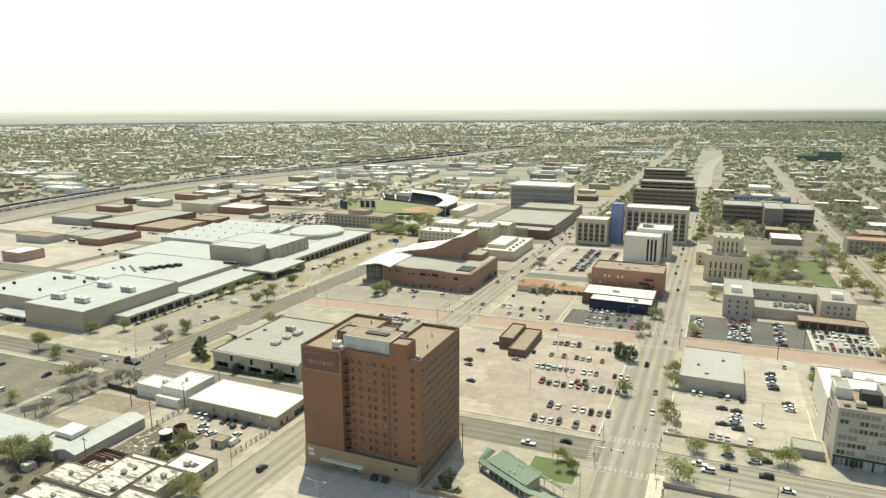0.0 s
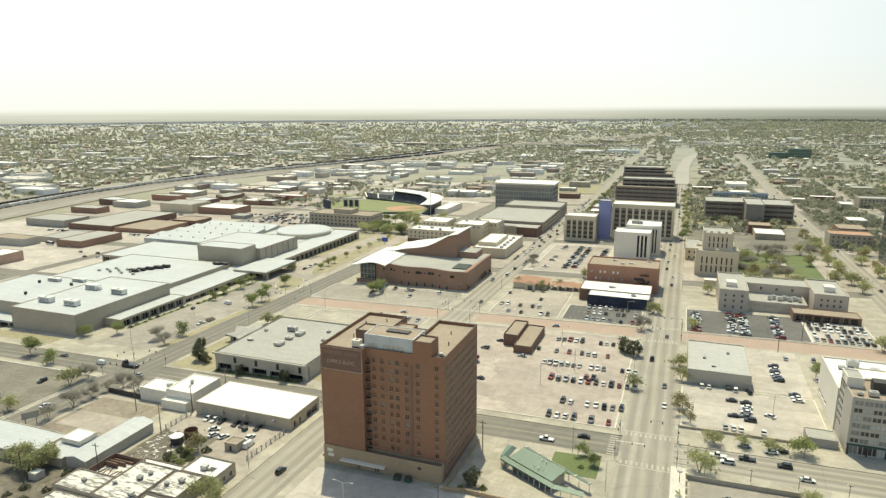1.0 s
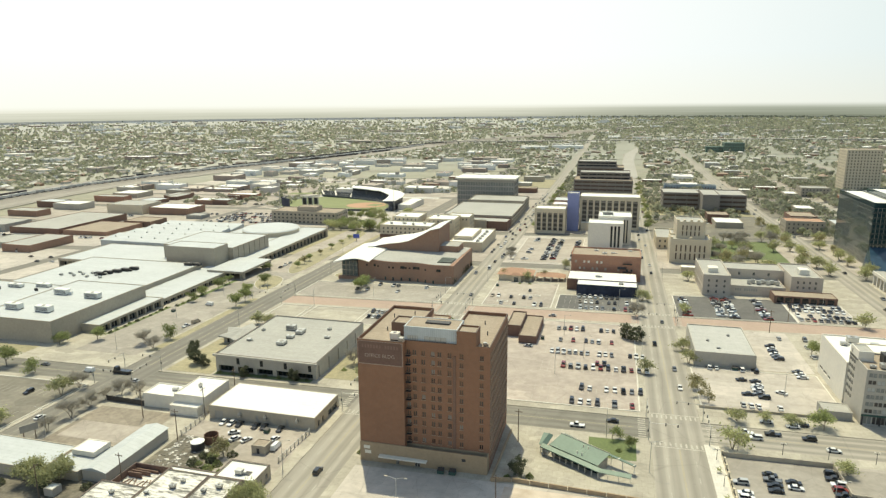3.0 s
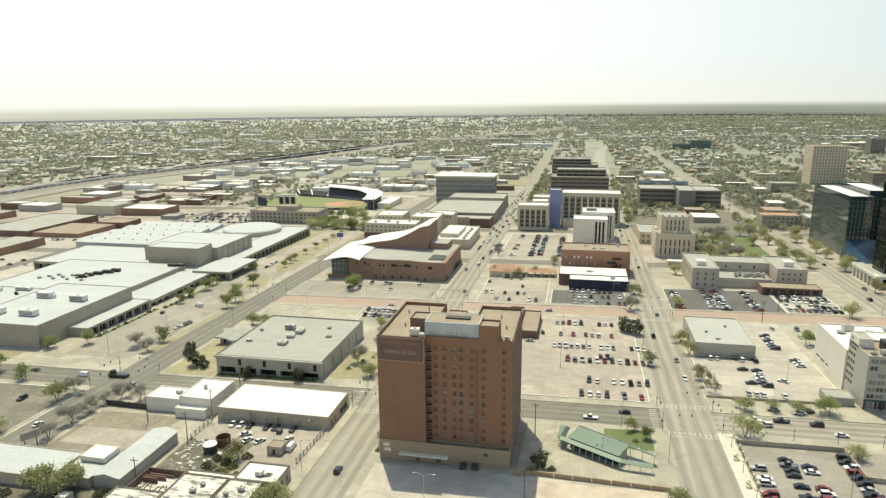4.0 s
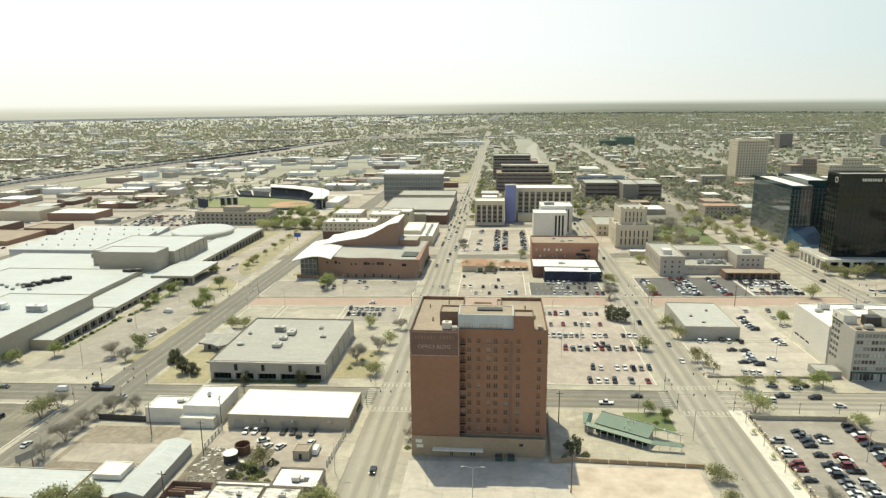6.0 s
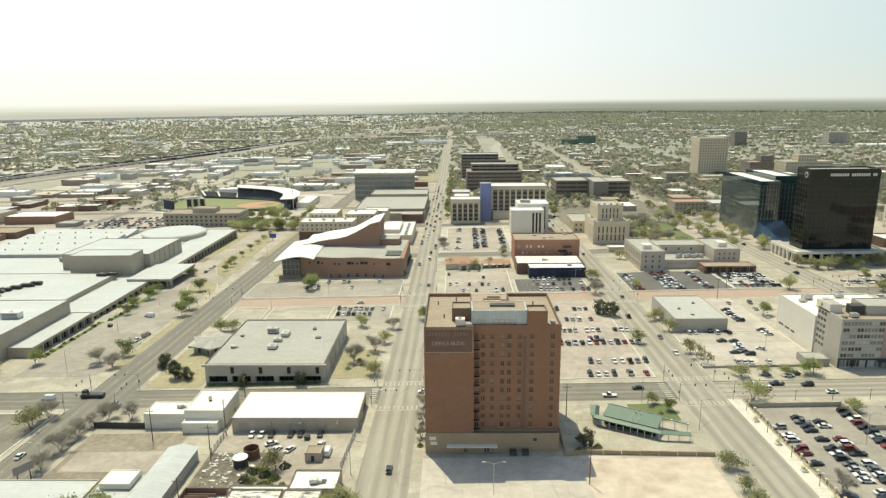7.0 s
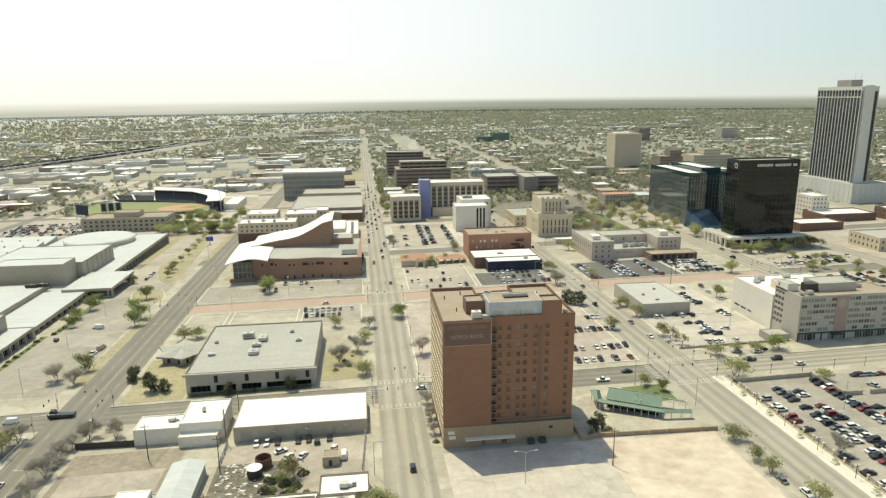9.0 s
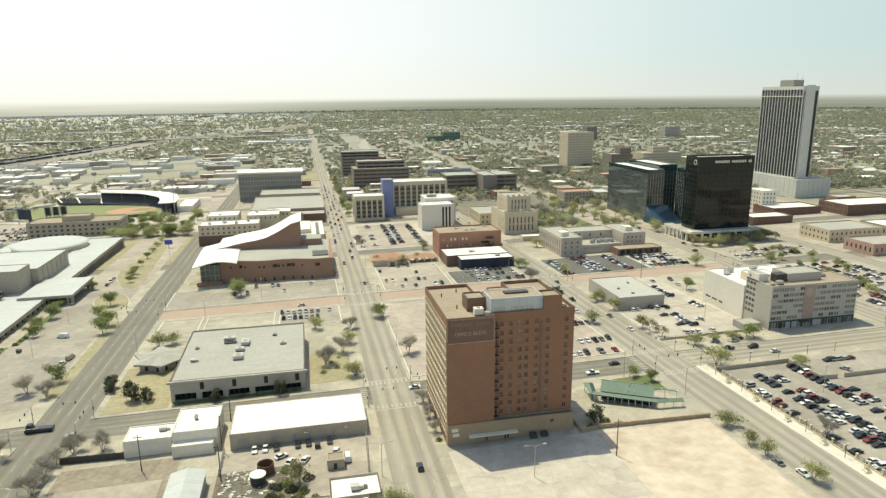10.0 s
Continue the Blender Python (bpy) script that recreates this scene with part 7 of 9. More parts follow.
old_block("tan_house", -9.5, 14, 480, 516, 9.0, 2, "cream", "roof_g", "two-storey cream house with a flat roof")

# ---- trees ----
def leaf_card(bm, c, s, rng):
    u = Vector((rng.gauss(0, 1), rng.gauss(0, 1), rng.gauss(0, 1))).normalized()
    w = u.orthogonal().normalized()
    v = u.cross(w)
    a = rng.uniform(0.6, 1.0)
    bm.faces.new([bm.verts.new(c + w * s * p * a + v * s * q) for p, q in ((-1, -0.6), (0.2, -1), (1, 0.3), (-0.3, 1))])


def grow(bm, p, d, length, r, depth, rng, tips, spread=0.6):
    q = p + d * length
    tube(bm, p, q, r, r * 0.62, 6 if depth > 2 else 3)
    if depth == 0:
        tips.append((q, d))
        return
    for _ in range(rng.choice((2, 3, 3))):
        nd = (d + Vector((rng.gauss(0, spread), rng.gauss(0, spread), rng.gauss(0.05, spread * 0.5)))).normalized()
        if nd.z < -0.1:
            nd.z = 0.1
        grow(bm, p + d * length * rng.uniform(0.72, 1.0), nd, length * rng.uniform(0.66, 0.86), r * 0.58, depth - 1, rng, tips, spread)
    if depth < 3:
        tips.append((q, d))


def tree(x, y, h, leaf, seed, density, label, group, spread=0.6, clump=0.75, stems=1, lush=1):
    """Tapered stems with forking limbs, and a crown of small leaves in uneven clumps round the twig ends."""
    rng = random.Random(seed)
    ob = thing("tree", x, y, label, "tree", group)
    bm, tips = bmesh.new(), []
    turn = rng.uniform(0, 6.28)
    for k in range(stems):
        a = turn + 6.283 * k / stems
        lean = 0.0 if stems == 1 else 0.33
        d = Vector((lean * math.cos(a) + rng.gauss(0, .05), lean * math.sin(a) + rng.gauss(0, .05), 1)).normalized()
        grow(bm, Vector((0, 0, -0.4)), d, h * 0.27, h * (0.024 if stems == 1 else 0.016), 4 if stems == 1 or density < 0.3 else 3, rng, tips, spread)
    part("trunk", bm, M["bark"], ob)
    bm = bmesh.new()
    bare = density < 0.3
    for tpt, d in tips:
        if bare:
            for _ in range(12):
                p0 = tpt - d * rng.uniform(0, 1.2)
                e = p0 + (d + Vector((rng.gauss(0, .75), rng.gauss(0, .75), rng.gauss(.15, .55)))).normalized() * rng.uniform(0.6, 1.7)
                u = (e - p0).orthogonal().normalized() * 0.022
                bm.faces.new([bm.verts.new(v) for v in (p0 - u, p0 + u, e + u * 0.4, e - u * 0.4)])
                if rng.random() < 0.3:
                    leaf_card(bm, e, rng.uniform(0.07, 0.14), rng)
            continue
        if rng.random() > density:
            continue
        for _ in range((int(14 * density) + 4) * lush):
            c = tpt + d * rng.uniform(-0.6, 0.5) + Vector((rng.gauss(0, clump), rng.gauss(0, clump), rng.gauss(0, clump * 0.55)))
            if c.z > 1.0:
                leaf_card(bm, c, rng.uniform(0.13, 0.31), rng)
    part("crown", bm, M[leaf], ob)
    return ob


def juniper(x, y, h, seed):
    rng = random.Random(seed)
    ob = thing("tree", x, y, "dark dense juniper with a ragged crown", "tree", "junipers")
    bm = bmesh.new()
    tube(bm, (0, 0, -0.4), (0, 0, h * 0.8), 0.25, 0.05)
    part("trunk", bm, M["bark"], ob)
    bm = bmesh.new()
    for _ in range(26):
        a, z = rng.uniform(0, 6.283), rng.uniform(0.12, 0.95) * h
        r = h * 0.46 * math.sqrt(max(0.02, 1 - ((z / h - 0.4) / 0.62) ** 2)) * rng.uniform(0.35, 0.95)
        for _ in range(60):
            c = Vector((r * math.cos(a) + rng.gauss(0, 0.5), r * math.sin(a) + rng.gauss(0, 0.5), max(0.2, z + rng.gauss(0, 0.45))))
            leaf_card(bm, c, rng.uniform(0.15, 0.36), rng)
    part("crown", bm, M["leaf_dk"], ob)
    return ob


PROTO = {}
SPECS = {
    "green": ("leaf", 0.95, "round-crowned street tree in fresh green leaf", "leafy trees", 0.55, 0.8, 1),
    "lime": ("leaf_lt", 0.8, "spreading tree with budding yellow-green leaves", "budding trees", 0.66, 0.75, 3),
    "bare": ("twig", 0.16, "almost bare tree with grey-brown twigs", "bare trees", 0.5, 0.6, 3),
    "bronze": ("leaf_or", 0.75, "tree with bronze-green spring leaves", "bronze trees", 0.62, 0.8, 1),
}
tree_rng = random.Random(11)


def plant(x, y, kind, h):
    v = tree_rng.randrange(3)
    key = (kind, v)
    if key not in PROTO:
        if kind == "elm":
            PROTO[key] = (tree(x, y, 11.0, "leaf_lt", 51 + v, 0.95, "large many-stemmed tree in yellow-green leaf", "budding trees", 0.6, 0.95, 3, 3), 11.0)
        elif kind == "juniper":
            PROTO[key] = (juniper(x, y, 7.0, 40 + v), 7.0)
        else:
            lf, dn, lb, gr, sp, cl, st = SPECS[kind]
            PROTO[key] = (tree(x, y, 8.0, lf, 7 * v + len(kind), dn, lb, gr, sp, cl, st), 8.0)
        ob, hh = PROTO[key]
        ob.scale = (1, 1, 1)
        ob.matrix_basis = pose(x, y, gz(x, y) + 0.1, 0, 0, tree_rng.uniform(0, 360))
        ob["grown"] = h
        return
    ob, hh = PROTO[key]
    m = pose(x, y, gz(x, y) + 0.1, 0, 0, tree_rng.uniform(0, 360)) @ Matrix.Scale(h / hh, 4)
    copy_thing(ob, m)


TREES = [
    ("green", 7, [(-270, 222), (-267.5, 288), (-267.0, 301), (-267.5, 314), (-267.5, 326), (-245, 329), (-243, 307), (-236.5, 284), (-236.5, 293), (-262.7, 363), (-238.4, 232), (-181, 326), (-183, 333), (-184, 341), (-113, 270), (26, 198), (40, 267), (-266, 184), (-284, 187), (-283, 213)]),
    ("lime", 7, [(-131, 206), (-131, 240), (-208, 258), (-203, 260), (-26, 235), (-10, 264), (-5, 317), (4, 385), (-24, 337), (-70, 403), (-3.4, 179.5), (72, 308), (-236, 167), (-236.9, 142.6), (-9, 248), (-90, 366), (-144, 262)]),
    ("green", 4.4, [(-38, 178), (-32.5, 173.5)]),
    ("lime", 5.2, [(-27.9, 138.7), (-28.3, 128.7), (-28, 121.6), (-24.5, 109)]),
    ("lime", 4.6, [(1, 199), (9, 199), (17, 199), (24.5, 171)]),
    ("elm", 8.6, [(-188.5, 117.6), (-193.8, 116.8), (-129.0, 119.5)]),
    ("bare", 6.5, [(-236.5, 217.8), (-206, 172), (-214, 172.5), (-217.1, 142.7), (-217.7, 153), (-217.5, 161.3), (-234.4, 174), (-141, 220), (-129, 258), (-109, 222), (-4.5, 127), (-109, 427), (-111, 440), (-244, 222), (-28, 308), (-134, 230)]),
    ("juniper", 3.9, [(-28.5, 270), (-33, 273)]),
    ("juniper", 4.4, [(-63.5, 151.5)]),
    ("juniper", 3.9, [(-215.1, 215.5), (-206.1, 205.5), (-201, 204.5), (-157, 197.6), (-178, 197.6), (-215.5, 218.5)]),
    ("bronze", 6, [(-247, 386), (-8, 218), (-6, 211.5), (-8.5, 223), (-104, 370), (-80, 372), (-150.5, 141.5)]),
    ("bare", 4.2, [(-111.3, 178), (-111.0, 168), (-111.2, 158), (-217, 168)]),
]
for kind, h, spots in TREES:
    for x, y in spots:
        plant(x, y, kind, h * tree_rng.uniform(1.1, 1.5))


def shrub(x, y, r, h, leaf, seed, label):
    """A low bush: short stems and a ragged dome of small leaves."""
    rng = random.Random(seed)
    ob = thing("shrub", x, y, label, "shrub", "shrubs")
    bm = bmesh.new()
    for i in range(5):
        a = rng.uniform(0, 6.28)
        tube(bm, (0, 0, -0.2), (r * 0.6 * math.cos(a), r * 0.6 * math.sin(a), h * 0.8), 0.05, 0.02, 4)
    part("stem", bm, M["bark"], ob)
    bm = bmesh.new()
    for _ in range(260):
        a, u = rng.uniform(0, 6.28), rng.random() ** 0.5
        z = h * (1 - u * u) * rng.uniform(0.4, 1.0) * (1 + 0.3 * math.sin(3 * a))
        leaf_card(bm, Vector((r * u * math.cos(a), r * u * math.sin(a), max(0.1, z))), rng.uniform(0.14, 0.3), rng)
    part("foliage", bm, M[leaf], ob)
    return ob


sh1 = shrub(-156, 139.8, 1.7, 1.6, "leaf_dk", 3, "dark overgrown shrub in the littered yard")
sh2 = shrub(-154, 147.5, 1.6, 1.5, "leaf", 4, "low green shrub on dry ground")
for i in range(16):
    x, y = tree_rng.uniform(-157.5, -146), tree_rng.uniform(129.5, 143)
    if math.hypot(x + 161, y - 143.8) > 3.2 and math.hypot(x + 159, y - 148) > 3.4:
        copy_thing(sh1 if i % 3 else sh2, pose(x, y, gz(x, y) + 0.15, 0, 0, 40 * i) @ Matrix.Scale(tree_rng.uniform(0.6, 1.2), 4))
for i in range(9):
    copy_thing(sh1, pose(tree_rng.uniform(-212, -174), tree_rng.uniform(102, 118), gz(-195, 108) + 0.1, 0, 0, 50 * i) @ Matrix.Scale(tree_rng.uniform(0.6, 1.2), 4))
for i in range(16):
    copy_thing(sh2 if i % 2 else sh1, pose((-272 if i < 10 else -269.3) + tree_rng.uniform(-0.8, 0.8), 232 + 4.6 * i, gz(-272, 232 + 4.6 * i) + 0.1, 0, 0, 50 * i) @ Matrix.Scale(tree_rng.uniform(0.5, 0.9), 4))
for x, y in ((-190, 200), (-184, 200), (-170, 200), (-164, 200), (-152, 200.3), (-139, 222), (-137, 216), (-142, 213), (-136, 226), (-66, 150), (-60, 152), (-36, 172), (-111.2, 154), (-110.9, 163), (-93, 361), (-87, 361)):
    copy_thing(sh2, pose(x, y - 1.2, gz(x, y) + 0.1, 0, 0, 7 * x) @ Matrix.Scale(tree_rng.uniform(0.5, 0.8), 4))


def planter(x, y):
    ob = thing("planter", x, y, "square white concrete planter with a small shrub", "planter", "planters", z=gz(x, y) + KERB + 0.02)
    bm = bmesh.new()
    add_box(bm, -0.8, 0.8, -0.8, 0.8, -0.1, 0.55)
    bmesh.ops.bevel(bm, geom=bm.edges[:], offset=0.06, segments=1, affect="EDGES")
    part("box", bm, M["white"], ob)
    bm = bmesh.new()
    rng = random.Random(int(y))
    for _ in range(70):
        leaf_card(bm, Vector((rng.gauss(0, 0.4), rng.gauss(0, 0.4), 0.6 + abs(rng.gauss(0, 0.5)))), rng.uniform(0.1, 0.22), rng)
    part("foliage", bm, M["leaf_lt"], ob)
    return ob


pn = planter(-9.0, 165)
for i in range(1, 7):
    copy_thing(pn, pose(-9.0, 165 - 14 * i, gz(-9, 165 - 14 * i) + KERB + 0.02))
# rows along the convention drive, the park, the church square and the bank
for i in range(22):
    plant(tree_rng.uniform(24, 74), tree_rng.uniform(416, 522), tree_rng.choice(("lime", "bare", "bronze", "bare")), tree_rng.uniform(9, 14))
for i in range(22):
    plant(tree_rng.uniform(80, 87) if i % 2 else tree_rng.uniform(103, 113), 405 + 10 * i * 0.9, tree_rng.choice(("bronze", "lime")), tree_rng.uniform(9, 13))
for i in range(42):
    plant(tree_rng.uniform(-300, -236), tree_rng.uniform(516, 542) if i % 3 else tree_rng.uniform(575, 622), tree_rng.choice(("green", "lime")), tree_rng.uniform(9, 13))
for i in range(7):
    plant(-247 - 1.2 * i, 375 + 21 * i, tree_rng.choice(("green", "lime", "bronze")), tree_rng.uniform(5, 7))
for i in range(16):
    plant(-108 + tree_rng.uniform(-2, 2), 560 + 22 * i, "green", tree_rng.uniform(7, 10))
    plant(-12 + 3 * (i % 2), 560 + 24 * i, tree_rng.choice(("green", "lime")), tree_rng.uniform(7, 10))
for i in range(20):
    plant(tree_rng.uniform(101, 160), 357 - 4 * (i % 3), tree_rng.choice(("lime", "green", "bronze")), tree_rng.uniform(7, 10.5))
for i in range(24):
    plant(tree_rng.uniform(10, 85), tree_rng.uniform(650, 690), tree_rng.choice(("bronze", "lime", "green")), tree_rng.uniform(6, 9))
for i in range(20):
    plant(tree_rng.uniform(-98, -20), tree_rng.uniform(765, 784), tree_rng.choice(("green", "lime")), tree_rng.uniform(6, 10))
for i in range(10):
    plant(-133 + tree_rng.uniform(-1, 1), 352 + 5 * i, "juniper", 4.5)
for i in range(26):
    plant(tree_rng.uniform(104, 160), tree_rng.uniform(205, 345), tree_rng.choice(("lime", "green")), tree_rng.uniform(5, 7))

# ---- cars ----
PAINTS = {
    "white": (0.72, 0.72, 0.70), "silver": (0.42, 0.43, 0.43), "grey": (0.14, 0.145, 0.15), "black": (0.02, 0.02, 0.022),
    "red": (0.21, 0.03, 0.025), "blue": (0.04, 0.07, 0.16), "tan": (0.36, 0.30, 0.22), "teal": (0.05, 0.12, 0.13),
}
for k, c in PAINTS.items():
    m = mat(k + " car paint", c, 0.25, 0.04, 0.5, 3.0, metal=0.0)
    m.node_tree.nodes["Principled BSDF"].inputs["Coat Weight"].default_value = 0.5
    M["car_" + k] = m
SHAPES = {
    # length, width, body top, roof height, cabin from, cabin to (fractions of the length), slopes
    "sedan": (4.7, 1.82, 0.86, 1.45, 0.26, 0.86, 0.85, 0.65),
    "suv": (4.8, 1.92, 1.02, 1.76, 0.27, 0.97, 0.75, 0.3),
    "pickup": (5.6, 1.98, 1.02, 1.82, 0.27, 0.62, 0.65, 0.25),
    "truck": (8.6, 2.45, 1.5, 3.0, 0.06, 0.28, 0.3, 0.1),
    "van": (5.4, 2.0, 1.1, 2.2, 0.16, 0.99, 0.7, 0.08),
    "bus": (12.0, 2.5, 1.3, 3.2, 0.02, 0.99, 0.3, 0.05),
}
WHEEL = None


def make_car(kind, paint):
    """Body with wheel arches, glazed cabin, roof panel, lamps and four wheels; it heads along +y."""
    global WHEEL
    L, W, hb, hr, c0, c1, s0, s1 = SHAPES[kind]
    ob = new("car")
    tagged(ob, "%s %s parked on the paving" % (paint, {"sedan": "saloon car", "suv": "sport utility car", "pickup": "pickup truck", "van": "panel van", "truck": "flatbed truck"}[kind]), "car" if kind != "pickup" else "pickup truck", "cars in town")
    f, r = L / 2, -L / 2
    prof = [(f, 0.32), (f, hb * 0.66), (f - 0.12, hb * 0.8), (f - L * c0, hb), (f - L * c1, hb), (r + 0.05, hb * 0.97), (r, hb * 0.7), (r, 0.34)]
    if kind == "pickup":
        prof = [(f, 0.4), (f, hb * 0.75), (f - 0.1, hb * 0.9), (f - L * c0, hb), (f - L * c1, hb), (f - L * c1 - 0.01, 0.75), (r + 0.12, 0.75), (r + 0.1, hb), (r, hb), (r, 0.42)]
    bm = bmesh.new()
    for_l = []
    for sx in (-1, 1):
        for_l.append([bm.verts.new((sx * W / 2 * (0.94 if z > hb * 0.9 or z < 0.45 else 1.0), y, z)) for y, z in prof])
    n = len(prof)
    for i in range(n):
        j = (i + 1) % n
        bm.faces.new((for_l[0][i], for_l[1][i], for_l[1][j], for_l[0][j]))
    bm.faces.new(for_l[0])
    bm.faces.new(for_l[1][::-1])
    bmesh.ops.recalc_face_normals(bm, faces=bm.faces)
    part("body", bm, M["car_" + paint], ob)
    y0, y1 = f - L * c0, f - L * c1
    bm = bmesh.new()
    w0, w1 = W * 0.46, W * 0.37
    lo = [bm.verts.new(p) for p in ((-w0, y1, hb), (w0, y1, hb), (w0, y0, hb), (-w0, y0, hb))]
    hi = [bm.verts.new(p) for p in ((-w1, y1 + s1, hr - 0.06), (w1, y1 + s1, hr - 0.06), (w1, y0 - s0, hr - 0.06), (-w1, y0 - s0, hr - 0.06))]
    for i in range(4):
        j = (i + 1) % 4
        bm.faces.new((lo[i], lo[j], hi[j], hi[i]))
    bm.faces.new(hi)
    cabin = part("glasshouse", bm, M["carglass"] if kind != "van" else M["car_" + paint], ob)
    bm = bmesh.new()
    add_box(bm, -w1 - 0.03, w1 + 0.03, y1 + s1 - 0.05, y0 - s0 + 0.05, hr - 0.056, hr)
    part("roof", bm, M["car_" + paint], cabin)
    if WHEEL is None:
        bm = bmesh.new()
        cyl(bm, 0, 0, -0.11, 0.11, 0.34, n=12)
        bmesh.ops.rotate(bm, verts=bm.verts, cent=(0, 0, 0), matrix=Matrix.Rotation(radians(90), 3, "Y"))
        WHEEL = mesh_of("wheel", bm, M["tyre"])
    for sx in (-1, 1):
        for yy in (f - 0.9, r + 0.95):
            q = new("wheel", WHEEL)
            q.parent, q.matrix_basis = ob, pose(sx * (W / 2 - 0.08), yy, 0.34)
    return ob


CARS = {}
FAR_CARS = bmesh.new()
PAINT_LIST = list(PAINTS)


def far_car(m, kind, paint):
    """A simpler car of the crowded far lots, joined with its neighbours."""
    L, W, hb, hr, c0, c1, s0, s1 = SHAPES[kind]
    f, r = L / 2, -L / 2
    mi = PAINT_LIST.index(paint)
    prof = [(f, 0.2), (f, hb * 0.7), (f - L * c0, hb), (f - L * c1, hb), (r, hb * 0.9), (r, 0.2)]
    a = [FAR_CARS.verts.new(m @ Vector((-W / 2, y, z))) for y, z in prof]
    b = [FAR_CARS.verts.new(m @ Vector((W / 2, y, z))) for y, z in prof]
    for i in range(6):
        j = (i + 1) % 6
        FAR_CARS.faces.new((a[j], b[j], b[i], a[i])).material_index = mi
    FAR_CARS.faces.new(a[::-1]).material_index = mi
    FAR_CARS.faces.new(b).material_index = mi
    y0, y1, w0, w1 = f - L * c0, f - L * c1, W * 0.46, W * 0.37
    lo = [FAR_CARS.verts.new(m @ Vector(p)) for p in ((-w0, y1, hb), (w0, y1, hb), (w0, y0, hb), (-w0, y0, hb))]
    hi = [FAR_CARS.verts.new(m @ Vector(p)) for p in ((-w1, y1 + s1, hr), (w1, y1 + s1, hr), (w1, y0 - s0, hr), (-w1, y0 - s0, hr))]
    for i in range(4):
        j = (i + 1) % 4
        FAR_CARS.faces.new((lo[i], lo[j], hi[j], hi[i])).material_index = len(PAINT_LIST)
    FAR_CARS.faces.new(hi).material_index = mi


car_rng = random.Random(3)
MIX = [("sedan", "white", 9), ("sedan", "silver", 9), ("sedan", "grey", 9), ("sedan", "black", 9), ("sedan", "red", 3), ("sedan", "blue", 1), ("suv", "white", 8), ("suv", "black", 9), ("suv", "grey", 7), ("suv", "silver", 5), ("suv", "red", 3), ("pickup", "white", 5), ("pickup", "black", 4), ("pickup", "silver", 3), ("pickup", "red", 2), ("sedan", "tan", 3)]
BAG = [(k, p) for k, p, n in MIX for _ in range(n)]


def car(x, y, heading, kind=None, up=KERB + 0.03):
    """heading: degrees from +y, anticlockwise."""
    key = kind or car_rng.choice(BAG)
    slope = math.degrees(math.atan(0.01595))
    rise = math.degrees(math.atan(0.01737))
    m = Matrix.Translation((x, y, gz(x, y) + up + 0.01)) @ Euler((radians(-slope), radians(-rise), 0)).to_matrix().to_4x4() @ Matrix.Rotation(radians(heading), 4, "Z") @ Matrix.Scale(0.92, 4)
    if y > 305 or x > 100 or x < -300:
        far_car(m, *key)
        return
    if key not in CARS:
        CARS[key] = make_car(*key)
        CARS[key].matrix_basis = m
        return
    copy_thing(CARS[key], m)


def row(xa, ya, xb, yb, n, heading, fill):
    for i in range(n):
        if car_rng.random() < fill:
            u = i / max(1, n - 1)
            j = car_rng.uniform(-0.25, 0.25)
            a = radians(heading)
            car(xa + (xb - xa) * u - math.sin(a) * j, ya + (yb - ya) * u + math.cos(a) * j, heading + car_rng.choice((0, 180)) + car_rng.uniform(-3, 3))


# big pinkish lot
CODE = {"w": "white", "s": "silver", "g": "grey", "k": "black", "r": "red", "b": "blue", "t": "tan"}


def bay_row(x, y, pattern, step=2.75, heading=0):
    """Cars in the bays of one row, a letter a bay: small for a saloon, large for a high car or pickup."""
    a = radians(heading)
    for i, c in enumerate(pattern):
        if c != ".":
            kind = "sedan" if c.islower() else ("suv", "suv", "pickup")[i % 3]
            j = car_rng.uniform(-0.3, 0.3)
            car(x + math.cos(a) * step * i - math.sin(a) * j, y + math.sin(a) * step * i + math.cos(a) * j, heading + car_rng.choice((0, 180)) + car_rng.uniform(-3, 3), (kind, CODE[c.lower()]))


bay_row(-63.1, 281, "sgRwK..kwk")
bay_row(-61, 265, "g.r.ksW.r")
bay_row(-63.4, 250, "wSWSWgs.Wwg..kWw", 2.45)
bay_row(-57.4, 234.5, "RGSKWRKwKrgW", 2.9)
bay_row(-49.2, 214.2, "Kw.wwKgK", 2.95)
bay_row(-51.9, 202.3, "KwwK.G.r", 2.9)
car(-44.4, 239.2, 0, ("suv", "red"))
car(-41.6, 239.4, 180, ("pickup", "black"))
for x, y, k in ((-84, 225, ("sedan", "black")), (-93, 246, ("suv", "red")), (-91, 241, ("sedan", "grey")), (-92, 259, ("suv", "grey")), (-88, 270, ("sedan", "black")), (-74, 254, ("sedan", "silver"))):
    car(x, y, 82, k)
# before the mural wall
row(-57, 337.5, -28, 337.0, 11, 0, 0.7)
row(-56, 327.5, -32, 327.0, 9, 0, 0.85)
row(-58, 316, -30, 315.5, 11, 0, 0.6)
# mission shop lot
row(-103, 345, -74, 344, 9, 0, 0.3)
row(-104, 330, -72, 329, 10, 0, 0.4)
row(-104, 317.5, -72, 316.5, 10, 0, 0.5)
# bays north of it
row(-99.5, 424, -98.5, 502, 27, 90, 0.45)
row(-86.5, 424, -85.5, 500, 26, 90, 0.8)
row(-80.5, 424, -79.5, 500, 26, 90, 0.7)
row(-67, 424, -66, 500, 26, 90, 0.75)
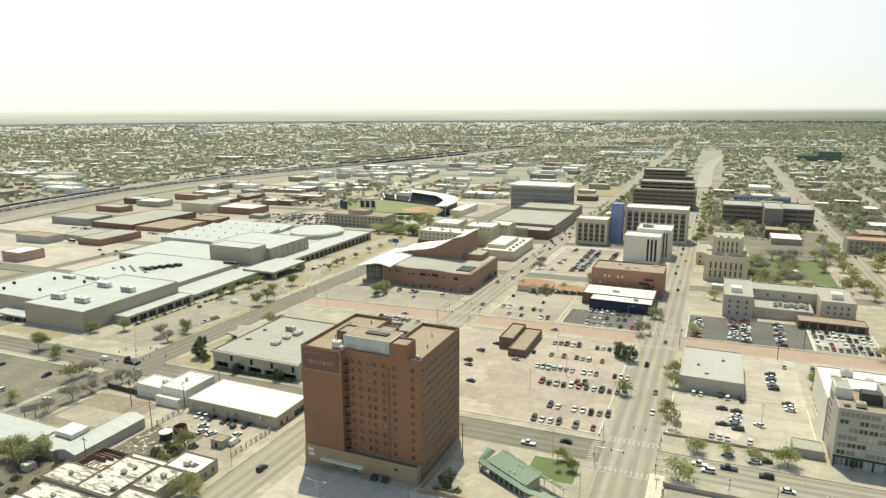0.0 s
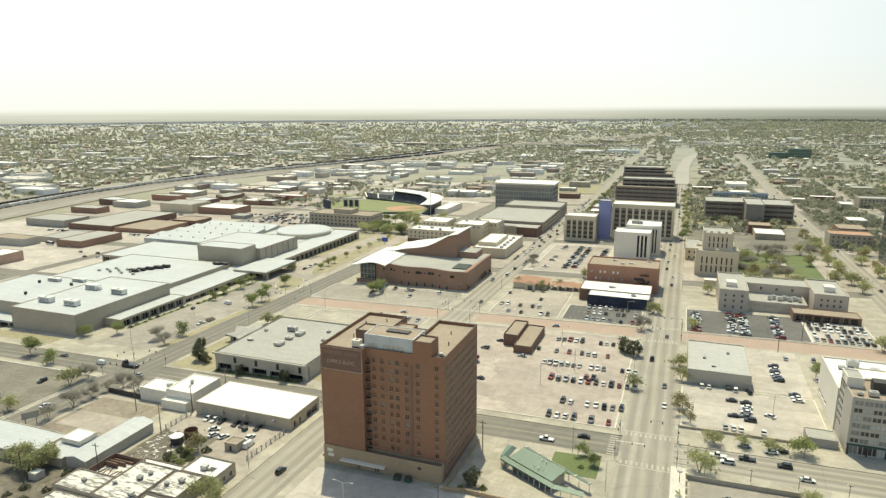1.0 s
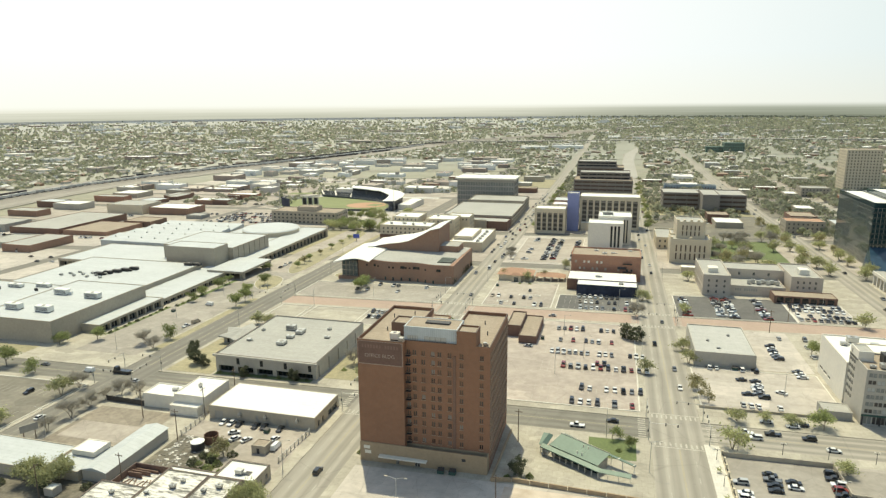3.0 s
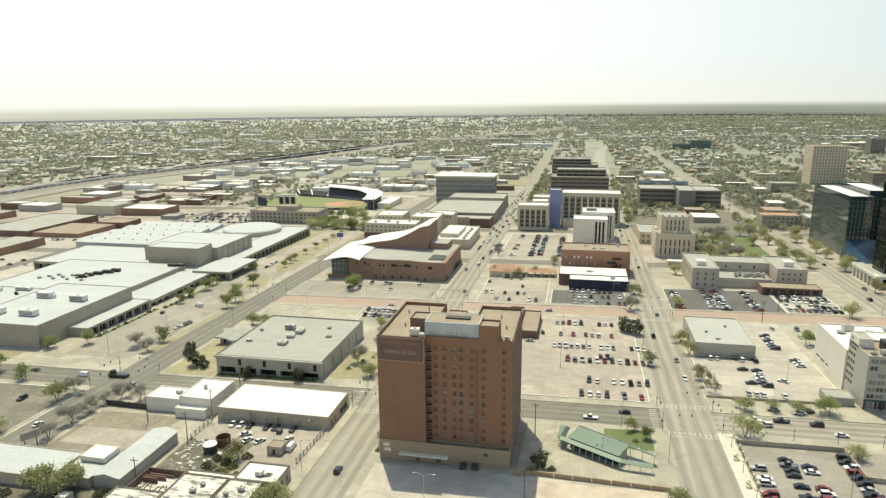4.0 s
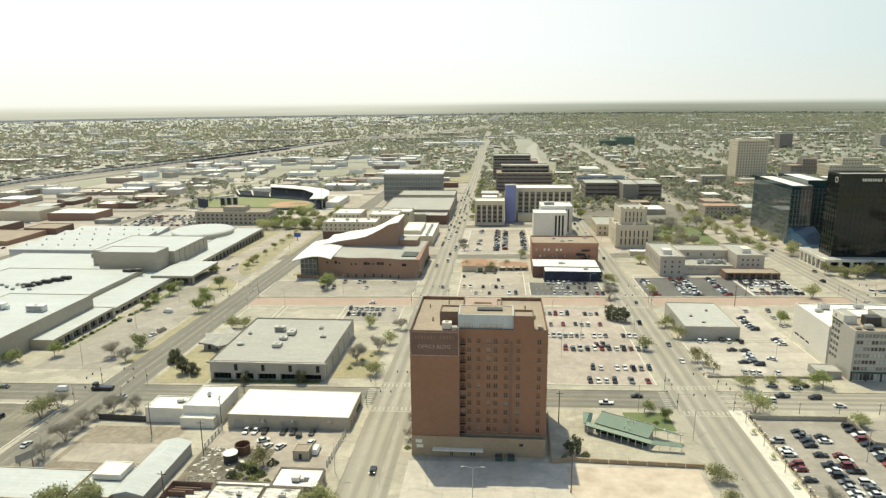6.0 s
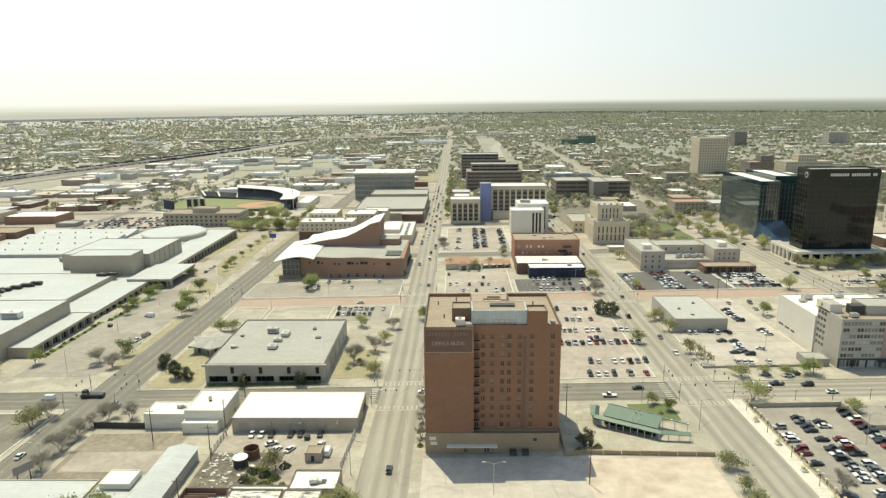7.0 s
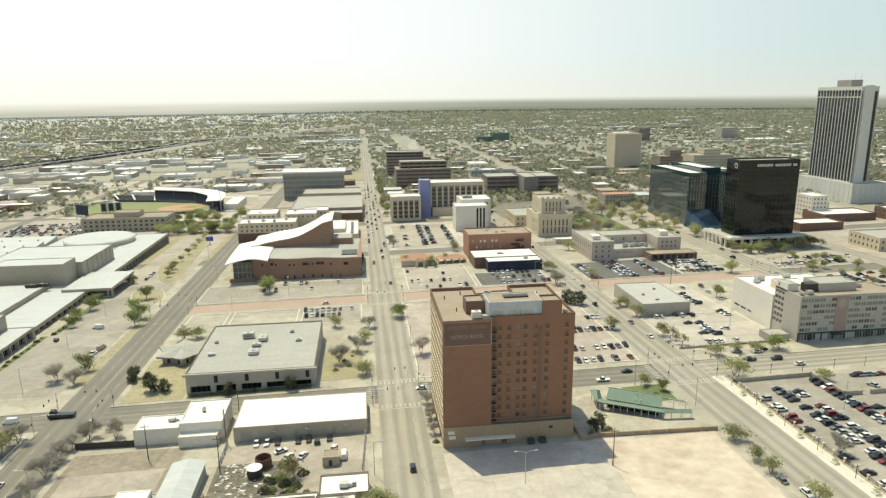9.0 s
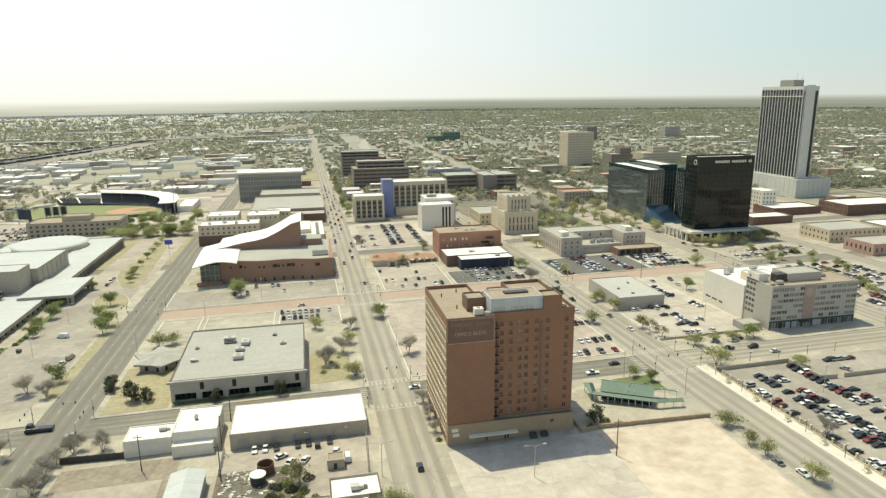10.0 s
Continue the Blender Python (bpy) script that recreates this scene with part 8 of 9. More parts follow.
# walled lot south of the grey store
for x, y, h, k in ((-1.8, 244.2, 0, "W"), (0.8, 244.2, 0, "w"), (10.0, 244.0, 0, "W"), (14.5, 243.6, 10, "K"), (8.0, 233.8, 90, "k"), (12.7, 233.3, 90, "k"), (12.7, 229.3, 90, "w"), (12.2, 225.2, 90, "w"),
                   (12.0, 227.3, 90, "s"), (8.0, 221.0, 90, "k"), (11.8, 221.6, 90, "g"), (13.0, 218.9, 90, "K"), (19.6, 224.4, 60, "w"), (25.8, 274.1, 90, "K"), (25.8, 271.0, 90, "w"), (25.7, 267.8, 90, "k"), (25.7, 264.6, 90, "w"),
                   (25.9, 261.8, 90, "g"), (26.2, 259.0, 90, "K"), (29.8, 246.1, 90, "k"), (30.2, 243.5, 90, "w"), (30.3, 240.7, 90, "w"), (5.0, 211.6, 0, "s"), (7.4, 211.3, 0, "w"), (9.7, 211.1, 0, "w"), (16.4, 211.0, 0, "w"), (40.5, 275.6, 0, "w"),
                   (39.9, 264.0, 0, "w"), (9.8, 199.7, 90, "s"), (17.2, 198.0, 90, "w"), (20.2, 199.6, 90, "k")):
    car(x, y, h + car_rng.uniform(-4, 4), ("sedan" if k.islower() else "suv", CODE[k.lower()]))
row(18, 286, 42, 285, 8, 0, 0.5)
# courthouse lots
row(-3, 313, -3, 346, 12, 90, 0.7)
row(13, 313, 13, 346, 12, 90, 0.85)
row(18.5, 313, 18.5, 346, 12, 90, 0.85)
row(33, 313, 33, 346, 12, 90, 0.9)
row(48, 316, 70, 315, 9, 0, 0.9)
row(48, 322.5, 70, 321.5, 9, 0, 0.8)
row(48, 332, 70, 331, 9, 0, 0.9)
row(48, 338, 70, 337, 9, 0, 0.8)
# near walled lot
def bay_column(x, y, pattern, step=2.6):
    """Cars side by side down a column of bays, heading across it."""
    for i, c in enumerate(pattern):
        if c != ".":
            kind = "sedan" if c.islower() else ("suv", "pickup", "suv")[i % 3]
            car(x + car_rng.uniform(-0.3, 0.3), y - step * i, 90 + car_rng.choice((0, 180)) + car_rng.uniform(-4, 4), (kind, CODE[c.lower()]))


bay_column(-4.2, 160.4, "S.wW.Rr.k.....k..k.wW..sk.K.w", 2.55)
bay_column(4.2, 166, "kGkk.k.KwKgsww.wKRk.w.K.gw.k.r..ws.k", 2.65)
bay_column(9.3, 163.2, "kw..rWRK.WgwKKwsKw.KwrK.sk.wKg.k.w", 2.65)
bay_column(20.4, 170, "KKWRKKsKRKws.k.K.wkg.Rk.ws.K.gk.w", 2.7)
bay_column(25.6, 149, "k.Rs.w.K.g..kW.r..w.K", 2.7)
row(36.4, 171.5, 45, 171, 4, 90, 1.0)
car(36.2, 163.5, 20)
# theatre, office and forecourt
row(-186, 341, -136, 339, 18, 0, 0.3)
row(-200, 330, -140, 327, 20, 0, 0.15)
row(-159, 288.5, -134, 287, 10, 0, 0.85)
row(-158, 280, -140, 279, 8, 0, 0.8)
car(-240.2, 254, -8, ("van", "tan"))
car(-241.3, 247.6, -8, ("pickup", "white"))
car(-252, 282.5, 75, ("van", "white"))
for i in range(3):
    car(-258, 372 + 7 * i, 5, None)
row(36, 140, 70, 139, 13, 0, 0.5)
row(-330, 120, -240, 118, 30, 0, 0.08)
row(-330, 150, -240, 148, 30, 0, 0.08)
row(-300, 168, -250, 166, 14, 0, 0.2)
# yard behind the warehouse
bay_row(-163, 160.3, "wwk.kk.k", 3.0, 0)
for x, y, h, k in ((-153, 151.5, -25, ("sedan", "white")), (-149, 151.5, -25, ("sedan", "white")), (-155.5, 155, -60, ("sedan", "white")), (-137.5, 149.5, 0, ("van", "white")), (-140.5, 154, -10, ("sedan", "white"))):
    car(x, y, h, k)
# crowded lots east of the bank and by the ball park
for i in range(6):
    row(108 + 8.4 * i, 204, 108 + 8.4 * i, 290, 30, 90, 0.6)
row(106, 318, 157, 316, 26, 0, 0.5)
row(106, 328, 157, 327, 18, 0, 0.5)
for i in range(6):
    row(-436, 545 + 11 * i, -354, 543 + 11 * i, 28, 0, 0.62)
for x, y, n in ((-600, 446, 14), (-500, 446, 10), (-575, 565, 12), (-470, 590, 6), (-560, 650, 14), (-480, 670, 12), (-470, 740, 14), (-620, 720, 10), (-330, 800, 12), (-560, 815, 16), (-420, 850, 14), (-620, 900, 10), (-500, 930, 14), (-300, 905, 10), (-360, 420, 1)):
    row(x, y, x + 2.8 * n, y, n, 0, 0.55)
for x, y, h, k in ((-525, 389, 75, ("bus", "white")), (-502, 387, 75, ("bus", "white")), (-468.5, 371, 80, ("sedan", "black")), (-449, 358, 80, ("sedan", "grey")), (-450.5, 371.5, 80, ("sedan", "black")), (-436, 358.5, 80, ("sedan", "white"))):
    car(x, y, h, k)
row(-640, 380, -590, 380, 6, 90, 0.7)
row(30, 600, 76, 600, 14, 0, 0.6)
row(30, 612, 76, 612, 14, 0, 0.5)
# on the streets
for x, y, h, k in ((-15, 240, 180, ("sedan", "grey")), (-21, 268, 0, ("pickup", "black")), (-14.5, 222, 180, ("sedan", "white")), (-16, 300, 0, ("sedan", "grey")), (-22, 350, 0, ("sedan", "silver")),
                   (-119, 140, 0, ("suv", "black")), (-116, 330, 0, ("sedan", "grey")), (-124, 380, 180, ("suv", "grey")), (-118, 395, 0, ("van", "white")), (-118, 415, 0, ("suv", "black")),
                   (20, 190.5, 90, ("suv", "black")), (10, 191.5, 90, ("pickup", "black")), (25, 184.5, -90, ("sedan", "white")), (2, 190.8, 90, ("pickup", "white")), (4.5, 187.8, 90, ("suv", "white")),
                   (-38, 190, 90, ("sedan", "black")), (-49, 184.5, 90, ("pickup", "white")), (-112, 190, 90, ("sedan", "white")), (-229, 190.5, 90, ("truck", "black")), (-244, 189, 90, ("van", "white")),
                   (-268, 191, 90, ("sedan", "grey")), (-218, 184, 90, ("sedan", "silver")), (-25, 112, 180, ("sedan", "white")), (-27.5, 118, 0, ("sedan", "grey")), (-228, 150, 0, ("sedan", "white")), (-150, 299, 90, ("sedan", "white")),
                   (-68, 300, 90, ("sedan", "silver")), (92, 340, 0, ("suv", "black")), (98, 362, 180, ("sedan", "grey")), (94, 300, 0, ("sedan", "white"))):
    car(x, y, h, k, 0.0)
for i in range(46):
    lane = car_rng.choice((-126, -122.5, -119, -115.5))
    car(lane, 430 + 8.5 * i + car_rng.uniform(-2, 2), 0 if lane > -121 else 180, None, 0.0)
for i in range(26):
    car(car_rng.choice((-24, -20.5, -16.5, -13)), 400 + 22 * i, 0, None, 0.0)
for i in range(18):
    car(car_rng.choice((90, 93, 97, 100)), 420 + 30 * i, 0, None, 0.0)

tagged(new("far_cars", mesh_of("far_cars", FAR_CARS, *(M["car_" + k] for k in PAINT_LIST), M["carglass"])), "cars of all colours in the far lots and streets", "cars", "", "stuff")

# ---- street furniture ----
def street_lamp(x, y, rz, double=False, h=9.5):
    ob = thing("street_lamp", x, y, "slim grey street lamp" + (" with two arms" if double else " with one arm"), "street lamp", "street lamps", rz=rz)
    bm = bmesh.new()
    cyl(bm, 0, 0, -0.3, h, 0.11, 0.07, 8)
    part("pole", bm, M["metal"], ob)
    for s in ((-1, 1) if double else (1,)):
        bm = bmesh.new()
        tube(bm, (0, 0, h - 0.2), (s * 1.2, 0, h + 0.35), 0.06, 0.05)
        tube(bm, (s * 1.2, 0, h + 0.35), (s * 2.3, 0, h + 0.4), 0.05, 0.05)
        arm = part("arm", bm, M["metal"], ob)
        part("lamp_head", box_bm((s * 2.6 - 0.4, s * 2.6 + 0.4, -0.15, 0.15, h + 0.3, h + 0.48)), M["greyw"], arm)
    return ob


l1 = street_lamp(-129.3, 138.6, 0)
for x, y, rz in ((-251.9, 213.3, 0), (-255.8, 259.6, 0), (-255.9, 302.2, 0), (-221.0 + 6, 252.7, 180), (-194.1, 292, 90), (-39.8, 179.0, 90), (-27.8, 160.5, 0), (-215, 310, 180), (-131, 330, 0), (-112.5, 230, 180), (-112.5, 360, 180), (-27, 250, 0), (-27, 330, 0), (-10, 300, 180),
                 (-215, 140, 180), (-215.2, 360, 180), (-233, 420, 0), (-170, 318, 90), (-50, 245, 0), (-60, 226, 0), (-60, 272, 0), (-36, 322, 0), (28, 320, 0), (60, 328, 0), (20, 222, 0), (-280, 150, 0), (-10.5, 390, 180), (-112.5, 430, 180), (-10.5, 450, 180), (15, 120, 0), (15, 150, 0)):
    copy_thing(l1, pose(x, y, gz(x, y) + 0.1, 0, 0, rz))
street_lamp(-91.2, 128.0, 0, True, 9.0)


def post_lamp(x, y):
    ob = thing("post_lamp", x, y, "short black post lamp with two globes", "street lamp", "post lamps")
    bm = bmesh.new()
    cyl(bm, 0, 0, -0.2, 3.6, 0.09, 0.06, 8)
    part("post", bm, M["dark"], ob)
    part("crossarm", box_bm((-0.6, 0.6, -0.04, 0.04, 3.3, 3.4)), M["dark"], ob)
    for s in (-1, 1):
        bm = bmesh.new()
        bmesh.ops.create_icosphere(bm, subdivisions=1, radius=0.24, matrix=Matrix.Translation((s * 0.6, 0, 3.66)))
        part("globe", bm, M["white"], ob)
    return ob


pl = post_lamp(-8.8, 172)
for i in range(1, 8):
    copy_thing(pl, pose(-8.8, 172 - 14 * i, gz(-8.8, 172 - 14 * i) + KERB))
for i in range(5):
    copy_thing(pl, pose(-2 + 12 * i, 179.0, gz(-2 + 12 * i, 179) + KERB))


def utility_pole(x, y, rz, h=11):
    ob = thing("utility_pole", x, y, "weathered timber utility pole with a crossarm", "utility pole", "utility poles", rz=rz)
    bm = bmesh.new()
    cyl(bm, 0, 0, -0.5, h, 0.17, 0.11, 8)
    part("pole", bm, M["pole"], ob)
    xarm = part("crossarm", box_bm((-1.2, 1.2, -0.07, 0.07, h - 0.9, h - 0.75)), M["pole"], ob)
    for s in (-1.0, 1.0):
        bm = bmesh.new()
        cyl(bm, s, 0, h - 0.75, h - 0.5, 0.05, n=6)
        part("insulator", bm, M["greyw"], xarm)
    return ob


up1 = utility_pole(-170.6, 146.9, 0)
for x, y in ((-192.4, 157.8), (-172.2, 163.5), (-66.2, 132.2), (-66.0, 170.0), (-168, 120), (-186, 110), (-171.5, 181), (41.4, 312), (29.7, 294)):
    copy_thing(up1, pose(x, y, gz(x, y), 0, 0, tree_rng.choice((0, 90))))


def signal(x, y, rz):
    ob = thing("traffic_signal", x, y, "traffic signal mast with two dark heads", "traffic signal", "traffic signals", rz=rz)
    bm = bmesh.new()
    cyl(bm, 0, 0, -0.3, 6.4, 0.12, 0.09, 8)
    part("mast", bm, M["metal"], ob)
    bm = bmesh.new()
    tube(bm, (0, 0, 5.8), (0, 8.5, 6.2), 0.08, 0.05)
    arm = part("arm", bm, M["metal"], ob)
    for yy in (4.8, 8.3):
        part("signal_head", box_bm((-0.14, 0.14, yy - 0.14, yy + 0.14, 5.3, 6.15)), M["dark"], arm)
    part("signal_head", box_bm((-0.15, 0.15, -0.36, -0.06, 2.9, 3.6)), M["dark"], ob)
    return ob


sg = signal(-112.4, 196.0, 90)
for cx in (-224, -120, -18.5, 95):
    for cy in (188, 303):
        for dx, dy, rz in ((-8.8, 8.2, 180), (8.8, -8.2, 0), (8.8, 8.2, 90), (-8.8, -8.2, -90)):
            if (cx, cy, dx, dy) != (-120, 188, 8.8, 8.2):
                copy_thing(sg, pose(cx + dx, cy + dy, gz(cx + dx, cy + dy) + 0.1, 0, 0, rz))
# ---- markings ----
bm = bmesh.new()


def stripe(x0, x1, y0, y1, z):
    bm.faces.new([bm.verts.new((x, y, gz(x, y) + z)) for x, y in ((x0, y0), (x1, y0), (x1, y1), (x0, y1))])


for c, w in NS:
    if c in (-445, -342):
        continue
    for k in range(-1, 2):
        y = 50
        while y < 900:
            near = min(abs(y + 1.5 - e) for e, _ in EW)
            if near > 9:
                if k == 0:
                    pass
                else:
                    stripe(c + k * w * 0.5 - 0.08, c + k * w * 0.5 + 0.08, y, y + 3, 0.012)
            y += 9
for c, w in EW[1:3]:
    for cx, cw in NS:
        for s in (-1, 1):
            x = cx + s * (cw + 2.4)
            if -130 < cx < 90:
                for k in range(9):
                    yy = c - w + 0.9 + k * 1.5
                    stripe(x - 1.2, x + 1.2, yy, yy + 0.55, 0.012)
                y = c + s * (w + 2.4)
                for k in range(10):
                    xx = cx - cw + 0.9 + k * 1.5
                    stripe(xx, xx + 0.55, y - 1.2, y + 1.2, 0.02)
                stripe(cx - cw, cx + cw, y + s * 1.9 - 0.25, y + s * 1.9 + 0.25, 0.02)


def bays(x0, x1, y, n, d=5.2):
    for i in range(n + 1):
        x = x0 + (x1 - x0) * i / n
        stripe(x - 0.06, x + 0.06, y - d / 2, y + d / 2, KERB + 0.036)


def bays_y(y0, y1, x, n, d=5.2):
    for i in range(n + 1):
        y = y0 + (y1 - y0) * i / n
        stripe(x - d / 2, x + d / 2, y - 0.06, y + 0.06, KERB + 0.036)


for y in (203, 212.5, 231, 237, 250, 256, 266, 281.5):
    bays(-66, -30, y, 13)
for y in (337.5, 327.5, 316):
    bays(-64, -30, y, 12)
for y in (330, 317.5, 345):
    bays(-104, -72, y, 11)
for x in (-99.5, -86.5, -80.5, -67):
    bays_y(422, 503, x, 30)
for x in (-3.2, 3.6, 9.2, 19.5, 26, 33):
    bays_y(70, 152, x, 30)
for x in (13, 18.5, 33, -3):
    bays_y(312, 347, x, 13)
for y in (339, 328):
    bays(-200, -136, y, 24)
for y in (120, 150, 168, 135):
    bays(-330, -240, y, 33)
for x in (108, 116.4, 124.8, 133.2, 141.6, 150):
    bays_y(203, 292, x, 33)
tagged(new("road_marking", mesh_of("road_marking", bm, M["paint"])), "worn white lane, bay and crossing lines", "road marking", "", "stuff")
bm = bmesh.new()
for c, w in NS[1:5]:
    for (ya, ha), (yb, hb) in zip(EW, EW[1:]):
        for s in (-0.14, 0.14):
            stripe(c + s - 0.06, c + s + 0.06, ya + ha + 5, yb - hb - 5, 0.012)
for c, w in EW[1:3]:
    for (xa, wa), (xb, wb) in zip(sorted(NS)[1:], sorted(NS)[2:]):
        for s in (-0.14, 0.14):
            stripe(xa + wa + 5, xb - wb - 5, c + s - 0.06, c + s + 0.06, 0.0)
tagged(new("road_marking", mesh_of("road_marking", bm, M["yellow"])), "worn yellow centre lines", "road marking", "", "stuff")


# ---- blue sign by the drive ----
bs_ = thing("entrance_sign", -243, 470, "blue electronic sign on a post by the drive", "sign")
part("post", box_bm((-0.25, 0.25, -0.25, 0.25, -0.4, 3.0)), M["greyc"], bs_)
part("panel", box_bm((-2.6, 2.6, -0.3, 0.3, 3.004, 6.2)), mat("blue sign face", (0.05, 0.09, 0.42), 0.4, 0.1, 0.3, 1.0), bs_)

# ---- billboard by the old sheds ----
bb = thing("billboard", -218.0, 137.0, "small weathered billboard on two posts", "billboard", rz=60)
for sx in (-1.6, 1.6):
    part("post", box_bm((sx - 0.12, sx + 0.12, -0.12, 0.12, -0.4, 5.2)), M["pole"], bb)
part("panel", box_bm((-2.6, 2.6, -0.25, -0.125, 3.0, 5.4)), M["greyc"], bb, "blank weathered panel")

# ---- railway and industrial quarter ----
RAIL = [(-700, 180), (-760, 420), (-800, 560), (-828, 690), (-842, 820), (-838, 950), (-812, 1060), (-764, 1200), (-705, 1400), (-640, 1640), (-577, 1900), (-474, 2080), (-300, 2303), (-100, 2700)]


def rail_x(y):
    pts = RAIL
    if y <= pts[0][1]:
        return pts[0][0]
    for (xa, ya), (xb, yb) in zip(pts, pts[1:]):
        if ya <= y <= yb:
            return xa + (xb - xa) * (y - ya) / (yb - ya)
    return pts[-1][0]


def along(pts, d):
    for (xa, ya), (xb, yb) in zip(pts, pts[1:]):
        L = math.hypot(xb - xa, yb - ya)
        if d <= L:
            u = d / L
            return xa + (xb - xa) * u, ya + (yb - ya) * u, math.degrees(math.atan2(yb - ya, xb - xa)) - 90
        d -= L
    return None


def ribbon(name, pts, w, z, m, label, category, off=0.0):
    bm = bmesh.new()
    rows_v = []
    d = 0.0
    while True:
        p = along(pts, d)
        if p is None:
            break
        x, y, a = p
        c, s = math.cos(radians(a)), math.sin(radians(a))
        rows_v.append([bm.verts.new((x + c * (off + k), y + s * (off + k), gz(x + c * (off + k), y + s * (off + k)) + z)) for k in (-w / 2, w / 2)])
        d += 40
    for r0, r1 in zip(rows_v, rows_v[1:]):
        bm.faces.new((r0[0], r0[1], r1[1], r1[0]))
    return tagged(new(name, mesh_of(name, bm, m)), label, category, "", "structure")


M["ballast"] = mat("tan track ballast", (0.30, 0.275, 0.235), 0.95, 0.2, 0.03, 0.4)
M["wagon_w"] = mat("pale grey wagon paint", (0.50, 0.49, 0.46), 0.7, 0.15, 0.1, 0.8, rnd=0.3)
M["wagon_d"] = mat("rusty black wagon paint", (0.06, 0.05, 0.045), 0.7, 0.2, 0.1, 0.8, rnd=0.4)
ribbon("railway_bed", RAIL, 106, 0.3, M["ballast"], "broad sandy railway bed", "railway", 2)
for off in (-36, -29, -22, -16, -11, -4, 2, 9, 16, 24, 34):
    ribbon("track", RAIL, 2.6, 0.5, M["brownc"], "dark railway track", "railway", off)


def wagon(m, label):
    bm = bmesh.new()
    add_box(bm, -1.5, 1.5, -7.2, 7.2, 1.1, 4.3)
    bmesh.ops.bevel(bm, geom=bm.edges[:], offset=0.15, segments=1, affect="EDGES")
    for yy in (-5.2, 5.2):
        add_box(bm, -1.1, 1.1, yy - 1.3, yy + 1.3, 0.0, 1.09, 1)
    return tagged(new("freight_wagon", mesh_of("freight_wagon", bm, M[m], M["dark"])), label, "freight wagon", "freight wagons")


w1 = wagon("wagon_w", "pale covered hopper wagon on the line")
w2 = wagon("wagon_d", "rusty dark tank and gondola wagon on the line")
made = {}
for proto, off, d0, d1, st in ((w1, 2, 60, 1700, 15.6), (w2, -16, 80, 560, 15.6)):
    d, first = d0, True
    while d < d1:
        x, y, a = along(RAIL, d)
        c, s = math.cos(radians(a)), math.sin(radians(a))
        x, y = x + c * off, y + s * off
        m = pose(x, y, gz(x, y) + 0.5, 0, 0, a)
        if first:
            proto.matrix_basis = m
            first = False
        else:
            copy_thing(proto, m)
        d += st

yard_v, yard_f = [], []
yard_rng = random.Random(6)
for off, d0, d1 in ((-11, 900, 1650), (-22, 700, 1900), (-29, 950, 1700), (-36, 1100, 1600), (16, 1150, 1500)):
    d = d0
    while d < d1:
        x, y, a = along(RAIL, d)
        c, s = math.cos(radians(a)), math.sin(radians(a))
        m = pose(x + c * off, y + s * off, gz(x + c * off, y + s * off) + 0.5, 0, 0, a)
        if yard_rng.random() < 0.8:
            i, hh_ = len(yard_v), yard_rng.uniform(2.6, 4.4)
            yard_v += [tuple(m @ Vector(p)) for p in ((-1.5, -7.3, 0.6), (1.5, -7.3, 0.6), (1.5, 7.3, 0.6), (-1.5, 7.3, 0.6), (-1.4, -7.2, hh_), (1.4, -7.2, hh_), (1.4, 7.2, hh_), (-1.4, 7.2, hh_))]
            yard_f += [(i, i + 1, i + 5, i + 4), (i + 1, i + 2, i + 6, i + 5), (i + 2, i + 3, i + 7, i + 6), (i + 3, i, i + 4, i + 7), (i + 4, i + 5, i + 6, i + 7)]
        d += 15.6
me = bpy.data.meshes.new("freight_yard")
me.from_pydata(yard_v, [], yard_f)
me.materials.append(M["wagon_d"])
tagged(new("freight_yard", me), "strings of dark freight wagons standing in the yard", "freight wagons", "", "stuff")
shed_rng = random.Random(21)
WALLS = ["tan", "brick_dk", "greyc", "brick_th", "pinkw", "tan", "greyw", "brick_or", "brick_dk"]
ROOFS = ["roof_w", "roof_g", "roof_t", "roof_m", "roof_w", "roof_l", "roof_w"]
DESC = {"tan": "tan", "brick_dk": "dark brick", "greyc": "grey", "cream": "cream", "pinkw": "salmon", "white": "white", "greyw": "pale grey", "brick_or": "red brick", "brick_th": "brown brick"}
RD = {"roof_w": "a bright white roof", "roof_g": "a pale gravel roof", "roof_t": "a tan roof", "roof_m": "a pale metal roof", "roof_l": "a bleached gravel roof"}


def shed(x0, x1, y0, y1, h, wl=None, rf=None):
    wl, rf = wl or shed_rng.choice(WALLS), rf or shed_rng.choice(ROOFS)
    b = Block("industrial_shed", x0, x1, y0, y1, h, M[wl], M[rf], "low %s shed with %s" % (DESC[wl], RD[rf]), "shed", 0.4, group="industrial sheds", far=True)
    n = max(1, int((x1 - x0) / 9))
    b.side("S", spans(1, x1 - x0 - 1, n, 3.0), [(0.2, min(3.2, h - 1))], M["glass"], 0.3, 0, skip=lambda u, v: shed_rng.random() < 0.4, pane=False)
    b.done()
    return b.ob


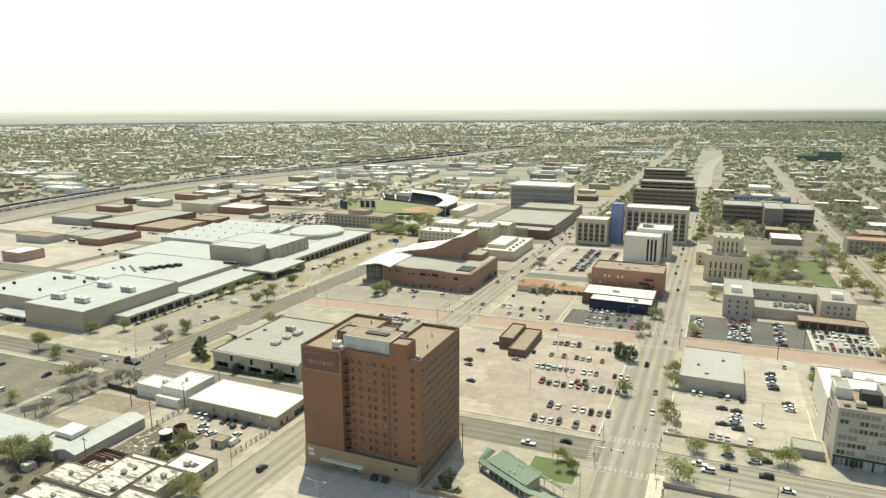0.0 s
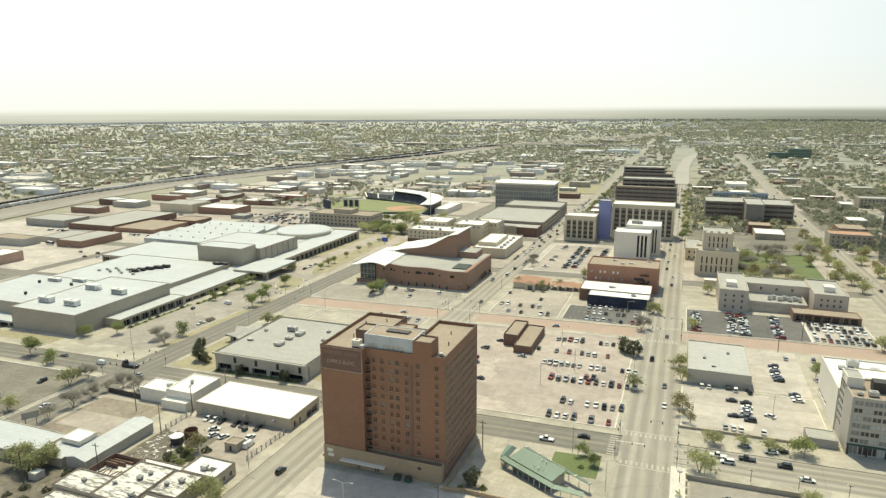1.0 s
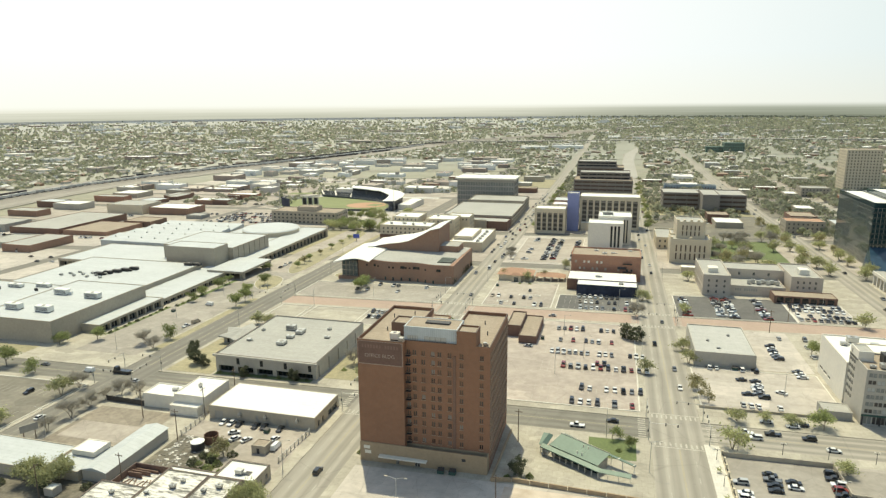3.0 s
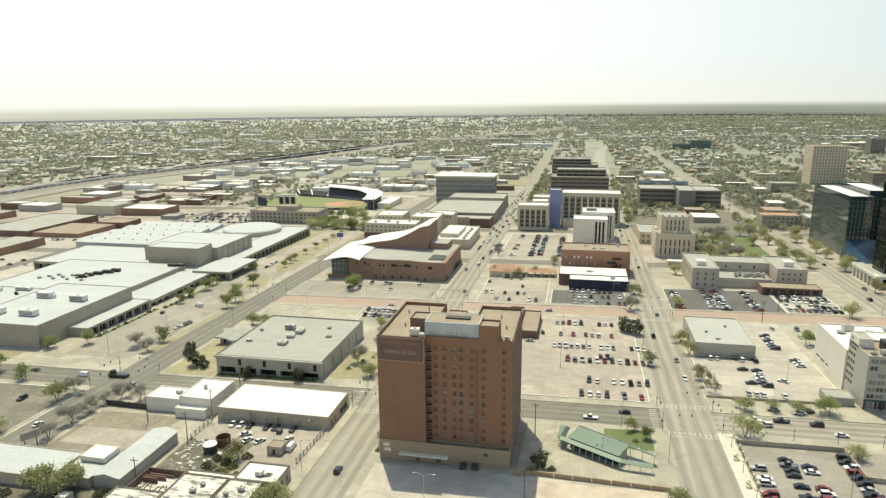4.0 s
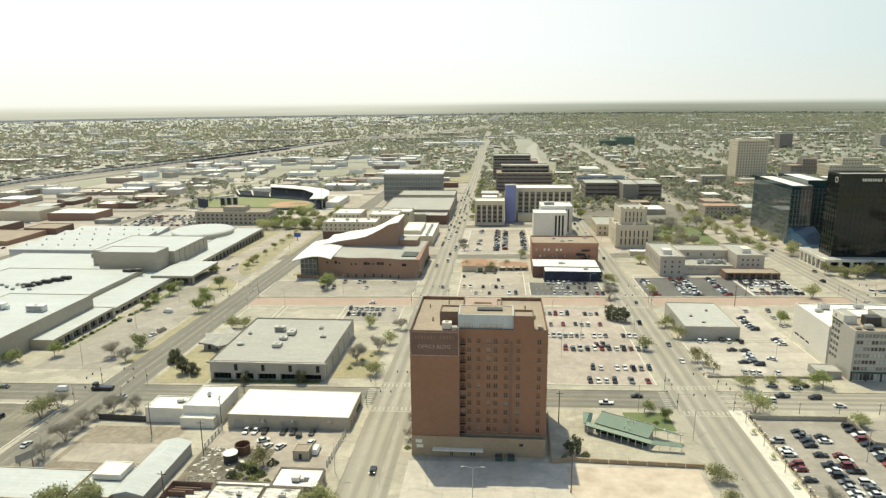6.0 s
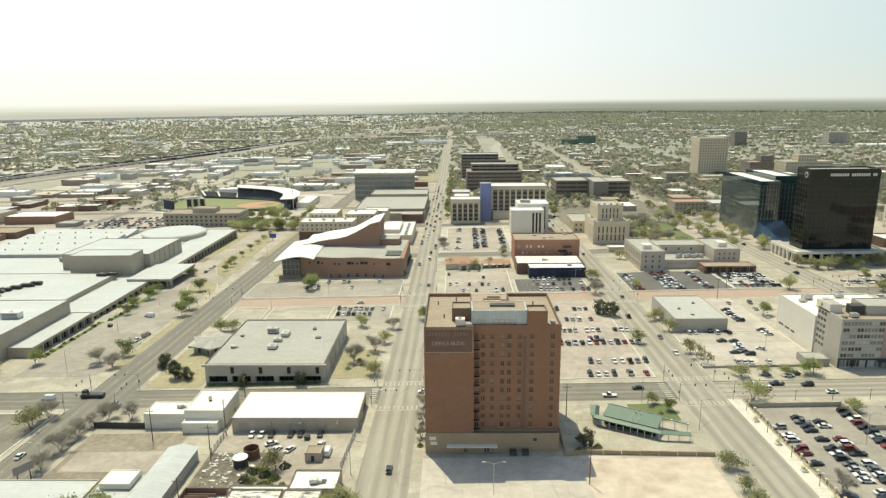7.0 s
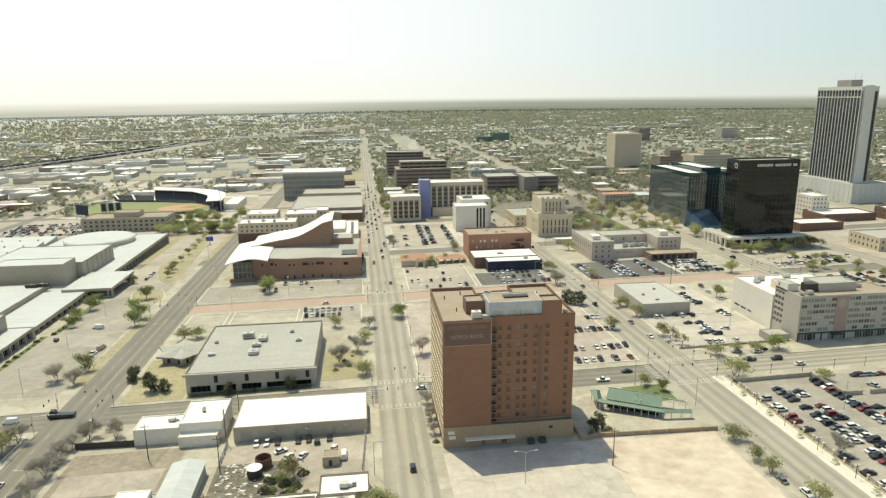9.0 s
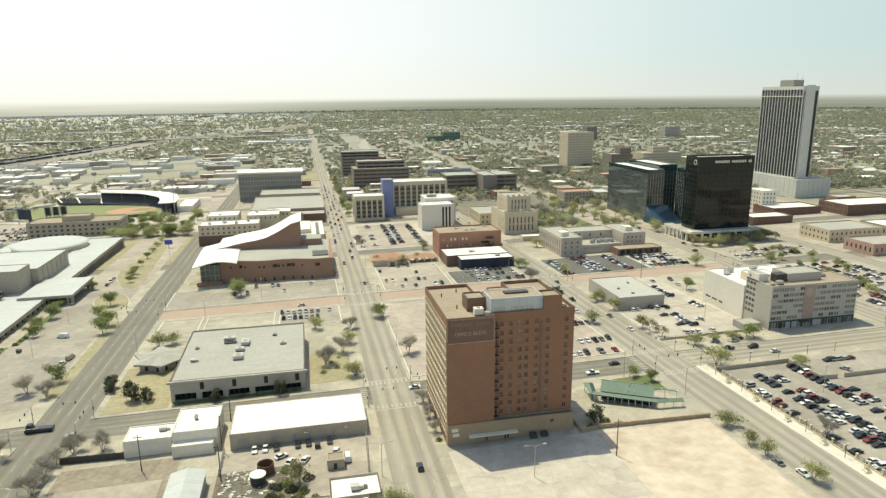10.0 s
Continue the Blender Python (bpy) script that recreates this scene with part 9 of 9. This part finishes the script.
for a in ((-650, -596, 462, 492, 8, "greyc", "roof_g"), (-580, -540, 376, 392, 7, "greyw", "roof_t"), (-548, -512, 398, 430, 5, "greyw", "roof_g"), (-512, -484, 385, 428, 6.5, "brick_th", "roof_g"),
          (-586, -530, 458, 545, 6.5, "brick_dk", "roof_g"), (-525, -478, 458, 505, 4.6, "brick_th", "roof_t"), (-500, -470, 506, 530, 6, "brick_dk", "roof_t"), (-586, -540, 580, 612, 11, "cream", "roof_g"),
          (-533, -483, 582, 612, 8, "brick_th", "roof_w"), (-470, -452, 560, 575, 4, "greyc", "roof_g"), (-610, -570, 615, 640, 6, "brick_or", "roof_w")):
    shed(*a)
near_boxes = []
for i in range(420):
    x = shed_rng.uniform(-780, -236)
    y = shed_rng.uniform(540, 1350)
    w, d = shed_rng.uniform(16, 46), shed_rng.uniform(14, 36)
    if x - w / 2 < rail_x(y) + 85:
        continue
    if -412 < x + w / 2 and x - w / 2 < -235 and y < 790:
        continue
    if x + w / 2 > -615 and y < 650:
        continue
    ok = True
    for c, ww in NS[:2] + [(-445, 6)]:
        ok &= not (x - w / 2 < c + ww and x + w / 2 > c - ww)
    for c, ww in EW:
        ok &= not (y - d / 2 < c + ww and y + d / 2 > c - ww)
    key = (round(x / 44), round(y / 40))
    if ok and key not in made:
        made[key] = 1
        if y > 790:
            near_boxes.append((x, y, w / 2, d / 2, shed_rng.uniform(4.5, 8.5)))
        else:
            shed(x - w / 2, x + w / 2, y - d / 2, y + d / 2, shed_rng.uniform(4.5, 8.5))
regions = [(-110, -30, 590, 760, 9), (-210, -130, 800, 990, 10), (-110, -30, 955, 1130, 6), (-8, 72, 560, 640, 5), (-8, 72, 735, 990, 12), (-8, 72, 1000, 1200, 8), (104, 159, 540, 990, 18), (104, 160, 1000, 1250, 9), (176, 283, 440, 990, 34), (300, 520, 290, 500, 16), (300, 520, 570, 1000, 40), (-330, -234, 800, 990, 8), (-445, -350, 60, 180, 5), (-560, -455, 200, 340, 5), (200, 283, 205, 290, 6)]
for xa, xb, ya, yb, n in regions:
    for i in range(n):
        w, d = shed_rng.uniform(13, 32), shed_rng.uniform(12, 26)
        x, y = shed_rng.uniform(xa + w / 2, xb - w / 2), shed_rng.uniform(ya + d / 2, yb - d / 2)
        ok = all(not (y - d / 2 < c + ww and y + d / 2 > c - ww) for c, ww in EW)
        for b in made:
            if len(b) == 4 and x - w / 2 < b[1] + 3 and x + w / 2 > b[0] - 3 and y - d / 2 < b[3] + 3 and y + d / 2 > b[2] - 3:
                ok = False
        for bx0, bx1, by0, by1 in ((-92, -20, 760, 950), (-106, -19, 528, 590), (8, 84, 655, 726), (104, 168, 420, 516), (222, 265, 856, 894), (298, 388, 826, 906), (164, 198, 805, 832), (92, 125, 554, 577), (220, 248, 445, 472), (176, 264, 380, 434), (298, 358, 500, 562), (18, 84, 855, 870), (180, 284, 290, 362), (268, 332, 408, 442)):
            if x - w / 2 < bx1 + 2 and x + w / 2 > bx0 - 2 and y - d / 2 < by1 + 2 and y + d / 2 > by0 - 2:
                ok = False
        if ok:
            made[(x - w / 2, x + w / 2, y - d / 2, y + d / 2)] = 1
            shed(x - w / 2, x + w / 2, y - d / 2, y + d / 2, shed_rng.uniform(4, 8))

# ---- roads far out ----
M["freeway"] = mat("pale freeway concrete", (0.34, 0.32, 0.28), 0.9, 0.12, 0.02, 0.3)
ribbon("freeway", [(-18.5, 1010), (-18.5, 1300), (-10, 1500), (20, 1700), (70, 1880)], 22, 0.5, M["freeway"], "wide pale concrete freeway", "freeway")
for y in (1110, 1230, 1350, 1470, 1600):
    ribbon("road", [(-520, y), (760, y)][::-1], 9, 0.25, M["asphalt"], "distant cross street", "road")
for x in (395, 500, 605):
    ribbon("road", [(x, 200), (x, 1700)], 9, 0.3, M["asphalt"], "distant street", "road")
ribbon("railway_road", RAIL, 10, 0.45, M["asphalt"], "pale road along the railway", "road", 62)
va = thing("viaduct", 0, 1900, "long pale freeway viaduct far away", "viaduct")
vo = va.matrix_world.translation
for i in range(48):
    x = -900 + 38 * i
    zz = gz(x, 1900) - vo.z
    part("deck_span", box_bm((x, x + 37.8, -8, 8, zz + 7.0, zz + 8.8)), M["greyc"], va)
    part("pier", box_bm((x + 17, x + 19, -5, 5, zz - 3, zz + 6.99)), M["greyc"], va)

# ---- houses, yards and woods to the horizon ----
far = np.random.RandomState(4)


def mesh_stuff(name, verts, faces, material, label, category):
    me = bpy.data.meshes.new(name)
    me.from_pydata(verts, [], faces)
    me.materials.append(material)
    me.update()
    return tagged(new(name, me), label, category, "", "stuff")


def island(m, cols):
    """Gives each separate piece of a joined mesh one of several colours."""
    n, k = m.node_tree.nodes, m.node_tree.links
    b = n["Principled BSDF"]
    g = n.new("ShaderNodeNewGeometry")
    r = n.new("ShaderNodeValToRGB")
    r.color_ramp.interpolation = "CONSTANT"
    els = r.color_ramp.elements
    while len(els) < len(cols):
        els.new(0.5)
    for i, c in enumerate(cols):
        els[i].position = i / len(cols)
        els[i].color = (*c, 1)
    k.new(g.outputs["Random Per Island"], r.inputs["Fac"])
    k.new(r.outputs["Color"], b.inputs["Base Color"])
    return m


M["house_wall"] = island(mat("painted house walls", (0.4, 0.38, 0.33), 0.9), [(0.5, 0.47, 0.4), (0.36, 0.27, 0.2), (0.62, 0.6, 0.54), (0.3, 0.19, 0.13), (0.45, 0.41, 0.34)])
M["house_roof"] = island(mat("shingle roofs", (0.3, 0.28, 0.25), 0.9), [(0.33, 0.31, 0.28), (0.24, 0.21, 0.18), (0.45, 0.43, 0.39), (0.62, 0.61, 0.57), (0.3, 0.22, 0.17), (0.40, 0.36, 0.30)])
M["shed_far"] = island(mat("far sheds", (0.5, 0.5, 0.46), 0.85), [(0.76, 0.75, 0.71), (0.48, 0.42, 0.35), (0.72, 0.71, 0.67), (0.60, 0.57, 0.51), (0.36, 0.31, 0.26), (0.74, 0.73, 0.68), (0.52, 0.48, 0.42), (0.30, 0.24, 0.20), (0.66, 0.64, 0.59)])
# crowns paled and greyed: distance haze put into the leaf colours
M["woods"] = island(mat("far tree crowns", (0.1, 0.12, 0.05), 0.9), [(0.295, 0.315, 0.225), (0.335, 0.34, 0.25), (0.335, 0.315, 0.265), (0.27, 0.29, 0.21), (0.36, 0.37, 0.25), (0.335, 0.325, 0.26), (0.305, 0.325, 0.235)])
wn_, wk_ = M["woods"].node_tree.nodes, M["woods"].node_tree.links
wb_ = wn_["Principled BSDF"]
wt_ = wn_.new("ShaderNodeBsdfTranslucent")
wk_.new(wb_.inputs["Base Color"].links[0].from_socket, wt_.inputs["Color"])
wm_ = wn_.new("ShaderNodeMixShader")
wm_.inputs["Fac"].default_value = 0.62
wk_.new(wb_.outputs["BSDF"], wm_.inputs[1])
wk_.new(wt_.outputs["BSDF"], wm_.inputs[2])
wk_.new(wm_.outputs["Shader"], wn_["Material Output"].inputs["Surface"])


def taken(x, y, pad):
    """Inside the town centre, on a street, on the railway or on the freeway."""
    if -560 - pad < x < 520 + pad and y < 998:
        return True
    if -45 - pad < x - rail_x(y) < 85 + pad and y < 2650:
        return True
    if abs(x + 18.5) < (24 if y < 1890 else 0) + pad and 990 < y < 1890:
        return True
    for c in (-121, -18.5, 95, 290, 395, 500, 605):
        if abs(x - c) < 7 + pad and y < (2300 if c == -121 else 1650):
            return True
    for c in (1110, 1230, 1350, 1470, 1600, 1900):
        if abs(y - c) < 7 + pad and -520 < x < 760:
            return True
    if rail_x(y) + 40 < x < -236 + pad and y < 1350:
        return True
    return False


def scatter(n, rmin, rmax, power):
    u = far.rand(n)
    r = rmin + (rmax - rmin) * u ** power
    a = np.radians(-72 + 138 * far.rand(n))
    return -80 + r * np.sin(a), r * np.cos(a), r


hv, hf, rv, rf_ = [], [], [], []
xs_, ys_, rs_ = scatter(12500, 560, 4300, 0.75)
for x, y, r in zip(xs_, ys_, rs_):
    if taken(x, y, 8) or far.rand() < min(1.0, 0.15 + max(0.0, r - 1500) / (2400 if x < 0 else 2900)):
        continue
    w, d, h = far.uniform(4.5, 8), far.uniform(4, 6), far.uniform(2.8, 3.6)
    z = gz(x, y)
    if far.rand() < 0.5:
        w, d = d, w
    i = len(hv)
    hv += [(x - w, y - d, z - 2), (x + w, y - d, z - 2), (x + w, y + d, z - 2), (x - w, y + d, z - 2), (x - w, y - d, z + h), (x + w, y - d, z + h), (x + w, y + d, z + h), (x - w, y + d, z + h)]
    hf += [(i, i + 1, i + 5, i + 4), (i + 1, i + 2, i + 6, i + 5), (i + 2, i + 3, i + 7, i + 6), (i + 3, i, i + 4, i + 7)]
    j = len(rv)
    e, t = 0.5, far.uniform(1.2, 2.2)
    if w > d:
        rv += [(x - w - e, y - d - e, z + h), (x + w + e, y - d - e, z + h), (x + w + e, y + d + e, z + h), (x - w - e, y + d + e, z + h), (x - w * 0.8, y, z + h + t), (x + w * 0.8, y, z + h + t)]
        rf_ += [(j, j + 1, j + 5, j + 4), (j + 1, j + 2, j + 5), (j + 2, j + 3, j + 4, j + 5), (j + 3, j, j + 4)]
    else:
        rv += [(x - w - e, y - d - e, z + h), (x + w + e, y - d - e, z + h), (x + w + e, y + d + e, z + h), (x - w - e, y + d + e, z + h), (x, y - d * 0.8, z + h + t), (x, y + d * 0.8, z + h + t)]
        rf_ += [(j, j + 1, j + 4), (j + 1, j + 2, j + 5, j + 4), (j + 2, j + 3, j + 5), (j + 3, j, j + 4, j + 5)]
mesh_stuff("far_house_walls", hv, hf, M["house_wall"], "walls of the low houses spreading to the horizon", "houses")
mesh_stuff("far_house_roofs", rv, rf_, M["house_roof"], "pale and brown shingle roofs of the far houses", "houses")
sv, sf = [], []
xs_, ys_, rs_ = scatter(620, 620, 4200, 0.7)
for x, y, r in zip(xs_, ys_, rs_):
    w, d, h = far.uniform(12, 40), far.uniform(10, 22), far.uniform(5, 9)
    if taken(x, y, 30) or (x > 300 and far.rand() < 0.6):
        continue
    near_boxes.append((x, y, w, d, h))
for x, y, w, d, h in near_boxes:
    z = gz(x, y)
    i = len(sv)
    sv += [(x - w, y - d, z - 3), (x + w, y - d, z - 3), (x + w, y + d, z - 3), (x - w, y + d, z - 3), (x - w, y - d, z + h), (x + w, y - d, z + h), (x + w, y + d, z + h), (x - w, y + d, z + h)]
    sf += [(i, i + 1, i + 5, i + 4), (i + 1, i + 2, i + 6, i + 5), (i + 2, i + 3, i + 7, i + 6), (i + 3, i, i + 4, i + 7)]
    # roof deck a little below the parapet, and one plant box on it
    i, e = len(sv), 0.3
    sv += [(x - w + e, y - d + e, z + h - 0.4), (x + w - e, y - d + e, z + h - 0.4), (x + w - e, y + d - e, z + h - 0.4), (x - w + e, y + d - e, z + h - 0.4)]
    sf += [(i, i + 1, i + 2, i + 3)]
    px, py, i = x + far.uniform(-0.6, 0.6) * w, y + far.uniform(-0.6, 0.6) * d, len(sv)
    sv += [(px + a * 1.3, py + b * 1.0, z + h + c) for c in (-0.4, 1.1) for a, b in ((-1, -1), (1, -1), (1, 1), (-1, 1))]
    sf += [(i, i + 1, i + 5, i + 4), (i + 1, i + 2, i + 6, i + 5), (i + 2, i + 3, i + 7, i + 6), (i + 3, i, i + 4, i + 7), (i + 4, i + 5, i + 6, i + 7)]
mesh_stuff("far_sheds", sv, sf, M["shed_far"], "white-roofed sheds scattered through the far town", "sheds")

def crown_cards(c, s, n, size):
    """n ragged leaf sprays scattered through an uneven crown of radius s about c."""
    d = far.normal(size=(n, 3))
    d /= np.linalg.norm(d, axis=1)[:, None]
    p = c + d * np.array([1.0, 1.0, 0.72]) * s * far.uniform(0.45, 1.05, (n, 1))
    u = far.normal(size=(n, 3)) + d * 0.2
    u -= d * (u * d).sum(1)[:, None] * 0.7
    u /= np.linalg.norm(u, axis=1)[:, None]
    w = np.cross(u, d + far.normal(size=(n, 3)) * 0.45)
    w /= np.linalg.norm(w, axis=1)[:, None]
    k = size * far.uniform(0.6, 1.2, (n, 1))
    return np.stack([p - u * k - w * k * 0.6, p + u * k * 0.3 - w * k, p + u * k + w * k * 0.5, p - u * k * 0.4 + w * k], 1).reshape(-1, 3)


def quads(n, start):
    return (np.arange(n * 4).reshape(n, 4) + start)


tv, tf = [], []
count = 0
xs_, ys_, rs_ = scatter(118000, 540, 4800, 0.8)
for x, y, r in zip(xs_, ys_, rs_):
    if taken(x, y, 2):
        continue
    patch = noise.noise(Vector((x * 0.004, y * 0.004, 3.0))) + 0.5 * noise.noise(Vector((x * 0.0011, y * 0.0011, 8.0)))
    west = min(1.0, max(0.0, (450 - x) / 1000))
    fade = (1 - west) * max(0.0, 1.0 - max(0.0, r - 2700) / 3600) + west * max(0.0, 1.0 - max(0.0, r - 2000) / 2500) ** 1.3
    if far.rand() > (0.95 - 0.2 * west) * (0.8 + 0.9 * patch) * fade:
        continue
    z = gz(x, y)
    n = 24 if r < 1000 else 13 if r < 1600 else 8 if r < 2500 else 5
    s = far.uniform(2.2, 4.6) * (1.0 if r < 2200 else 1.25)
    tv.append(crown_cards(np.array([x, y, z + s * 0.9]), s, n, s * (0.34 if n > 20 else 0.46 if n > 10 else 0.6 if n > 6 else 0.8)))
    tf.append(quads(n, count))
    count += n * 4
V = np.concatenate(tv)
Fc = np.concatenate(tf)
mesh_stuff("far_woods", V.tolist(), Fc.tolist(), M["woods"], "spring trees between the far houses, haze put into their grey-green", "woods")
for i in range(5):
    x, y = (-640, -300, 640, 30, 300)[i], (1700, 2300, 1900, 2600, 2900)[i]
    q = thing("radio_mast", x, y, "thin distant lattice mast", "mast", "masts")
    bm = bmesh.new()
    cyl(bm, 0, 0, -2, 45, 0.7, 0.3, 6)
    part("mast", bm, M["greyc"], q)
# town-centre trees in the gaps between the sheds
gap_v, gap_f, gap_n = [], [], 0
for i in range(6200):
    x, y = tree_rng.uniform(104, 520), tree_rng.uniform(540, 995)
    if i % 11 == 0:
        x, y = tree_rng.uniform(-560, -240), tree_rng.uniform(640, 995)
    if i % 7 == 0:
        x, y = tree_rng.uniform(-110, 72), tree_rng.uniform(600, 995)
    bad = any(abs(x - c) < w + 2 for c, w in NS) or any(abs(y - c) < w + 2 for c, w in EW) or (-415 < x < -235 and y < 790)
    for b in made:
        if len(b) == 4 and b[0] - 1 < x < b[1] + 1 and b[2] - 1 < y < b[3] + 1:
            bad = True
    if bad:
        continue
    s = far.uniform(2.2, 4.4)
    gap_v.append(crown_cards(np.array([x, y, gz(x, y) + s * 1.05]), s, 32, s * 0.31))
    gap_f.append(quads(32, gap_n))
    gap_n += 32 * 4
# these crowns share the haze-paled colours of the far woods
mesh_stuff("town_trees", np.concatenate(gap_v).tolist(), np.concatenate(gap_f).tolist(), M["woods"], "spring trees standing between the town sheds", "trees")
